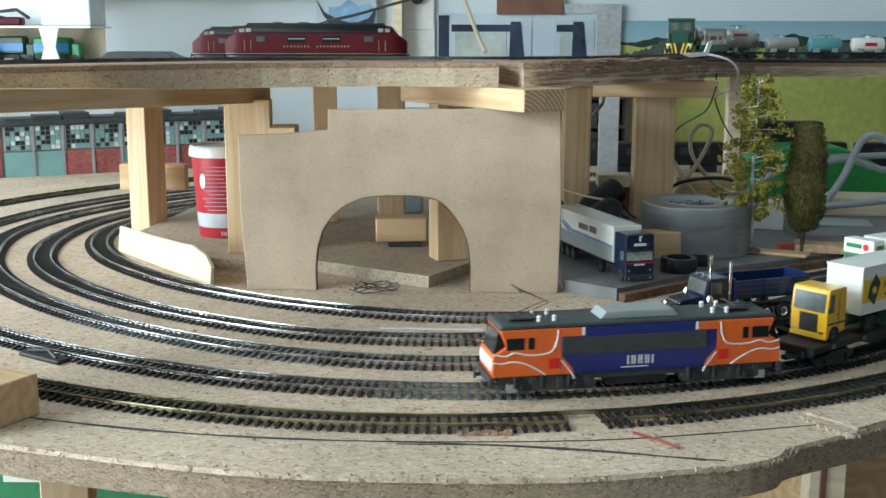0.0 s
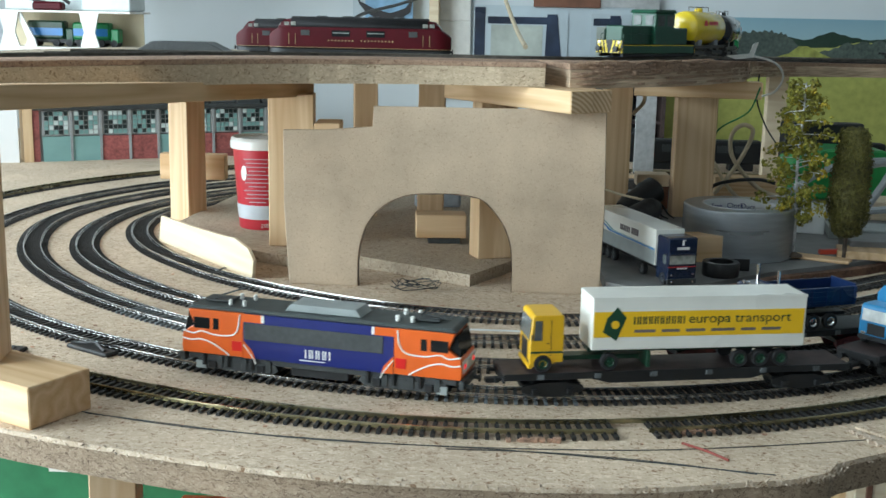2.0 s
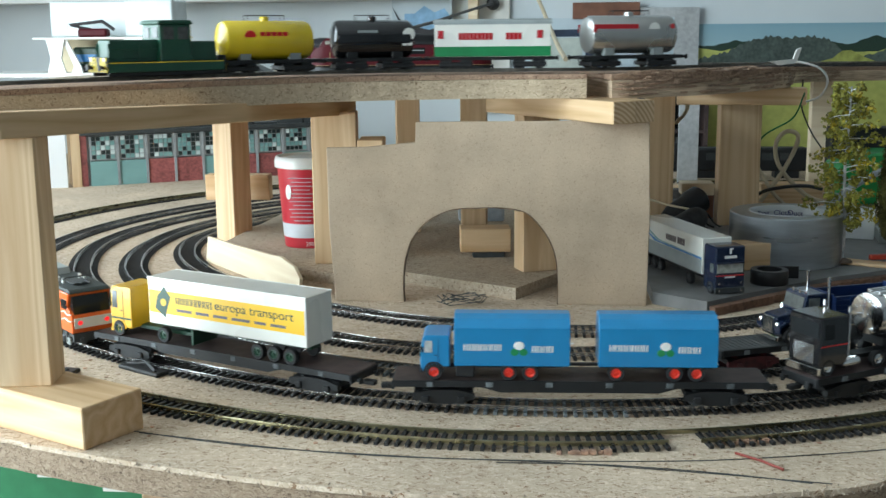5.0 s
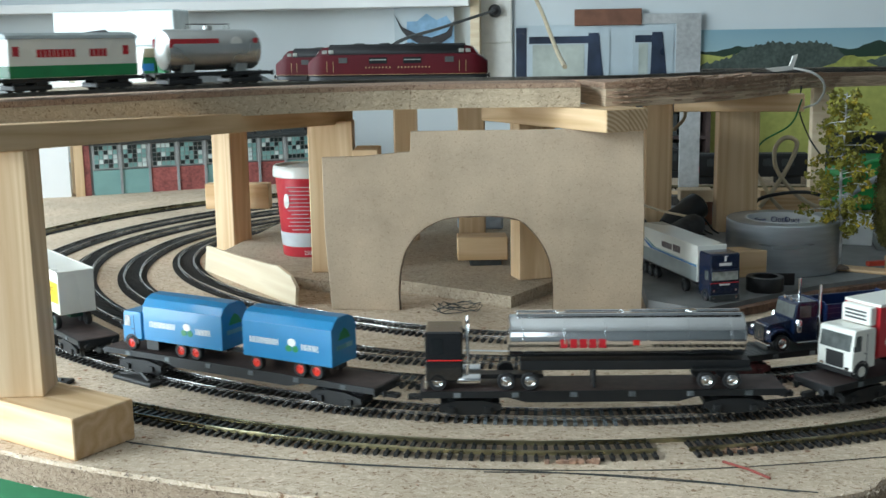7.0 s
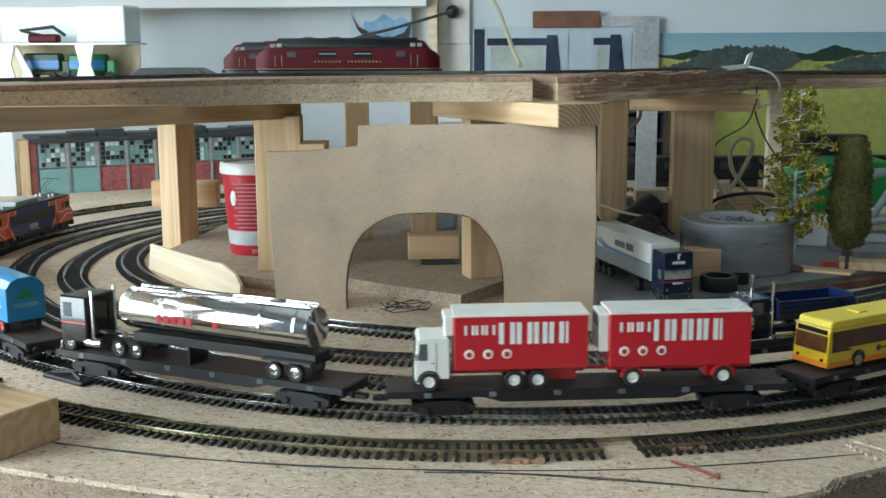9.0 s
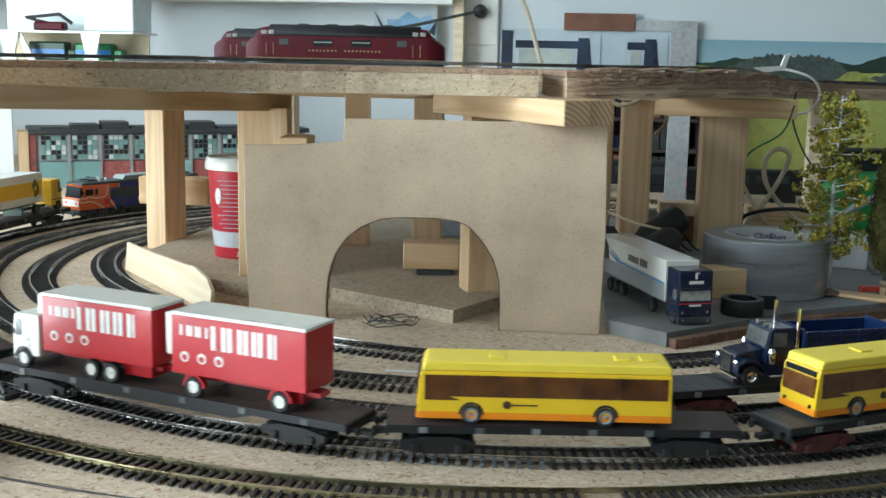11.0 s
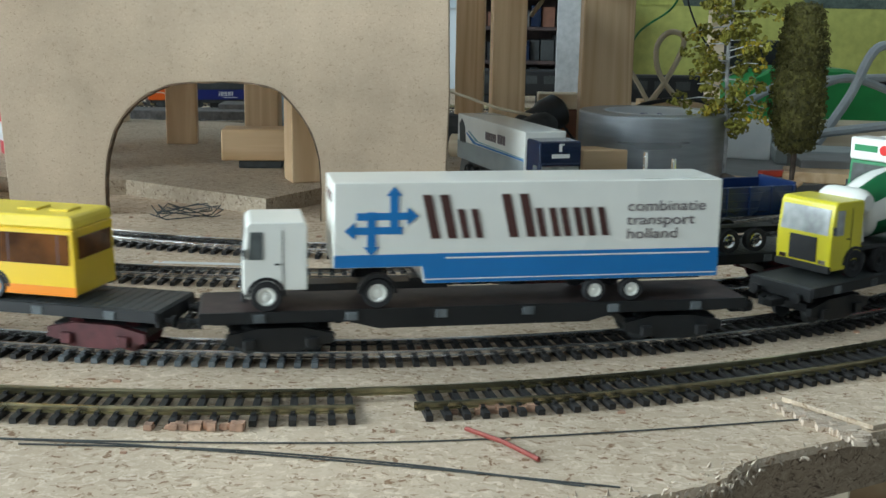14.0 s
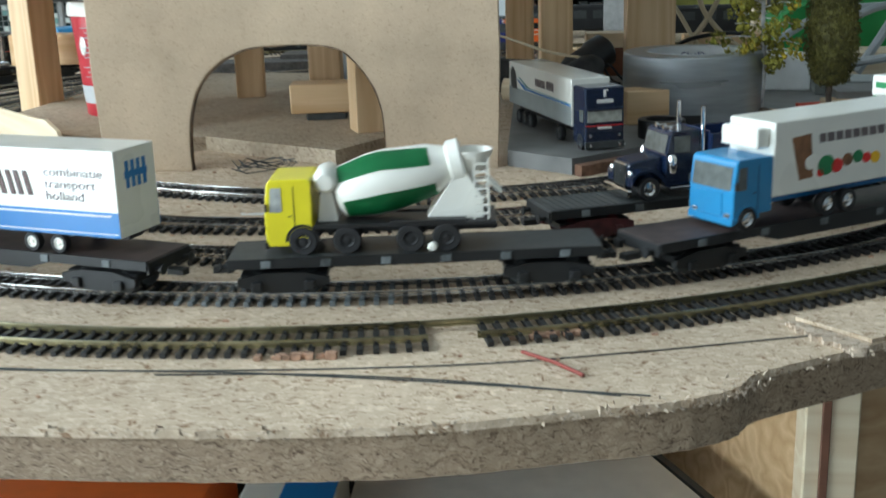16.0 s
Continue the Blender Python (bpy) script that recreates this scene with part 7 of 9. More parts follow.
def diesel():
    """Rounded twin-cab diesel locomotive."""
    t = thing("diesel_locomotive", "dark red rounded diesel locomotive with a black roof", "locomotive", group="red diesel locomotives")
    h, half = 0.105, 0.0166

    def nose(x):
        """How far round the nose a place lies: 0 on the side, 1 at the tip."""
        return min(1.0, max(0.0, (abs(x) - (h - 0.02)) / 0.02))

    def loft(name, section, x0, x1, n, mat, parent, label=""):
        b, rings = bmesh.new(), []
        for i in range(n + 1):
            u = -1 + 2 * i / n
            x = (x0 + x1) / 2 + (x1 - x0) / 2 * math.sin(u * math.pi / 2)
            rings.append([b.verts.new((x, y, z)) for y, z in section(x)])
        for p, q in zip(rings, rings[1:]):
            for k in range(len(p)):
                b.faces.new((p[k], p[(k + 1) % len(p)], q[(k + 1) % len(p)], q[k]))
        b.faces.new(rings[0]), b.faces.new(rings[-1])
        return part(name, b, mat, parent, label, soft=True)

    def ring(w, z0, z1):
        side = [(w, z0), (w, z0 + (z1 - z0) * 0.75), (w * 0.95, z1 - 0.0006), (w * 0.86, z1)]
        return side + [(-y, z) for y, z in reversed(side)]

    def width(x, grow=0.0):
        return (half + grow) * (1 - 0.48 * nose(x) ** 2.4)

    loft("skirt", lambda x: ring(width(x, -0.0012), 0.0068, 0.0128), -h + 0.0012, h - 0.0012, 44, "wagon_black", t)
    body = loft("body", lambda x: ring(width(x), 0.0128, 0.0362 - 0.0095 * nose(x) ** 2.0), -h, h, 56, "maroon", t)
    loft("waist_line", lambda x: ring(width(x, 0.0003), 0.0131, 0.0137), -h - 0.0003, h + 0.0003, 44, "dull_gold", body)
    roof = part("roof", prism([(0.0162, 0.0358), (0.0157, 0.0405), (0.0125, 0.0452), (0.006, 0.0472), (-0.006, 0.0472), (-0.0125, 0.0452), (-0.0157, 0.0405), (-0.0162, 0.0358)], 2 * (h - 0.026), "x", -h + 0.026, 0.0004), "roof_black", t, soft=True)
    for e in (1, -1):
        b = bmesh.new()
        back = [b.verts.new((e * (h - 0.026), y, z)) for y, z in ((0.0162, 0.0358), (0.0155, 0.0405), (0.0122, 0.0447), (-0.0122, 0.0447), (-0.0155, 0.0405), (-0.0162, 0.0358))]
        fore = [b.verts.new((e * (h - dx), y, z)) for dx, y, z in ((0.0105, 0.0135, 0.0345), (0.0152, 0.0132, 0.0405), (0.0185, 0.0105, 0.0437), (0.0185, -0.0105, 0.0437), (0.0152, -0.0132, 0.0405), (0.0105, -0.0135, 0.0345))]
        b.faces.new(back), b.faces.new(fore)
        for k in range(6):
            b.faces.new((back[k], back[(k + 1) % 6], fore[(k + 1) % 6], fore[k]))
        cab = part("cab_top", b, "maroon", t)
        for s in (1, -1):
            shape("windscreen", [(e * (h - 0.0110), 0.0362), (e * (h - 0.0146), 0.0404), (e * (h - 0.0150), 0.0402), (e * (h - 0.0114), 0.036)], min(s * 0.0012, s * 0.0115), max(s * 0.0012, s * 0.0115), "glass_pale", cab)
            for k in range(2):
                x = h - 0.0185 - 0.0078 * k
                bx("side_window", min(e * x, e * (x - 0.0058)), max(e * x, e * (x - 0.0058)), s * (0.0154 + 0.0005 * k) - 0.0005, s * (0.0154 + 0.0005 * k) + 0.0005, 0.0372, 0.0412, "glass_pale", cab, 0.0001)
            for dz in (0.0185, 0.024):
                part("lamp", lathe([(0.0014, 0), (0.0014, 0.0008), (0, 0.0011)], 10, "x", m=pose(e * (h - 0.0012), s * 0.0068, dz - 0.002, 0, 0, 0 if e > 0 else 180)), "cream_white", body)
            part("buffer", lathe([(0.0012, 0), (0.0012, 0.003), (0.0026, 0.0032), (0.0026, 0.004), (0, 0.0042)], 10, "x", m=pose(e * (h - 0.002), s * 0.0085, 0.0108, 0, 0, 0 if e > 0 else 180)), "wagon_black", t)
        bg = bx("bogie", e * 0.062 - 0.025, e * 0.062 + 0.025, -0.012, 0.012, 0.0055, 0.010, "wagon_black", t, 0.0006)
        for s in (1, -1):
            for d in (-0.015, 0.015):
                part("wheel", lathe([(0.006, -0.0012), (0.0055, 0.0012), (0, 0.001)], 16, "y", m=pose(e * 0.062 + d, s * 0.0085, 0.0104, 0, 0, 0 if s > 0 else 180)), "dark_grey", bg)
    for s in (1, -1):
        y = s * half
        for x in (0.062, -0.062):
            bx("louvre", x - 0.005, x + 0.005, y - 0.0003, y + 0.0005, 0.0265, 0.0325, "dark_grey", body, 0.0002)
        for x in (0.021, -0.019):
            w = bx("engine_window", x - 0.0105, x + 0.0105, y - 0.0003, y + 0.0004, 0.0255, 0.0325, "window_dark", body, 0.0002)
            bx("window_glint", x - 0.0095, x + 0.0095, y + s * 0.0004 - 0.0001, y + s * 0.0004 + 0.0001, 0.0292, 0.0302, "roof_grey", w, 0.0)
        bars("lettering_block", 0.036, 0.0205, [0.0014] * 8, 0.0016, y - 0.0001 + s * 0.0002, "dull_gold", body, 0.0026)
        bars("lettering_block", -0.002, 0.0205, [0.0014] * 10, 0.0016, y - 0.0001 + s * 0.0002, "dull_gold", body, 0.0026)
        for x in (0.081, 0.0735, -0.0735, -0.081):
            bx("handrail", x - 0.00025, x + 0.00025, y - 0.0002, y + 0.0006, 0.0165, 0.0285, "dull_gold", body, 0.0)
    for i in range(4):
        part("roof_fan", lathe([(0.0065, 0), (0.0065, 0.0008), (0.005, 0.0014), (0, 0.0014)], 18, m=Matrix.Translation((-0.045 + 0.03 * i, 0, 0.047))), "dark_grey", roof)
    return t


red = diesel()
SMALL = Matrix.Diagonal((0.9, 0.9, 0.92, 1))
red.matrix_world = pose(-0.121, 1.22, LOW_TOP + 0.0002, 0, 0, 180) @ SMALL
red2 = copy_thing(red, pose(-0.178, 1.271, LOW_TOP + 0.0002, 0, 0, 178) @ SMALL)
siding2 = Line([Vector(v) for v in spline([(0.02, 1.273, 0), (-0.15, 1.272, 0), (-0.3, 1.264, 0), (-0.43, 1.22, 0)], 10)])
lay_track("deck_track", siding2, LOW_TOP, "second parking track on the deck", "rail_dull", "sleeper_brown", lambda p: True, group="tracks on the deck")


def wagon_base(t, length, z=0.0):
    h = length / 2
    bx("underframe", -h, h, -0.0125, 0.0125, 0.0125, 0.0155, "wagon_black", t, 0.0003)
    for e in (1, -1):
        for s in (1, -1):
            part("buffer", lathe([(0.0012, 0), (0.0012, 0.003), (0.0024, 0.0031), (0.0024, 0.0038), (0, 0.004)], 10, "x", m=pose(e * h, s * 0.0105, 0.0138, 0, 0, 0 if e > 0 else 180)), "wagon_black", t)
        bg = bx("bogie", e * (h - 0.022) - 0.015, e * (h - 0.022) + 0.015, -0.0128, 0.0128, 0.0065, 0.0105, "wagon_black", t, 0.0006)
        for s in (1, -1):
            for d in (-0.009, 0.009):
                part("wheel", lathe([(0.0056, -0.0012), (0.005, 0.0012), (0, 0.001)], 16, "y", m=pose(e * (h - 0.022) + d, s * 0.0085, 0.01, 0, 0, 0 if s > 0 else 180)), "dark_grey", bg)


def tank_wagon(label, tank, length, radius_, high, marks):
    t = thing("tank_wagon", label, "wagon", group="wagons on the deck")
    wagon_base(t, length)
    h, zc = length / 2 - 0.006, 0.0155 + radius_ + high
    k = part("tank", lathe([(0, -h), (radius_ * 0.6, -h + 0.0008), (radius_ * 0.92, -h + 0.003), (radius_, -h + 0.006), (radius_, h - 0.006), (radius_ * 0.92, h - 0.003), (radius_ * 0.6, h - 0.0008), (0, h)], 30, "x", m=Matrix.Translation((0, 0, zc))), tank, t, soft=True)
    part("dome", lathe([(0.004, 0), (0.004, 0.003), (0.003, 0.0038), (0, 0.004)], 14, m=Matrix.Translation((0, 0, zc + radius_ - 0.0006))), tank, k)
    for s in (1, -1):
        for x in (-h * 0.55, h * 0.55):
            bx("saddle", x - 0.005, x + 0.005, s * 0.009 - 0.003, s * 0.009 + 0.003, 0.0155, 0.0155 + high + radius_ * 0.55, "roof_grey" if tank != "tank_black" else "wagon_black", t, 0.0004)
        part("roof_walk_rail", rod([(-h * 0.4, s * 0.004, zc + radius_), (-h * 0.4, s * 0.004, zc + radius_ + 0.004), (h * 0.4, s * 0.004, zc + radius_ + 0.004), (h * 0.4, s * 0.004, zc + radius_)], 0.0004, 6), "wagon_black", k)
        y = s * radius_
        for kind, x, z, w, hi, mat in marks:
            yy = s * math.sqrt(max(radius_ ** 2 - (z + hi / 2) ** 2, 1e-8))
            if kind == "disc":
                disc("emblem", x, yy - (0.0002 if s > 0 else 0.0003), zc + z, w, mat, k)
            else:
                bars("lettering_block", x, zc + z, w, hi, yy - (0.0001 if s > 0 else 0.0003), mat, k, 0.0008)
    return t


def beer_van():
    t = thing("box_van_wagon", "white and green box van wagon with a grey roof", "wagon", group="wagons on the deck")
    wagon_base(t, 0.11)
    b = bx("body", -0.0515, 0.0515, -0.0158, 0.0158, 0.0155, 0.044, "cream_white", t, 0.0003)
    part("roof", prism([(-0.0165, 0.0438), (0.0165, 0.0438), (0.0142, 0.0465), (0.008, 0.0485), (-0.008, 0.0485), (-0.0142, 0.0465)], 0.105, "x", -0.0525, 0.0002), "roof_grey", t)
    for s in (1, -1):
        y0, y1 = (0.0157, 0.0161) if s > 0 else (-0.0161, -0.0157)
        bx("green_band", -0.0514, 0.0514, y0, y1, 0.0158, 0.0245, "mid_green", b, 0.0)
        yy = y1 if s > 0 else y0 - 0.0001
        bars("lettering_block", 0.03, 0.0305, [0.0028] * 9, 0.0058, yy, "truck_red", b, 0.0006)
        bars("lettering_block", -0.012, 0.0305, [0.003] * 4, 0.0058, yy, "truck_red", b, 0.0006)
        for x in (0.046, -0.042):
            bx("label_patch", x - 0.0025, x + 0.0025, yy, yy + 0.0001, 0.0315, 0.0385, "truck_red", b, 0.0)
    for e in (1, -1):
        bx("end_band", min(e * 0.0514, e * 0.0518), max(e * 0.0514, e * 0.0518), -0.0156, 0.0156, 0.0158, 0.0245, "mid_green", b, 0.0)
    return t


material("stripe_yellow", (0.8, 0.6, 0.05), 0.4)


def shunter():
    t = thing("shunting_locomotive", "green diesel shunter with striped yellow and black ends", "locomotive")
    h, half = 0.0505, 0.0158
    bx("frame", -h, h, -half, half, 0.0085, 0.016, "shunter_green", t, 0.0006)
    bx("bonnet", 0.004, h - 0.004, -0.0105, 0.0105, 0.016, 0.0335, "shunter_green", t, 0.001)
    bx("bonnet", -h + 0.004, -0.02, -0.0105, 0.0105, 0.016, 0.032, "shunter_green", t, 0.001)
    cab = bx("cab", -0.0215, 0.006, -0.0148, 0.0148, 0.016, 0.0455, "shunter_green", t, 0.0008)
    shape("cab_roof", [(-0.024, 0.0452), (0.0085, 0.0452), (0.006, 0.0485), (-0.0215, 0.0485)], -0.0155, 0.0155, "shunter_green", t, bevel=0.0008)
    for x in (-0.0217, 0.0062):
        for s in (1, -1):
            bx("cab_window", x - 0.0003, x + 0.0003, s * 0.0072 - 0.0045, s * 0.0072 + 0.0045, 0.0345, 0.0432, "glass_grey", cab, 0.0001)
    for s in (1, -1):
        for x in (-0.0145, -0.0015):
            bx("cab_window", x - 0.0045, x + 0.0045, s * 0.0148 - 0.0003, s * 0.0148 + 0.0003, 0.0335, 0.0432, "glass_grey", cab, 0.0001)
        bx("yellow_line", -h + 0.001, h - 0.001, s * half - 0.0001, s * half + 0.0003, 0.0155, 0.0163, "stripe_yellow", t, 0.0)
        part("handrail", rod([(0.008, s * 0.0135, 0.0163), (0.008, s * 0.0135, 0.026), (h - 0.002, s * 0.0135, 0.026), (h - 0.002, s * 0.0135, 0.0163)], 0.0004, 6), "shunter_green", t)
        for i in range(3):
            bx("bonnet_door", 0.012 + 0.013 * i, 0.022 + 0.013 * i, s * 0.0105 - 0.0002, s * 0.0105 + 0.0004, 0.019, 0.0305, "shunter_green", t, 0.0002)
    for e in (1, -1):
        pl = bx("end_plate", min(e * h, e * (h + 0.0012)), max(e * h, e * (h + 0.0012)), -half, half, 0.0085, 0.0205, "wagon_black", t, 0.0002)
        b = bmesh.new()
        for s in (1, -1):
            for i in range(4):
                y = s * (0.0015 + 0.0042 * i)
                join(b, prism([(y, 0.0088), (y + s * 0.002, 0.0088), (y + s * 0.005, 0.0202), (y + s * 0.003, 0.0202)] if abs(y) < 0.0112 else [(y, 0.0088), (y + s * 0.0018, 0.0088), (y + s * 0.0018, 0.014)], 0.0002, "x", e * (h + 0.0012) if e > 0 else e * (h + 0.0012) - 0.0002))
        part("warning_stripe", b, "stripe_yellow", pl)
        for s in (1, -1):
            part("buffer", lathe([(0.0014, 0), (0.0014, 0.004), (0.0028, 0.0042), (0.0028, 0.005), (0, 0.0052)], 12, "x", m=pose(e * (h + 0.001), s * 0.0105, 0.0125, 0, 0, 0 if e > 0 else 180)), "wagon_black", t)
            part("head_lamp", lathe([(0.0016, 0), (0.0016, 0.001), (0, 0.0014)], 12, "x", m=pose(e * (h + 0.001), s * 0.0118, 0.0185, 0, 0, 0 if e > 0 else 180)), "cream_white", t)
    for s in (1, -1):
        for x in (-0.034, 0.0, 0.034):
            part("wheel", lathe([(0.0075, -0.0012), (0.007, 0.0012), (0, 0.001)], 18, "y", m=pose(x, s * 0.0085, 0.0122, 0, 0, 0 if s > 0 else 180)), "dark_grey", t)
        bx("footstep", -0.05, 0.05, s * 0.0138 - 0.001, s * 0.0138 + 0.001, 0.0055, 0.0085, "wagon_black", t, 0.0003)
    return t


DECK_S = [(0.0, 2.255), (1.0, 2.4), (1.5, 2.475), (2.5, 2.63), (3.5, 2.778), (6.0, 3.24), (7.0, 3.43), (8.0, 3.6), (9.5, 3.83), (11.0, 3.99), (12.5, 4.06), (14.0, 4.08), (16.0, 4.08)]


def glide(ks, t):
    """Smooth value at t between knots."""
    i = max(j for j in range(len(ks) - 1) if ks[j][0] <= t)
    (t0, u0), (t1, u1) = ks[i], ks[i + 1]
    a, b = ks[max(i - 1, 0)], ks[min(i + 2, len(ks) - 1)]
    m0, m1 = (u1 - a[1]) / (t1 - a[0]), (b[1] - u0) / (b[0] - t0)
    k, d = (t - t0) / (t1 - t0), t1 - t0
    return (2 * k ** 3 - 3 * k ** 2 + 1) * u0 + (k ** 3 - 2 * k ** 2 + k) * d * m0 + (-2 * k ** 3 + 3 * k ** 2) * u1 + (k ** 3 - k ** 2) * d * m1


def deck_ride(ob, back):
    rows = []
    for i in range(65):
        m = line_pose(deck_line, glide(DECK_S, 0.25 * i) - back, 0.0, RAIL_Z)
        rows.append((0.25 * i, Matrix.Translation((0, 0, sag(m.translation.x, m.translation.y))) @ m))
    MOVERS.append((ob, rows))
    ob.matrix_world = rows[0][1]


deck_ride(shunter(), 0.016)
deck_ride(tank_wagon("yellow tank wagon with red lettering", "tank_yellow", 0.096, 0.0165, 0.0, [("disc", 0.02, 0.003, 0.0052, 0.0, "signal_red"), ("bar", 0.011, 0.0005, [0.0044] * 5, 0.0062, "signal_red")]), 0.113)
deck_ride(tank_wagon("glossy black tank wagon with small white panels", "tank_black", 0.086, 0.0165, 0.0, [("bar", 0.016, 0.004, [0.018], 0.0035, "roof_grey"), ("disc", -0.03, 0.004, 0.0055, 0.0, "white_plastic"), ("bar", -0.024, -0.006, [0.004, 0.004], 0.003, "white_plastic")]), 0.2115)
deck_ride(beer_van(), 0.3205)
deck_ride(tank_wagon("silver tank wagon with a dark red stripe", "tank_silver", 0.1, 0.0168, 0.0015, [("bar", 0.042, 0.002, [0.044], 0.007, "truck_red"), ("disc", -0.018, 0.005, 0.0055, 0.0, "white_plastic"), ("bar", -0.034, 0.002, [0.004], 0.007, "truck_red")]), 0.444)

BACK_Z = DTOP - 0.021
# the goods train that leaves along the back
for i, (label, mat, start) in enumerate((("white tank wagon leaving along the back", "cream_white", 0.0), ("pale grey tank wagon leaving along the back", "tank_silver", 0.074), ("teal tank wagon leaving along the back", "tank_teal", 0.148), ("white tank wagon with a red panel", "cream_white", 0.222), ("dark green tank wagon leaving along the back", "mid_green", 0.296))):
    w = tank_wagon(label, mat, 0.07, 0.0125, 0.0, [("bar", 0.012, -0.002, [0.02], 0.006, "truck_red")] if "red" in label else [])
    rows = [(t, pose(0.505 + start + 0.107 * t, 2.03, BACK_Z, 0, 0, 0)) for t in (0.0, 1.0, 2.0, 3.0, 4.0)] + [(8.0, pose(0.505 + start + 0.107 * 8, 2.03, BACK_Z)), (16.0, pose(0.505 + start + 0.107 * 8.5, 2.03, BACK_Z))]
    MOVERS.append((w, rows))
    w.matrix_world = rows[0][1]
back_line = Line([Vector((0.3 + 0.05 * i, 2.03, 0)) for i in range(39)])
lay_track("deck_track", back_line, BACK_Z, "straight track along the back of the deck", "rail_dull", "sleeper_brown", lambda p: False, group="tracks on the deck")
back_deck = tagged(part("back_deck", box(0.34, 2.25, 2.005, 2.075, BACK_Z - 0.016, BACK_Z - 0.0006), "fibre_edge"), "narrow brown board along the back wall", "deck", kind="structure")

# ---- back wall: mural, shelf, sockets ----
def mural_material(name, sky_c, sky_low, field, wood, z_line, z_field):
    """A printed landscape: sky, dark wooded hills, and a meadow below."""
    m = bpy.data.materials.new(name)
    m.use_nodes = True
    n, l = m.node_tree.nodes, m.node_tree.links
    b = n["Principled BSDF"]
    b.inputs["Roughness"].default_value = 0.45
    co = n.new("ShaderNodeTexCoord")
    sep = n.new("ShaderNodeSeparateXYZ")
    l.new(co.outputs["Object"], sep.inputs[0])
    grad = n.new("ShaderNodeMapRange")
    grad.inputs["From Min"].default_value, grad.inputs["From Max"].default_value = z_line, z_line + 0.08
    l.new(sep.outputs["Z"], grad.inputs["Value"])
    skyc = n.new("ShaderNodeMix")
    skyc.data_type = "RGBA"
    skyc.inputs[6].default_value, skyc.inputs[7].default_value = (*sky_low, 1), (*sky_c, 1)
    l.new(grad.outputs[0], skyc.inputs["Factor"])

    def ridge(scale, height, base, seed):
        t = n.new("ShaderNodeTexNoise")
        t.noise_dimensions = "1D"
        t.inputs["Scale"].default_value, t.inputs["Detail"].default_value = scale, 3
        a = n.new("ShaderNodeMath")
        a.operation = "ADD"
        a.inputs[1].default_value = seed
        l.new(sep.outputs["X"], a.inputs[0]), l.new(a.outputs[0], t.inputs["W"])
        k = n.new("ShaderNodeMath")
        k.operation = "MULTIPLY_ADD"
        k.inputs[1].default_value, k.inputs[2].default_value = height, base - height * 0.5
        l.new(t.outputs["Fac"], k.inputs[0])
        less = n.new("ShaderNodeMath")
        less.operation = "LESS_THAN"
        l.new(sep.outputs["Z"], less.inputs[0]), l.new(k.outputs[0], less.inputs[1])
        return less

    col = skyc
    for (scale, height, base, seed), colour, tex in (((7, 0.06, z_line + 0.004, 3.7), wood, 260), ((5, 0.05, z_line - 0.012, 9.1), field, 60), ((3, 0.01, z_field, 1.0), tuple(c * 0.75 for c in field), 90)):
        less = ridge(scale, height, base, seed)
        tn = n.new("ShaderNodeTexNoise")
        tn.inputs["Scale"].default_value, tn.inputs["Detail"].default_value = tex, 4
        l.new(co.outputs["Object"], tn.inputs["Vector"])
        sh = n.new("ShaderNodeMix")
        sh.data_type = "RGBA"
        sh.inputs[6].default_value, sh.inputs[7].default_value = (*[c * 0.6 for c in colour], 1), (*[min(1, c * 1.35) for c in colour], 1)
        l.new(tn.outputs["Fac"], sh.inputs["Factor"])
        mx = n.new("ShaderNodeMix")
        mx.data_type = "RGBA"
        l.new(less.outputs[0], mx.inputs["Factor"]), l.new(col.outputs[2], mx.inputs[6]), l.new(sh.outputs[2], mx.inputs[7])
        col = mx
    l.new(col.outputs[2], b.inputs["Base Color"])
    MATS[name] = m


mural_material("mural_print", (0.14, 0.3, 0.4), (0.3, 0.45, 0.5), (0.42, 0.44, 0.12), (0.02, 0.045, 0.03), 0.215, 0.0)
material("print_wood", (0.075, 0.1, 0.085), 0.6, vary=0.3, scale=160, second=(0.03, 0.045, 0.04))
material("print_hill", (0.36, 0.38, 0.09), 0.6, vary=0.2, scale=90)
mural = thing("wall_mural", "printed landscape mural of meadows and dark woods", "mural", pose(0, 2.333, 0))
part("print", box(0.338, 1.5, 0.0, 0.004, 0.0, 0.254), "mural_print", mural)
rn = random.Random(14)


def wood(x0, x1, base, heights, name="wood_print", mat="print_wood", jag=0.004):
    top = [(x0 + (x1 - x0) * k / 60, 0) for k in range(61)]
    pts = [(x0, base)]
    for k, (x, _) in enumerate(top):
        f = k / 60 * (len(heights) - 1)
        i = min(int(f), len(heights) - 2)
        pts.append((x, heights[i] + (heights[i + 1] - heights[i]) * (f - i) + rn.uniform(-jag, jag)))
    return part(name, prism(pts + [(x1, base)], 0.0012, "y", -0.0014), mat, mural)


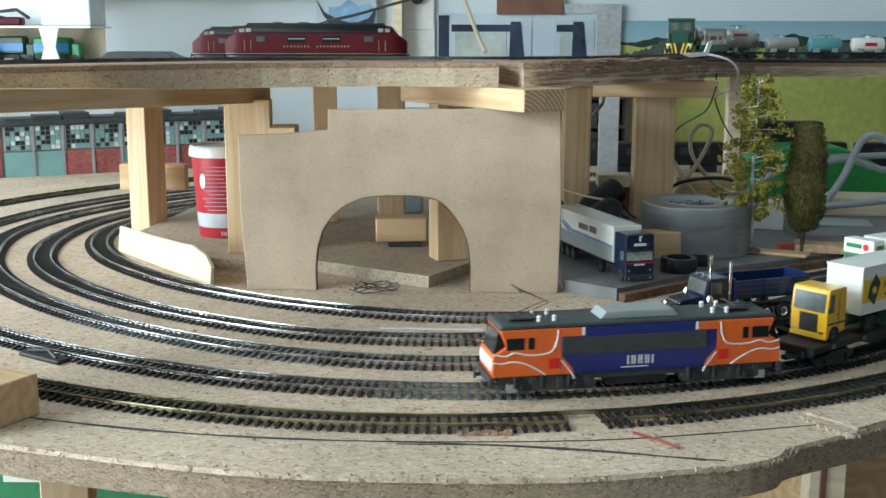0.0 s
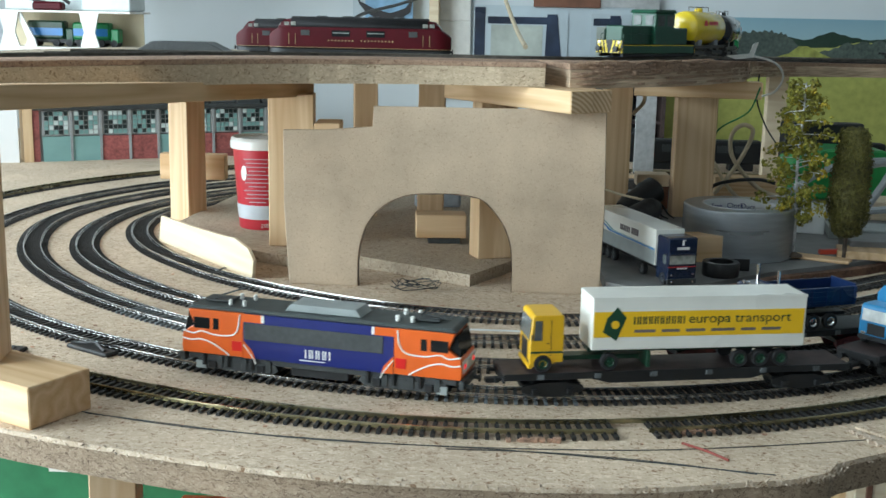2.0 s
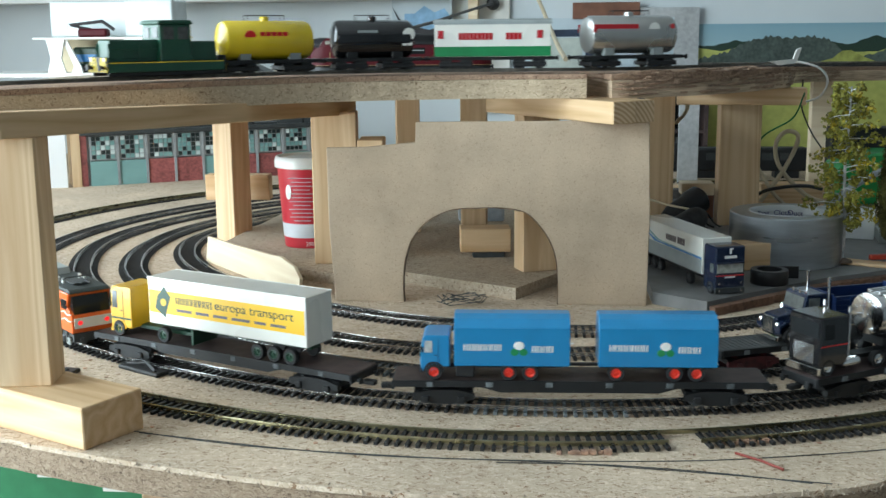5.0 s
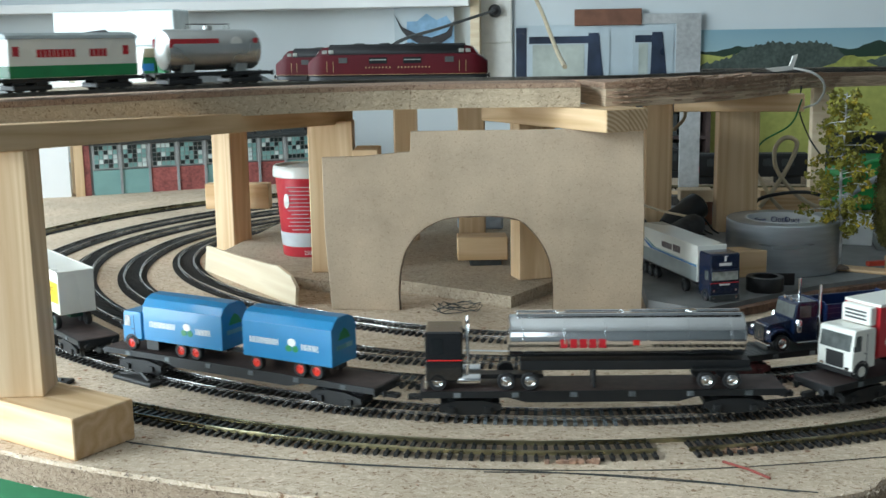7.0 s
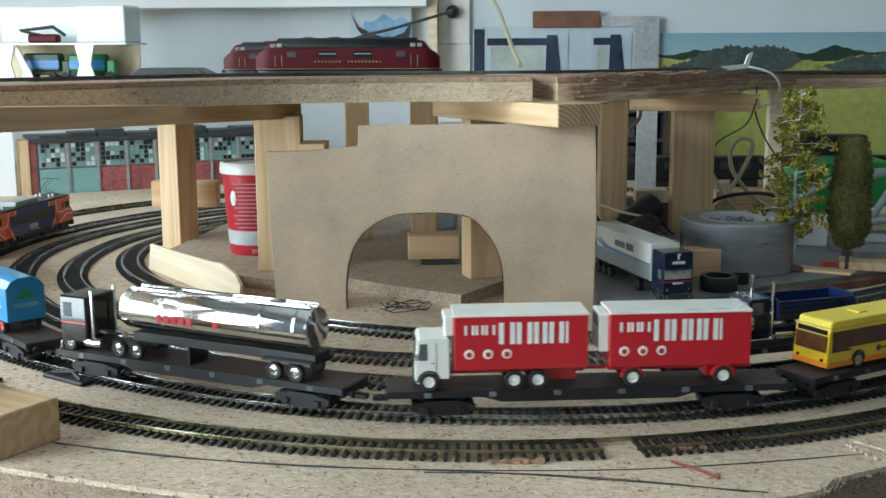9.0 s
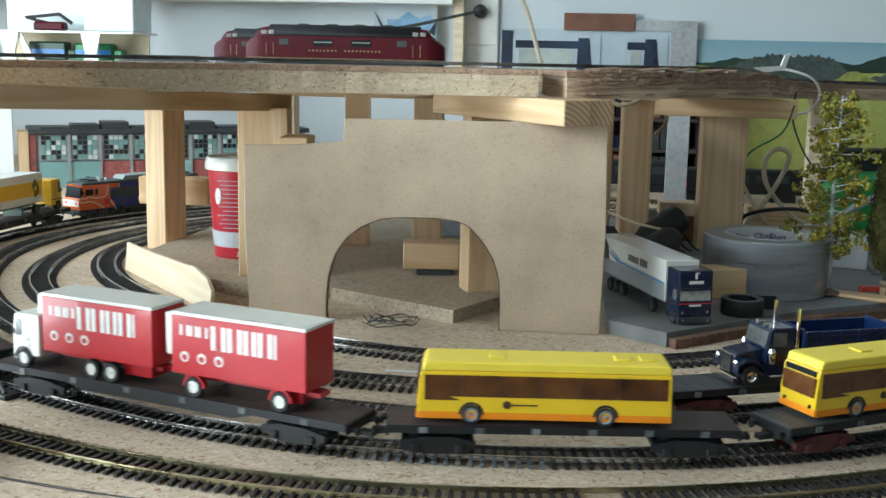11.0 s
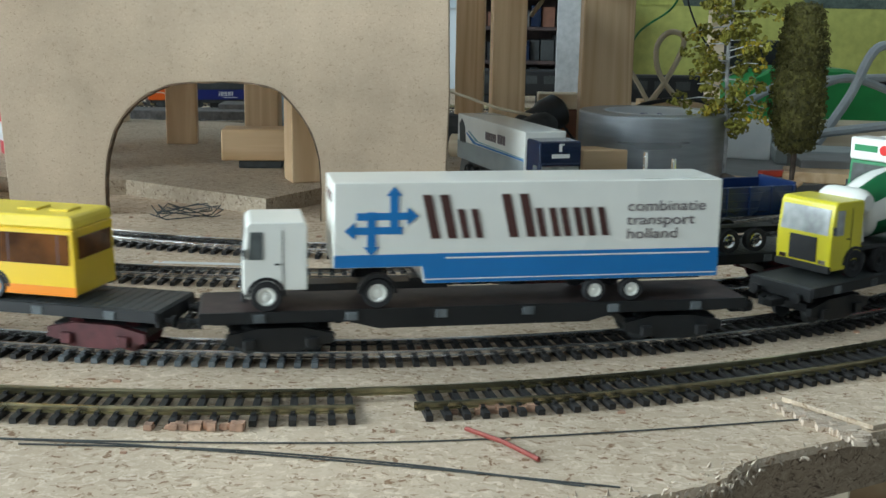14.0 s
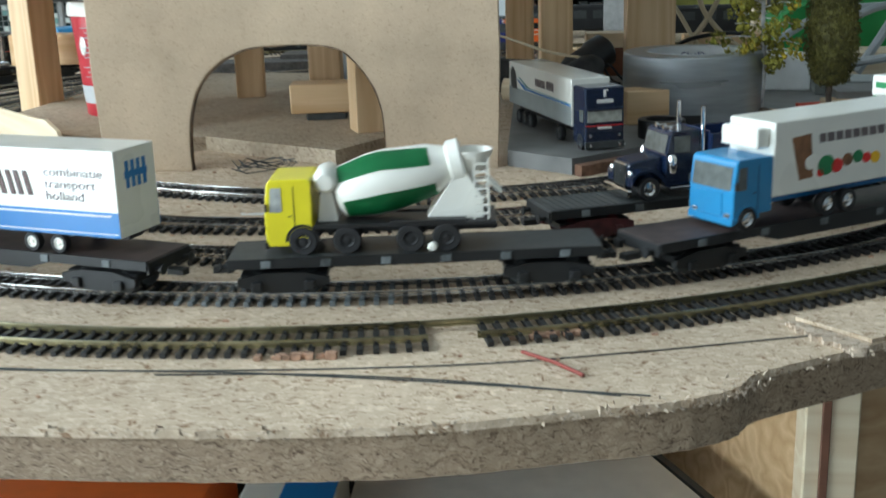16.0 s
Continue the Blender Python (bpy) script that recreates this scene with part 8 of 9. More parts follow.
wood(0.339, 0.619, 0.15, [0.185, 0.192, 0.2, 0.214, 0.226, 0.228, 0.226, 0.228, 0.229, 0.224, 0.2])
part("hill_print", prism([(0.55, 0.15), (0.56, 0.174), (0.6, 0.186), (0.618, 0.2), (0.635, 0.201), (0.66, 0.188), (0.69, 0.176), (0.72, 0.15)], 0.0011, "y", -0.0027), "print_hill", mural)
wood(0.66, 1.2, 0.15, [0.19, 0.21, 0.212, 0.2, 0.185, 0.2, 0.206, 0.19, 0.18])
part("hill_print", prism([(0.4, 0.15), (0.41, 0.174), (0.45, 0.178), (0.49, 0.175), (0.5, 0.15)], 0.0011, "y", -0.0027), "print_hill", mural)
material("photo_dark", (0.03, 0.045, 0.08), 0.3, vary=0.3, scale=30)
material("photo_sky", (0.5, 0.58, 0.62), 0.3, vary=0.1, scale=10)
material("photo_paper", (0.5, 0.55, 0.5), 0.35, vary=0.15, scale=30)
material("chip_strip", (0.45, 0.46, 0.46), 0.7, vary=0.12, scale=120)
material("brown_board", (0.2, 0.085, 0.05), 0.6, vary=0.15, scale=60)
photo = thing("wall_picture", "wide framed pictures of dark wagons under a grey sky", "picture", pose(0, 2.33, 0))
part("backing", box(-0.028, 0.338, -0.004, 0.004, 0.14, 0.268), "photo_sky", photo)
for x0, x1 in ((-0.005, 0.16), (0.205, 0.285)):
    pic = part("print", box(x0, x1, -0.0062, -0.004, 0.15, 0.255), "photo_sky", photo)
    part("dark_shape", box(x0 + 0.005, x1 - 0.02, -0.0075, -0.0062, 0.232, 0.246), "photo_dark", pic)
    part("dark_shape", prism([(x1 - 0.045, 0.15), (x1 - 0.01, 0.15), (x1 - 0.022, 0.252), (x1 - 0.042, 0.252)], 0.0013, "y", -0.0077), "photo_dark", pic)
    part("pale_shape", box(x0 + 0.012, x1 - 0.05, -0.0073, -0.0062, 0.155, 0.23), "photo_paper", pic)
part("dark_edge", box(-0.026, -0.005, -0.007, -0.004, 0.15, 0.264), "photo_dark", photo)
part("frame_strip", box(0.29, 0.338, -0.009, -0.002, 0.13, 0.285), "chip_strip", photo, "grey painted wood strip")
part("frame_strip", box(0.2, 0.338, -0.0085, -0.0022, 0.268, 0.287), "chip_strip", photo)
part("brown_strip", box(0.09, 0.222, -0.012, -0.004, 0.266, 0.298, 0.001), "brown_board", photo, "brown board strip")
shelf = thing("wall_shelf", "white wall shelf with a timber end", "shelf", pose(0, 2.3, 0))
part("shelf_board", box(-1.3, -0.115, -0.05, 0.035, 0.307, 0.325, 0.001), "ceiling_paint", shelf)
part("end_post", box(-0.115, -0.096, -0.02, 0.035, 0.15, 0.6, 0.001), "pine_pale", shelf, "pale timber post")
part("hook_block", box(-0.72, -0.694, -0.05, -0.02, 0.288, 0.307, 0.001), "pine_x", shelf)
sock = thing("wall_socket", "white double wall socket with a black plug", "socket", pose(-0.068, 2.336, 0.28))
part("plate", box(-0.034, 0.034, -0.008, 0.002, -0.045, 0.055, 0.003, seg=2), "white_plastic", sock)
part("plug", lathe([(0.012, 0), (0.013, -0.004), (0.013, -0.016), (0.008, -0.024), (0, -0.026)], 18, "y", m=Matrix.Translation((0, -0.008, 0.018))), "black_plastic", sock, soft=True)
part("trunking", box(-0.03, 0.034, -0.006, 0.003, -0.2, -0.045, 0.001), "white_plastic", sock)
cable = tagged(part("black_cable", rod(spline([(-0.068, 2.30, 0.298), (-0.1, 2.2, 0.285), (-0.15, 2.0, 0.262), (-0.19, 1.75, 0.24), (-0.2, 1.6, 0.206)], 8), 0.0028, 8), "black_plastic"), "thick black power cable from the wall plug", "cable")
material("cream_cable", (0.55, 0.45, 0.3), 0.5, vary=0.1)
tagged(part("cream_cable", rod(spline([(-0.02, 2.32, 0.5), (0.0, 2.25, 0.36), (0.03, 2.05, 0.28), (0.05, 1.8, 0.225), (0.06, 1.6, 0.2035)], 8), 0.0035, 8), "cream_cable"), "cream cable hanging from the wall", "cable")
material("bird_dark", (0.02, 0.018, 0.02), 0.6)
material("cloud_blue", (0.25, 0.45, 0.65), 0.6, vary=0.2, scale=40)
stick_card = thing("wall_card", "card with a dark spread-winged bird over blue cloud", "card", pose(-0.194, 2.31, 0.220))
part("card", box(-0.075, 0.045, 0.0, 0.002, -0.02, 0.09), "photo_sky", stick_card)
part("cloud", prism([(-0.05, 0.0), (0.045, 0.0), (0.045, 0.05), (0.03, 0.07), (0.01, 0.062), (-0.01, 0.075), (-0.03, 0.06), (-0.05, 0.06)], 0.0012, "y", -0.0014), "cloud_blue", stick_card)
part("bird", prism([(-0.075, 0.075), (-0.06, 0.05), (-0.03, 0.035), (0.0, 0.028), (0.03, 0.038), (0.045, 0.06), (0.04, 0.03), (0.01, 0.01), (-0.02, 0.012), (-0.05, 0.03), (-0.062, 0.045)], 0.0012, "y", -0.0028), "bird_dark", stick_card)

# ---- white display shelf with small models, left of the deck ----
disp = thing("display_shelf", "white shelf with a milky clear display box", "shelf", pose(0.0, 1.9, 0.0))
part("shelf_plate", box(-1.2, -0.555, -0.04, 0.1, 0.174, 0.181, 0.001), "white_plastic", disp)
part("shelf_plate", box(-0.816, -0.576, -0.03, 0.08, 0.236, 0.2395, 0.0006), "white_plastic", disp)
material("cream_panel", (0.62, 0.53, 0.36), 0.6, vary=0.08, scale=30)
part("back_panel", box(-0.812, -0.58, 0.05, 0.054, 0.181, 0.236), "cream_panel", disp, "cream back panel")
for x in (-0.778, -0.645):
    part("upright", prism([(x - 0.016, 0.181), (x + 0.016, 0.181), (x + 0.009, 0.205), (x + 0.016, 0.236), (x - 0.016, 0.236), (x - 0.009, 0.205)], 0.004, "y", -0.03), "white_plastic", disp)
part("brace", prism([(-0.768, 0.236), (-0.76, 0.236), (-0.738, 0.192), (-0.735, 0.181), (-0.755, 0.181), (-0.75, 0.192)], 0.004, "y", -0.025), "white_plastic", disp)
material("clear_sheet", (0.62, 0.68, 0.68), 0.2, vary=0.08, scale=30)
part("clear_box", box(-0.81, -0.668, 0.03, 0.07, 0.2396, 0.3, 0.003, seg=2), "clear_sheet", disp, "milky clear plastic box")
part("clear_box", box(-0.664, -0.582, -0.01, 0.07, 0.2396, 0.3, 0.003, seg=2), "clear_sheet", disp, "milky clear plastic box")
part("label_patch", box(-0.806, -0.78, 0.029, 0.0302, 0.247, 0.262), "white_plastic", disp)
for x, colour, high in ((-0.724, "dark_green", 0.028), (-0.648, "mid_green", 0.026)):
    v = thing("model_lorry", "small green and blue model lorry on the shelf", "lorry", pose(x, 1.91, 0.181), group="models on the display shelf")
    part("body", box(-0.036, 0.026, -0.012, 0.012, 0.012, 0.014 + high, 0.003), colour, v)
    part("stripe", box(-0.034, 0.024, -0.0125, -0.0118, 0.018, 0.03), "band_blue", v)
    part("chassis", box(-0.035, 0.04, -0.008, 0.008, 0.006, 0.012), "wagon_black", v)
    part("cab", box(0.028, 0.042, -0.011, 0.011, 0.007, 0.03, 0.002), colour, v)
    for xx in (-0.024, 0.012, 0.034):
        part("wheel", lathe([(0.006, -0.012), (0.006, 0.012)], 14, "y", m=Matrix.Translation((xx, 0, 0.006))), "tyre", v)
bike = thing("model_crane", "small dark red model machine on the upper shelf", "model", pose(-0.715, 1.895, 0.2396))
part("body", box(-0.03, 0.02, -0.01, 0.01, 0.0, 0.014, 0.003), "maroon", bike)
part("arm", rod([(-0.01, 0, 0.012), (-0.045, 0, 0.02), (0.01, 0, 0.026), (0.03, 0, 0.012)], 0.003, 8), "bird_dark", bike)
ramp = tagged(part("platform_roof", prism([(-0.055, 0.0), (0.055, 0.0), (0.03, 0.012), (-0.035, 0.012)], 0.04, "y", 0, 0.001), "dark_grey"), "dark grey model platform roof on the deck", "roof piece")
ramp.matrix_world = pose(-0.342, 1.33, LOW_TOP)

# ---- station building at the back left ----
material("tile_teal", (0.22, 0.4, 0.38), 0.4, vary=0.08, scale=30)
material("brick_print", (0.36, 0.1, 0.09), 0.7, vary=0.25, scale=200)
material("frame_grey", (0.3, 0.31, 0.31), 0.5, vary=0.1)
for nm, c in (("pane_dark", (0.02, 0.03, 0.03)), ("pane_light", (0.6, 0.68, 0.66)), ("pane_green", (0.2, 0.36, 0.34))):
    material(nm, c, 0.25, vary=0.1)
station = thing("station_building", "model building with mosaic windows and brick panels", "building", pose(-0.707, 1.80, 0.0, 0, 0, 28) @ Matrix.Diagonal((1.02, 1, 0.9, 1)))
LONG = 0.41
part("wall", box(0, LONG, 0.004, 0.1, 0.0, 0.092), "frame_grey", station)
part("roof", box(-0.01, LONG + 0.01, -0.008, 0.11, 0.092, 0.1, 0.001), "dark_grey", station)
part("end_pillar", box(-0.0245, -0.0105, -0.002, 0.06, 0.0, 0.096), "pine_up", station)
part("brick_strip", box(-0.0103, -0.0002, 0.0, 0.06, 0.0, 0.092), "brick_print", station)
rn = random.Random(3)
panes = [mesh_of("pane", box(-0.0030, 0.0030, -0.0006, 0.0006, -0.0036, 0.0036), c) for c in ("pane_dark", "pane_light", "pane_green")]
for bay in range(9):
    x0 = 0.004 + bay * 0.0455
    w = part("window", box(x0, x0 + 0.0415, -0.001, 0.004, 0.047, 0.09), "frame_grey", station)
    for i in range(5):
        for j in range(5):
            o = new("pane", panes[rn.choice((0, 0, 0, 1, 2, 2))])
            o.parent = w
            o.matrix_local = Matrix.Translation((x0 + 0.0062 + 0.0073 * i, -0.0014, 0.0525 + 0.0083 * j))
    part("panel", box(x0, x0 + 0.0415, -0.0005, 0.004, 0.0, 0.0445), "tile_teal" if bay in (0, 1, 4, 7) else "brick_print", station)
    part("mullion", box(x0 + 0.0415, x0 + 0.0455, -0.003, 0.004, 0.0, 0.092), "frame_grey", station)
for i in range(9):
    part("roof_block", box(0.008 + 0.044 * i, 0.048 + 0.044 * i, 0.0, 0.05, 0.1, 0.1 + 0.004 * (1 + i % 3)), "dark_grey", station)
white_screen = tagged(part("white_screen", box(-0.13, -0.001, 0, 0.004, 0, 0.13), "ceiling_paint"), "bright white screen standing behind the tracks", "screen")
white_screen.matrix_world = pose(-0.735, 1.785, 0, 0, 0, 15)

# ---- dark rolling stock and clutter behind the posts ----
for x, y, long in ((0.37, 1.93, 0.19), (0.57, 1.94, 0.2), (0.78, 1.93, 0.19), (0.2, 2.02, 0.15)):
    v = thing("dark_carriage", "row of dark carriages standing at the back", "carriage", pose(x, y, 0.0), group="dark carriages")
    part("body", box(-long / 2, long / 2, -0.016, 0.016, 0.012, 0.05, 0.003), "wagon_black", v)
    part("red_lamp", box(-long / 2 + 0.002, -long / 2 + 0.012, -0.0175, -0.0155, 0.02, 0.03, 0.0005), "truck_red", v)
    for i in range(5):
        part("window", box(-long / 2 + 0.025 + 0.03 * i, -long / 2 + 0.045 + 0.03 * i, -0.0165, -0.0155, 0.03, 0.042), "dark_grey", v)
    for xx in (-long * 0.33, long * 0.33):
        part("bogie", box(xx - 0.02, xx + 0.02, -0.013, 0.013, 0.0, 0.012, 0.001), "wagon_black", v)
cupboard = thing("dark_cupboard", "dark open cupboard full of boxed stock against the wall", "cupboard", pose(0.0, 2.2, 0.0))
part("back_panel", box(0.12, 0.336, 0.1, 0.108, 0.0, 0.165), "wagon_floor", cupboard)
for z in (0.0, 0.05, 0.105, 0.159):
    part("shelf", box(0.12, 0.336, 0.0, 0.0995, z, z + 0.006, 0.0006), "wagon_floor", cupboard)
for x in (0.112, 0.336):
    part("side_panel", box(x, x + 0.0078, -0.002, 0.108, 0.0, 0.167), "wagon_floor", cupboard)
rn = random.Random(52)
x = 0.124
while x < 0.31:
    w = rn.uniform(0.014, 0.034)
    for z in (0.006, 0.056, 0.111):
        part("carton", box(x, x + w - 0.002, rn.uniform(0.01, 0.03), 0.095, z, z + rn.uniform(0.02, 0.042), 0.0006), rn.choice(("wagon_black", "dark_grey", "bed_grey", "brown_board", "navy", "dark_grey")), cupboard)
    x += w
sg = tagged(part("white_strip", box(-0.016, 0.016, 0, 0.006, 0, 0.17, 0.0005), "chip_strip"), "upright pale grey board strip at the back", "board strip")
sg.matrix_world = pose(0.262, 1.85, 0.0)
stick("plank", "dusty timber plank lying behind the ring", "plank", 0.17, 0.6, 1.72, 1.75, 0.0, 0.012, "pine_x", 2)
stick("plank", "thin dusty plank lying behind the ring", "plank", 0.2, 0.55, 1.62, 1.64, 0.0, 0.02, "bed_grey", -3)
stick("wood_block", "pine block beside the wide post", "wood block", 0.2, 0.24, 1.43, 1.46, 0.04, 0.055, "pine_pale", 0)
stick("wood_block", "brown timber block under the pale one", "wood block", 0.205, 0.24, 1.432, 1.458, 0.011, 0.04, "brown_board", 0)
stick("wood_block", "brown timber block behind the tree", "wood block", 0.31, 0.4, 1.5, 1.53, 0.011, 0.045, "pine_x", 0)
for k, (x, y, w, lab) in enumerate(((-0.2, 1.62, 0.2, "stack of dark track pieces at the back"), (-0.05, 1.66, 0.24, "stack of dark boards at the back"))):
    stick("timber_offcut", lab, "boards", x - w / 2, x + w / 2, y, y + 0.05, 0.0, 0.014 + 0.006 * k, "bed_grey", 4)

motor = thing("hand_drill", "dark crumpled motor housing with loose leads behind the lorry", "motor", pose(0.196, 1.37, 0.011, 0, 0, 35))
part("housing", lathe([(0.0, -0.03), (0.011, -0.028), (0.015, -0.016), (0.0145, 0.006), (0.017, 0.012), (0.0165, 0.026), (0.012, 0.03), (0.0, 0.031)], 20, "x", m=pose(0.0, 0, 0.021, 0, -24, 0)), "black_plastic", motor, soft=True)
part("foot", box(-0.018, 0.012, -0.012, 0.012, 0.0, 0.012, 0.002), "dark_grey", motor)
for k in range(4):
    part("lead", rod(spline([(-0.015 + 0.008 * k, -0.012, 0.012), (-0.018 + 0.01 * k, -0.022, 0.02), (-0.012 + 0.012 * k, -0.026, 0.006), (0.0 + 0.01 * k, -0.03, 0.0012)], 6), 0.0011, 6), "black_plastic", motor)
# cables, green case
material("case_green", (0.02, 0.3, 0.07), 0.4, vary=0.08, coat=0.2)
case = thing("green_case", "bright green plastic case among cables", "case", pose(0.52, 1.55, SLAB))
part("case_body", prism([(-0.1, 0), (0.1, 0), (0.1, 0.03), (0.02, 0.068), (-0.06, 0.068), (-0.1, 0.05)], 0.08, "y", 0, 0.003), "case_green", case)
part("dark_top", box(-0.09, 0.02, 0.09, 0.12, 0.0, 0.095, 0.002), "wagon_black", case)
material("cable_grey", (0.33, 0.36, 0.37), 0.5, vary=0.08)
CABLES = [
    ("thick grey cable arching over the case", "cable_grey", 0.0042, [(0.44, 1.42, 0.013), (0.45, 1.43, 0.05), (0.5, 1.44, 0.075), (0.56, 1.46, 0.06), (0.62, 1.48, 0.05)]),
    ("thick grey cable looping upwards", "cable_grey", 0.0045, [(0.46, 1.38, 0.016), (0.49, 1.39, 0.06), (0.515, 1.4, 0.105), (0.545, 1.4, 0.1), (0.57, 1.4, 0.06)]),
    ("grey cable lying behind the trees", "cable_grey", 0.0042, [(0.36, 1.42, 0.015), (0.4, 1.42, 0.05), (0.45, 1.45, 0.07), (0.5, 1.5, 0.07), (0.6, 1.5, 0.075)]),
    ("grey cable running low to the side", "cable_grey", 0.0042, [(0.38, 1.36, 0.0155), (0.45, 1.34, 0.03), (0.52, 1.3, 0.045), (0.62, 1.28, 0.06)]),
    ("pale looped cable hanging beside the post", "cream_cable", 0.0028, [(0.3, 1.45, 0.03), (0.33, 1.46, 0.07), (0.345, 1.46, 0.108), (0.33, 1.46, 0.116), (0.318, 1.46, 0.1), (0.325, 1.46, 0.07), (0.36, 1.45, 0.035), (0.4, 1.42, 0.03)]),
    ("pale cable running along the slab", "cream_cable", 0.0025, [(0.28, 1.5, 0.1), (0.3, 1.48, 0.07), (0.32, 1.45, 0.035), (0.35, 1.43, 0.015), (0.4, 1.4, 0.0138)]),
    ("thin black cable beside the post", "black_plastic", 0.0022, [(0.29, 1.45, 0.015), (0.295, 1.44, 0.04), (0.32, 1.43, 0.05), (0.35, 1.43, 0.052), (0.37, 1.43, 0.048)]),
    ("thin green wire hanging from the deck", "mid_green", 0.001, [(0.32, 1.33, 0.17), (0.315, 1.36, 0.14), (0.29, 1.4, 0.115), (0.28, 1.42, 0.08), (0.275, 1.43, 0.03), (0.28, 1.44, 0.0125)]),
    ("white wire looped over the deck edge", "white_plastic", 0.0013, [(0.283, 1.29, 0.2042), (0.3, 1.288, 0.206), (0.325, 1.29, 0.199), (0.337, 1.30, 0.185), (0.334, 1.315, 0.168), (0.325, 1.34, 0.16)]),
    ("thin dark wire hanging behind the tree", "black_plastic", 0.001, [(0.345, 1.45, 0.18), (0.342, 1.44, 0.15), (0.35, 1.42, 0.12), (0.36, 1.4, 0.1)]),
    ("pale wire behind the arch panel", "cream_cable", 0.0013, [(0.1, 1.42, 0.06), (0.13, 1.36, 0.055), (0.16, 1.3, 0.05), (0.2, 1.27, 0.045)]),
    ("wire hung between the far posts", "cream_cable", 0.0022, [(0.12, 1.4, 0.175), (0.15, 1.36, 0.165), (0.185, 1.37, 0.178), (0.2, 1.4, 0.15), (0.19, 1.42, 0.13)]),
    ("black lead hanging under the deck", "black_plastic", 0.003, [(-0.62, 1.35, 0.15), (-0.5, 1.3, 0.17), (-0.42, 1.25, 0.18)])]
for lab, mat, r, pts in CABLES:
    tagged(part("cable", rod(spline(pts, 7), r, 8), mat, soft=True), lab, "cable", "loose cables")
rn = random.Random(12)
blue_b = bmesh.new()
material("wire_blue", (0.02, 0.2, 0.4), 0.4)
for i in range(9):
    a0 = rn.uniform(0, 6.28)
    rod([(0.372 + 0.012 * math.cos(a0 + 0.8 * k) * rn.uniform(0.6, 1.2), 1.36 + 0.012 * math.sin(a0 + 0.8 * k), 0.02 + 0.018 * rn.random()) for k in range(7)], 0.0011, 5, blue_b)
tagged(part("wire_bundle", blue_b, "wire_blue"), "small tangle of blue wire", "wire")
tag_tip = tagged(part("paper_tag", prism([(0, 0), (0.03, 0.002), (0.034, 0.012), (0.04, 0.014), (0.034, -0.002), (0.012, -0.004)], 0.002, "y", 0), "white_plastic"), "white torn paper tag at the deck edge", "tag")
tag_tip.matrix_world = pose(0.262, 1.24, DTOP + 0.0045, 0, 0, 25)
for i, (x, y, rz, w) in enumerate(((0.10, 1.05, 10, 0.03), (0.135, 1.062, 24, 0.045), (0.165, 1.08, 34, 0.035), (0.2, 1.113, 42, 0.03), (0.12, 1.055, 18, 0.022), (0.225, 1.15, 55, 0.02))):
    f = tagged(part("bark_flake", prism([(0, 0), (w * 0.4, -0.003), (w, 0.001), (w * 0.8, 0.006), (w * 0.2, 0.005)], 0.0016, "z", 0), "fibre_edge"), "torn flake of brown underlay on the deck edge", "flake", "underlay flakes")
    f.matrix_world = pose(x, y, DTOP - 0.0004, 4, -3, rz)

# ---- scraps on the board ----
material("crumb", (0.5, 0.3, 0.2), 0.8, vary=0.3, scale=300)
material("red_rubber", (0.28, 0.05, 0.035), 0.6, vary=0.15)
rs = tagged(part("red_stick", rod([(0.136, 0.653, 0.0012), (0.148, 0.641, 0.0016), (0.158, 0.629, 0.0012)], 0.0008, 6), "red_rubber"), "thin red rubber strip on the board", "strip")
for x, y, w, lab in ((0.05, 0.649, 0.03, "crumbly strip of fibre beside the track"), (0.148, 0.672, 0.034, "crumbly strip of fibre beside the rail gap")):
    b = bmesh.new()
    rn = random.Random(int(x * 1000))
    for i in range(22):
        u = rn.uniform(-0.5, 0.5) * w
        box(u - 0.0012, u + 0.0014, rn.uniform(-0.0022, -0.0004), rn.uniform(0.0004, 0.0022), 0, rn.uniform(0.001, 0.0028), bm=b)
    o = tagged(part("fibre_crumbs", b, "crumb"), lab, "crumbs")
    o.matrix_world = pose(x, y, 0.0002, 0, 0, 8 if x > 0.1 else 2)
for i, pts in enumerate(([(-0.24, 0.675), (-0.15, 0.65), (-0.05, 0.638), (0.03, 0.634), (0.11, 0.624), (0.18, 0.612)], [(-0.22, 0.668), (-0.1, 0.642), (0.0, 0.636), (0.1, 0.64), (0.17, 0.652), (0.25, 0.672)], [(0.0, 0.632), (0.06, 0.632), (0.12, 0.624), (0.17, 0.612)])):
    tagged(part("thin_wire", rod(spline([(x, y, 0.0005) for x, y in pts], 8), 0.0003, 5), "dark_grey"), "thin dark wire lying along the board", "wire", "thin wires")
rn = random.Random(77)
b = bmesh.new()
for i in range(420):
    x, y = rn.uniform(-0.6, 0.5), rn.uniform(0.6, 1.05)
    k = rn.uniform(0.0003, 0.0011)
    if math.hypot(x - CX, y - CY) < 0.66:
        box(x - k, x + k * rn.uniform(0.5, 2), y - k * 0.7, y + k, 0, k * 0.8, bm=b)
tagged(part("chip_crumbs", b, "crumb"), "scattered chips and dust on the board", "crumbs", kind="stuff")
scrap = thing("track_clip", "dark uncoupling clip between the tracks", "track part", pose(-0.262, 0.795, 0.0, 0, 0, -32))
part("base", box(-0.022, 0.022, -0.006, 0.006, 0, 0.003, 0.001), "sleeper_brown", scrap)
part("lever", rod([(-0.018, 0, 0.003), (0.0, 0.004, 0.005), (0.016, -0.002, 0.003)], 0.0014, 6), "sleeper_brown", scrap)
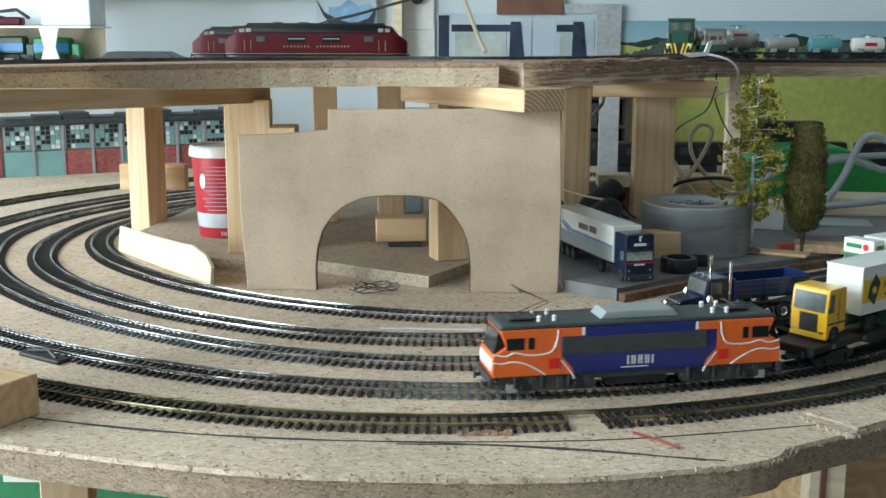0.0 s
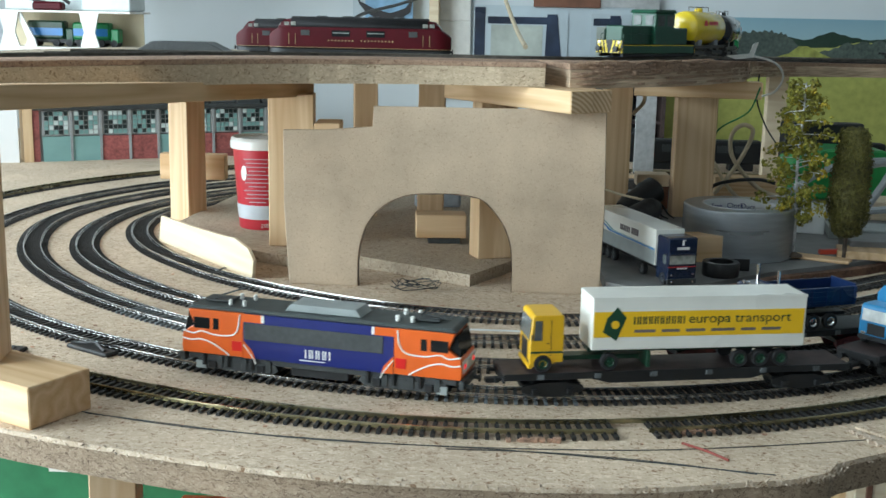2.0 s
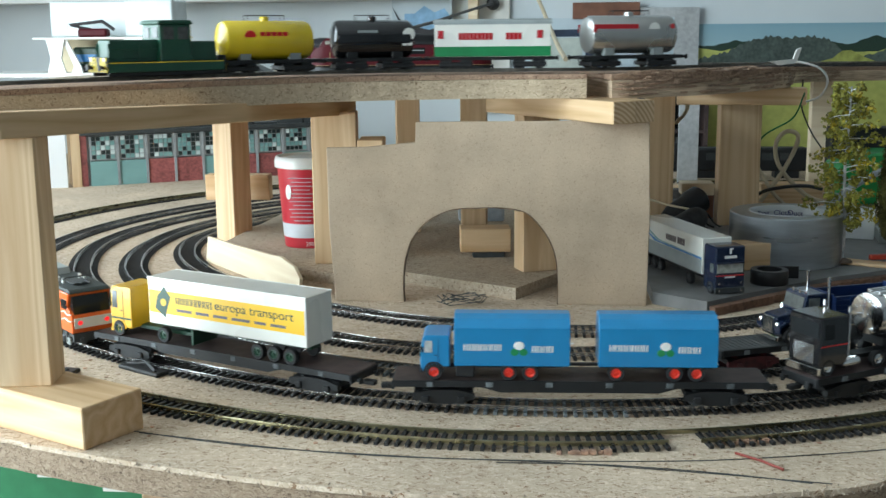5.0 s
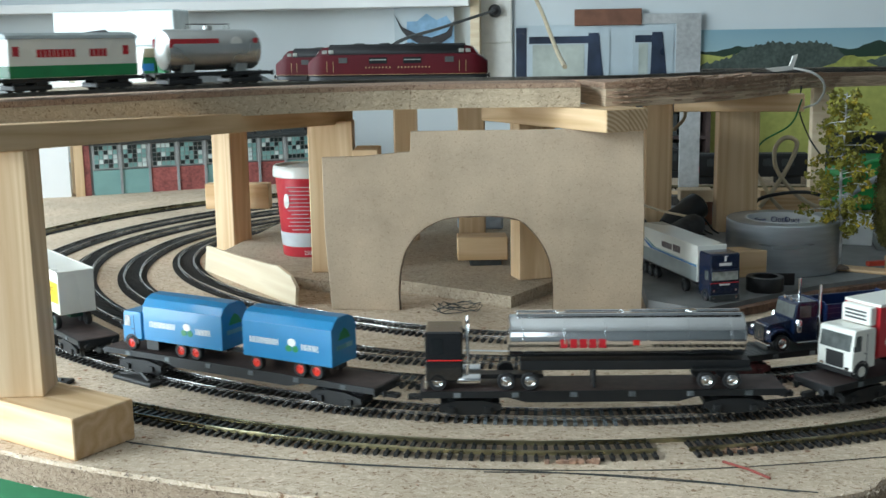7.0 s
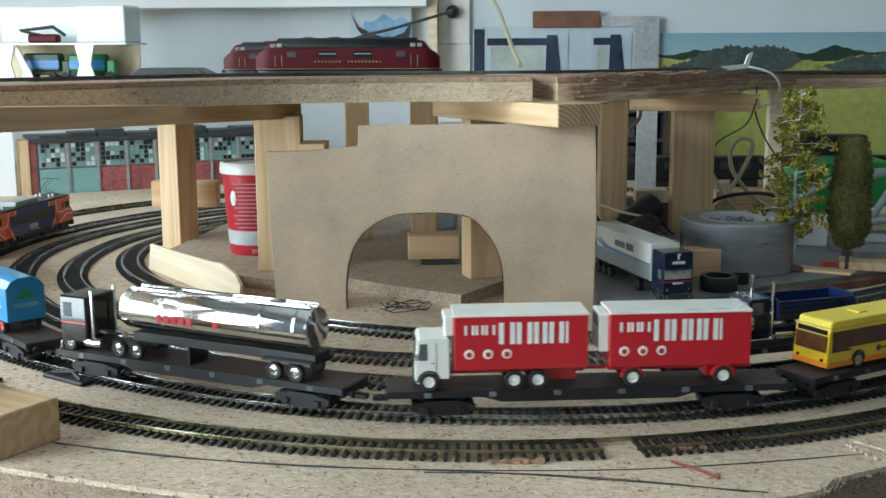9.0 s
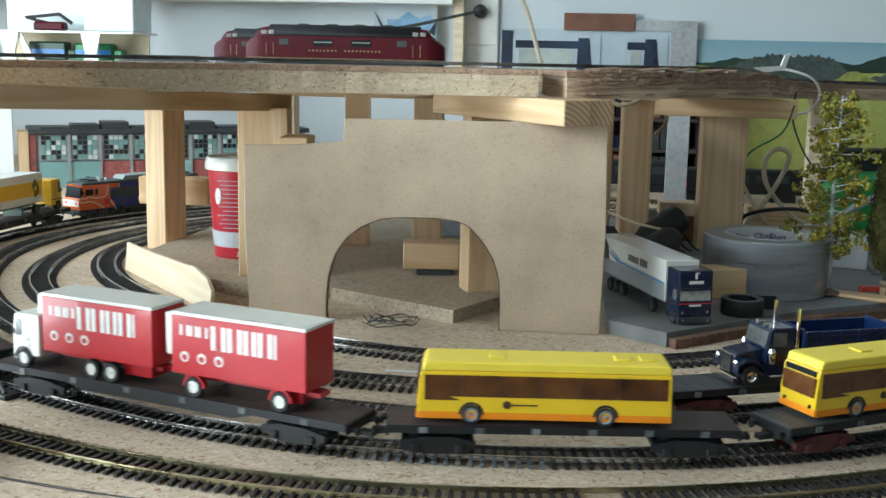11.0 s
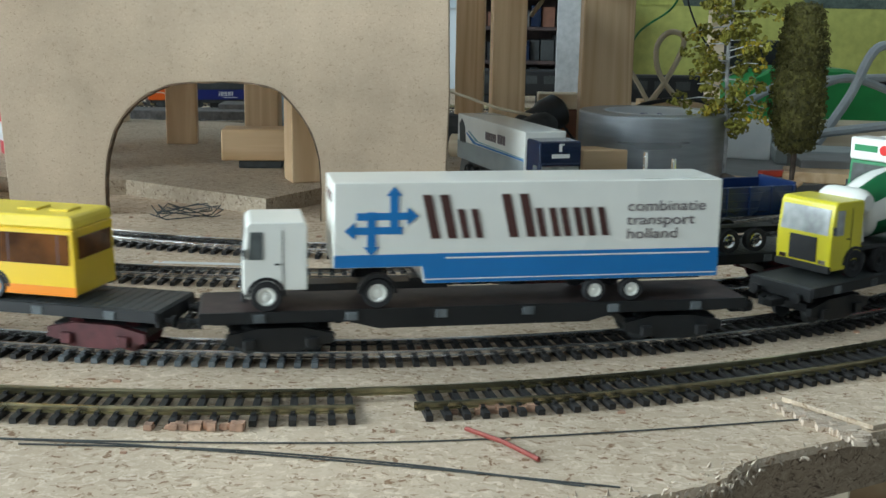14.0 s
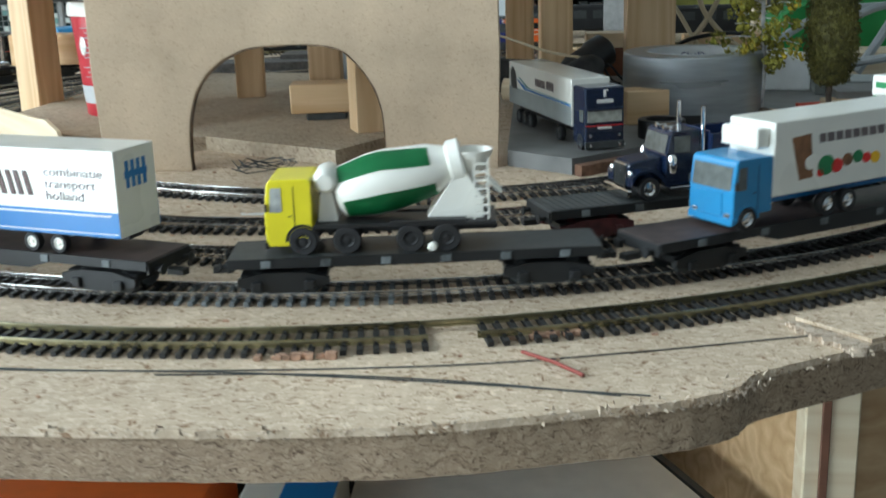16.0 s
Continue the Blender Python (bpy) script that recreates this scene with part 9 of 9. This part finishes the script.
scrap2 = copy_thing(scrap, pose(-0.33, 0.79, 0.0, 0, 0, -10))
b = bmesh.new()
rn = random.Random(8)
for i in range(5):
    a = rn.uniform(0, 6.28)
    rod([(-0.045 + 0.02 * math.cos(a + 0.9 * k) * rn.uniform(0.7, 1.3), 1.012 + 0.012 * math.sin(a + 0.9 * k), 0.001 + 0.008 * rn.random()) for k in range(7)], 0.0004, 5, b)
tagged(part("wire_tangle", b, "dark_grey"), "tangle of hair-thin dark wire under the arch", "wire")
tagged(part("paint_streak", prism([(-0.03, 0.91 - 0.026), (0.05, 0.91 - 0.028), (0.052, 0.91 - 0.024), (-0.03, 0.91 - 0.0225)], 0.0004, "z", 0.0001), "card"), "pale paint streak between the tracks", "paint")

# ---- under the board ----
material("crate_green", (0.03, 0.2, 0.08), 0.5, vary=0.12)
material("box_orange", (0.8, 0.16, 0.03), 0.5, vary=0.08)
material("ink", (0.02, 0.02, 0.02), 0.6)
LOW = R["z0"]
timber("ply_orange", (0.66, 0.45, 0.25), (0.47, 0.28, 0.13), 0)
cab = thing("timber_stand", "planed pine stand with a slotted corner post", "stand", pose(0.273, 0.735, 0))
part("corner_post", box(-0.012, 0.012, -0.012, 0.012, LOW, -0.0205, 0.0008), "pine_pale", cab)
part("post_slot", box(-0.005, -0.001, -0.0135, -0.0118, -0.1, -0.035, 0.0004), "brown_board", cab)
part("side_panel", prism([(-0.012, 0.004), (-0.062, 0.15), (-0.054, 0.153), (-0.004, 0.013)], -LOW - 0.0205, "z", LOW), "ply_orange", cab)
part("side_panel", prism([(0.012, 0.0), (0.4, 0.16), (0.396, 0.17), (0.008, 0.01)], -LOW - 0.0205, "z", LOW), "ply_orange", cab)
stick("support_post", "pine support post standing under the board", "post", -0.235, -0.205, 0.7, 0.73, LOW, -0.0205, "pine_up", 10, "support posts")
stick("support_post", "pine support post set back under the board", "post", -0.9, -0.86, 1.0, 1.04, LOW, -0.0205, "pine_up", 0, "support posts")
tableb = thing("white_table", "low white-topped table under the board", "table")
part("tabletop", prism([(0.05, 0.45), (0.3, 0.45), (0.256, 0.66), (0.226, 0.737), (0.183, 0.84), (0.05, 0.84)], 0.012, "z", -0.122, 0.0008), "white_plastic", tableb)
part("dark_rim", prism([(0.3012, 0.45), (0.306, 0.45), (0.261, 0.662), (0.231, 0.739), (0.188, 0.842), (0.1842, 0.84), (0.2272, 0.7375), (0.2572, 0.6605)], 0.011, "z", -0.121), "dark_grey", tableb)
for sx, sy in ((0.06, 0.46), (0.2, 0.46), (0.06, 0.82), (0.15, 0.82)):
    part("leg", box(sx, sx + 0.014, sy, sy + 0.014, LOW, -0.122), "chip_strip", tableb)
carton = thing("storage_carton", "green printed cardboard carton under the board", "box", pose(-0.15, 0.86, 0))
part("carton_body", box(-0.3, 0.085, -0.06, 0.3, LOW, -0.06, 0.002), "crate_green", carton)
for i in range(5):
    part("print_bar", box(-0.2 + 0.05 * i, -0.17 + 0.05 * i, -0.0615, -0.06, -0.085 - 0.01 * (i % 2), -0.07), "cream_white", carton)
ob_ = thing("orange_carton", "orange carton with dark print under the board", "box", pose(-0.075, 0.72, 0))
part("carton_body", box(-0.12, 0.06, -0.03, 0.06, LOW, -0.1, 0.002), "box_orange", ob_)
for i in range(4):
    part("print_bar", box(-0.1 + 0.035 * i, -0.08 + 0.035 * i, -0.0315, -0.03, -0.122, -0.108), "ink", ob_)
    part("print_bar", box(-0.098 + 0.035 * i, -0.074 + 0.035 * i, -0.022, -0.01, -0.1, -0.0994), "ink", ob_)
bl = thing("blue_carton", "blue and white carton under the board", "box", pose(0.03, 0.72, 0))
part("carton_body", box(-0.03, 0.016, -0.03, 0.05, LOW, -0.1, 0.001), "cream_white", bl)
part("blue_print", box(-0.01, 0.0158, -0.0295, 0.049, -0.0998, -0.0992), "band_blue", bl)
part("blue_print", prism([(-0.01, -0.2), (0.014, -0.2), (0.014, -0.1), (0.004, -0.1)], 0.001, "y", -0.0312), "band_blue", bl)
dk = tagged(part("dark_crate", box(-0.06, 0.1, 0.0, 0.1, LOW, -0.14, 0.002), "wagon_black"), "black crate under the board", "crate")
dk.matrix_world = pose(-0.01, 0.9, 0)


def motions():
    for ob, rows in MOVERS:
        walk(ob, rows)


motions()
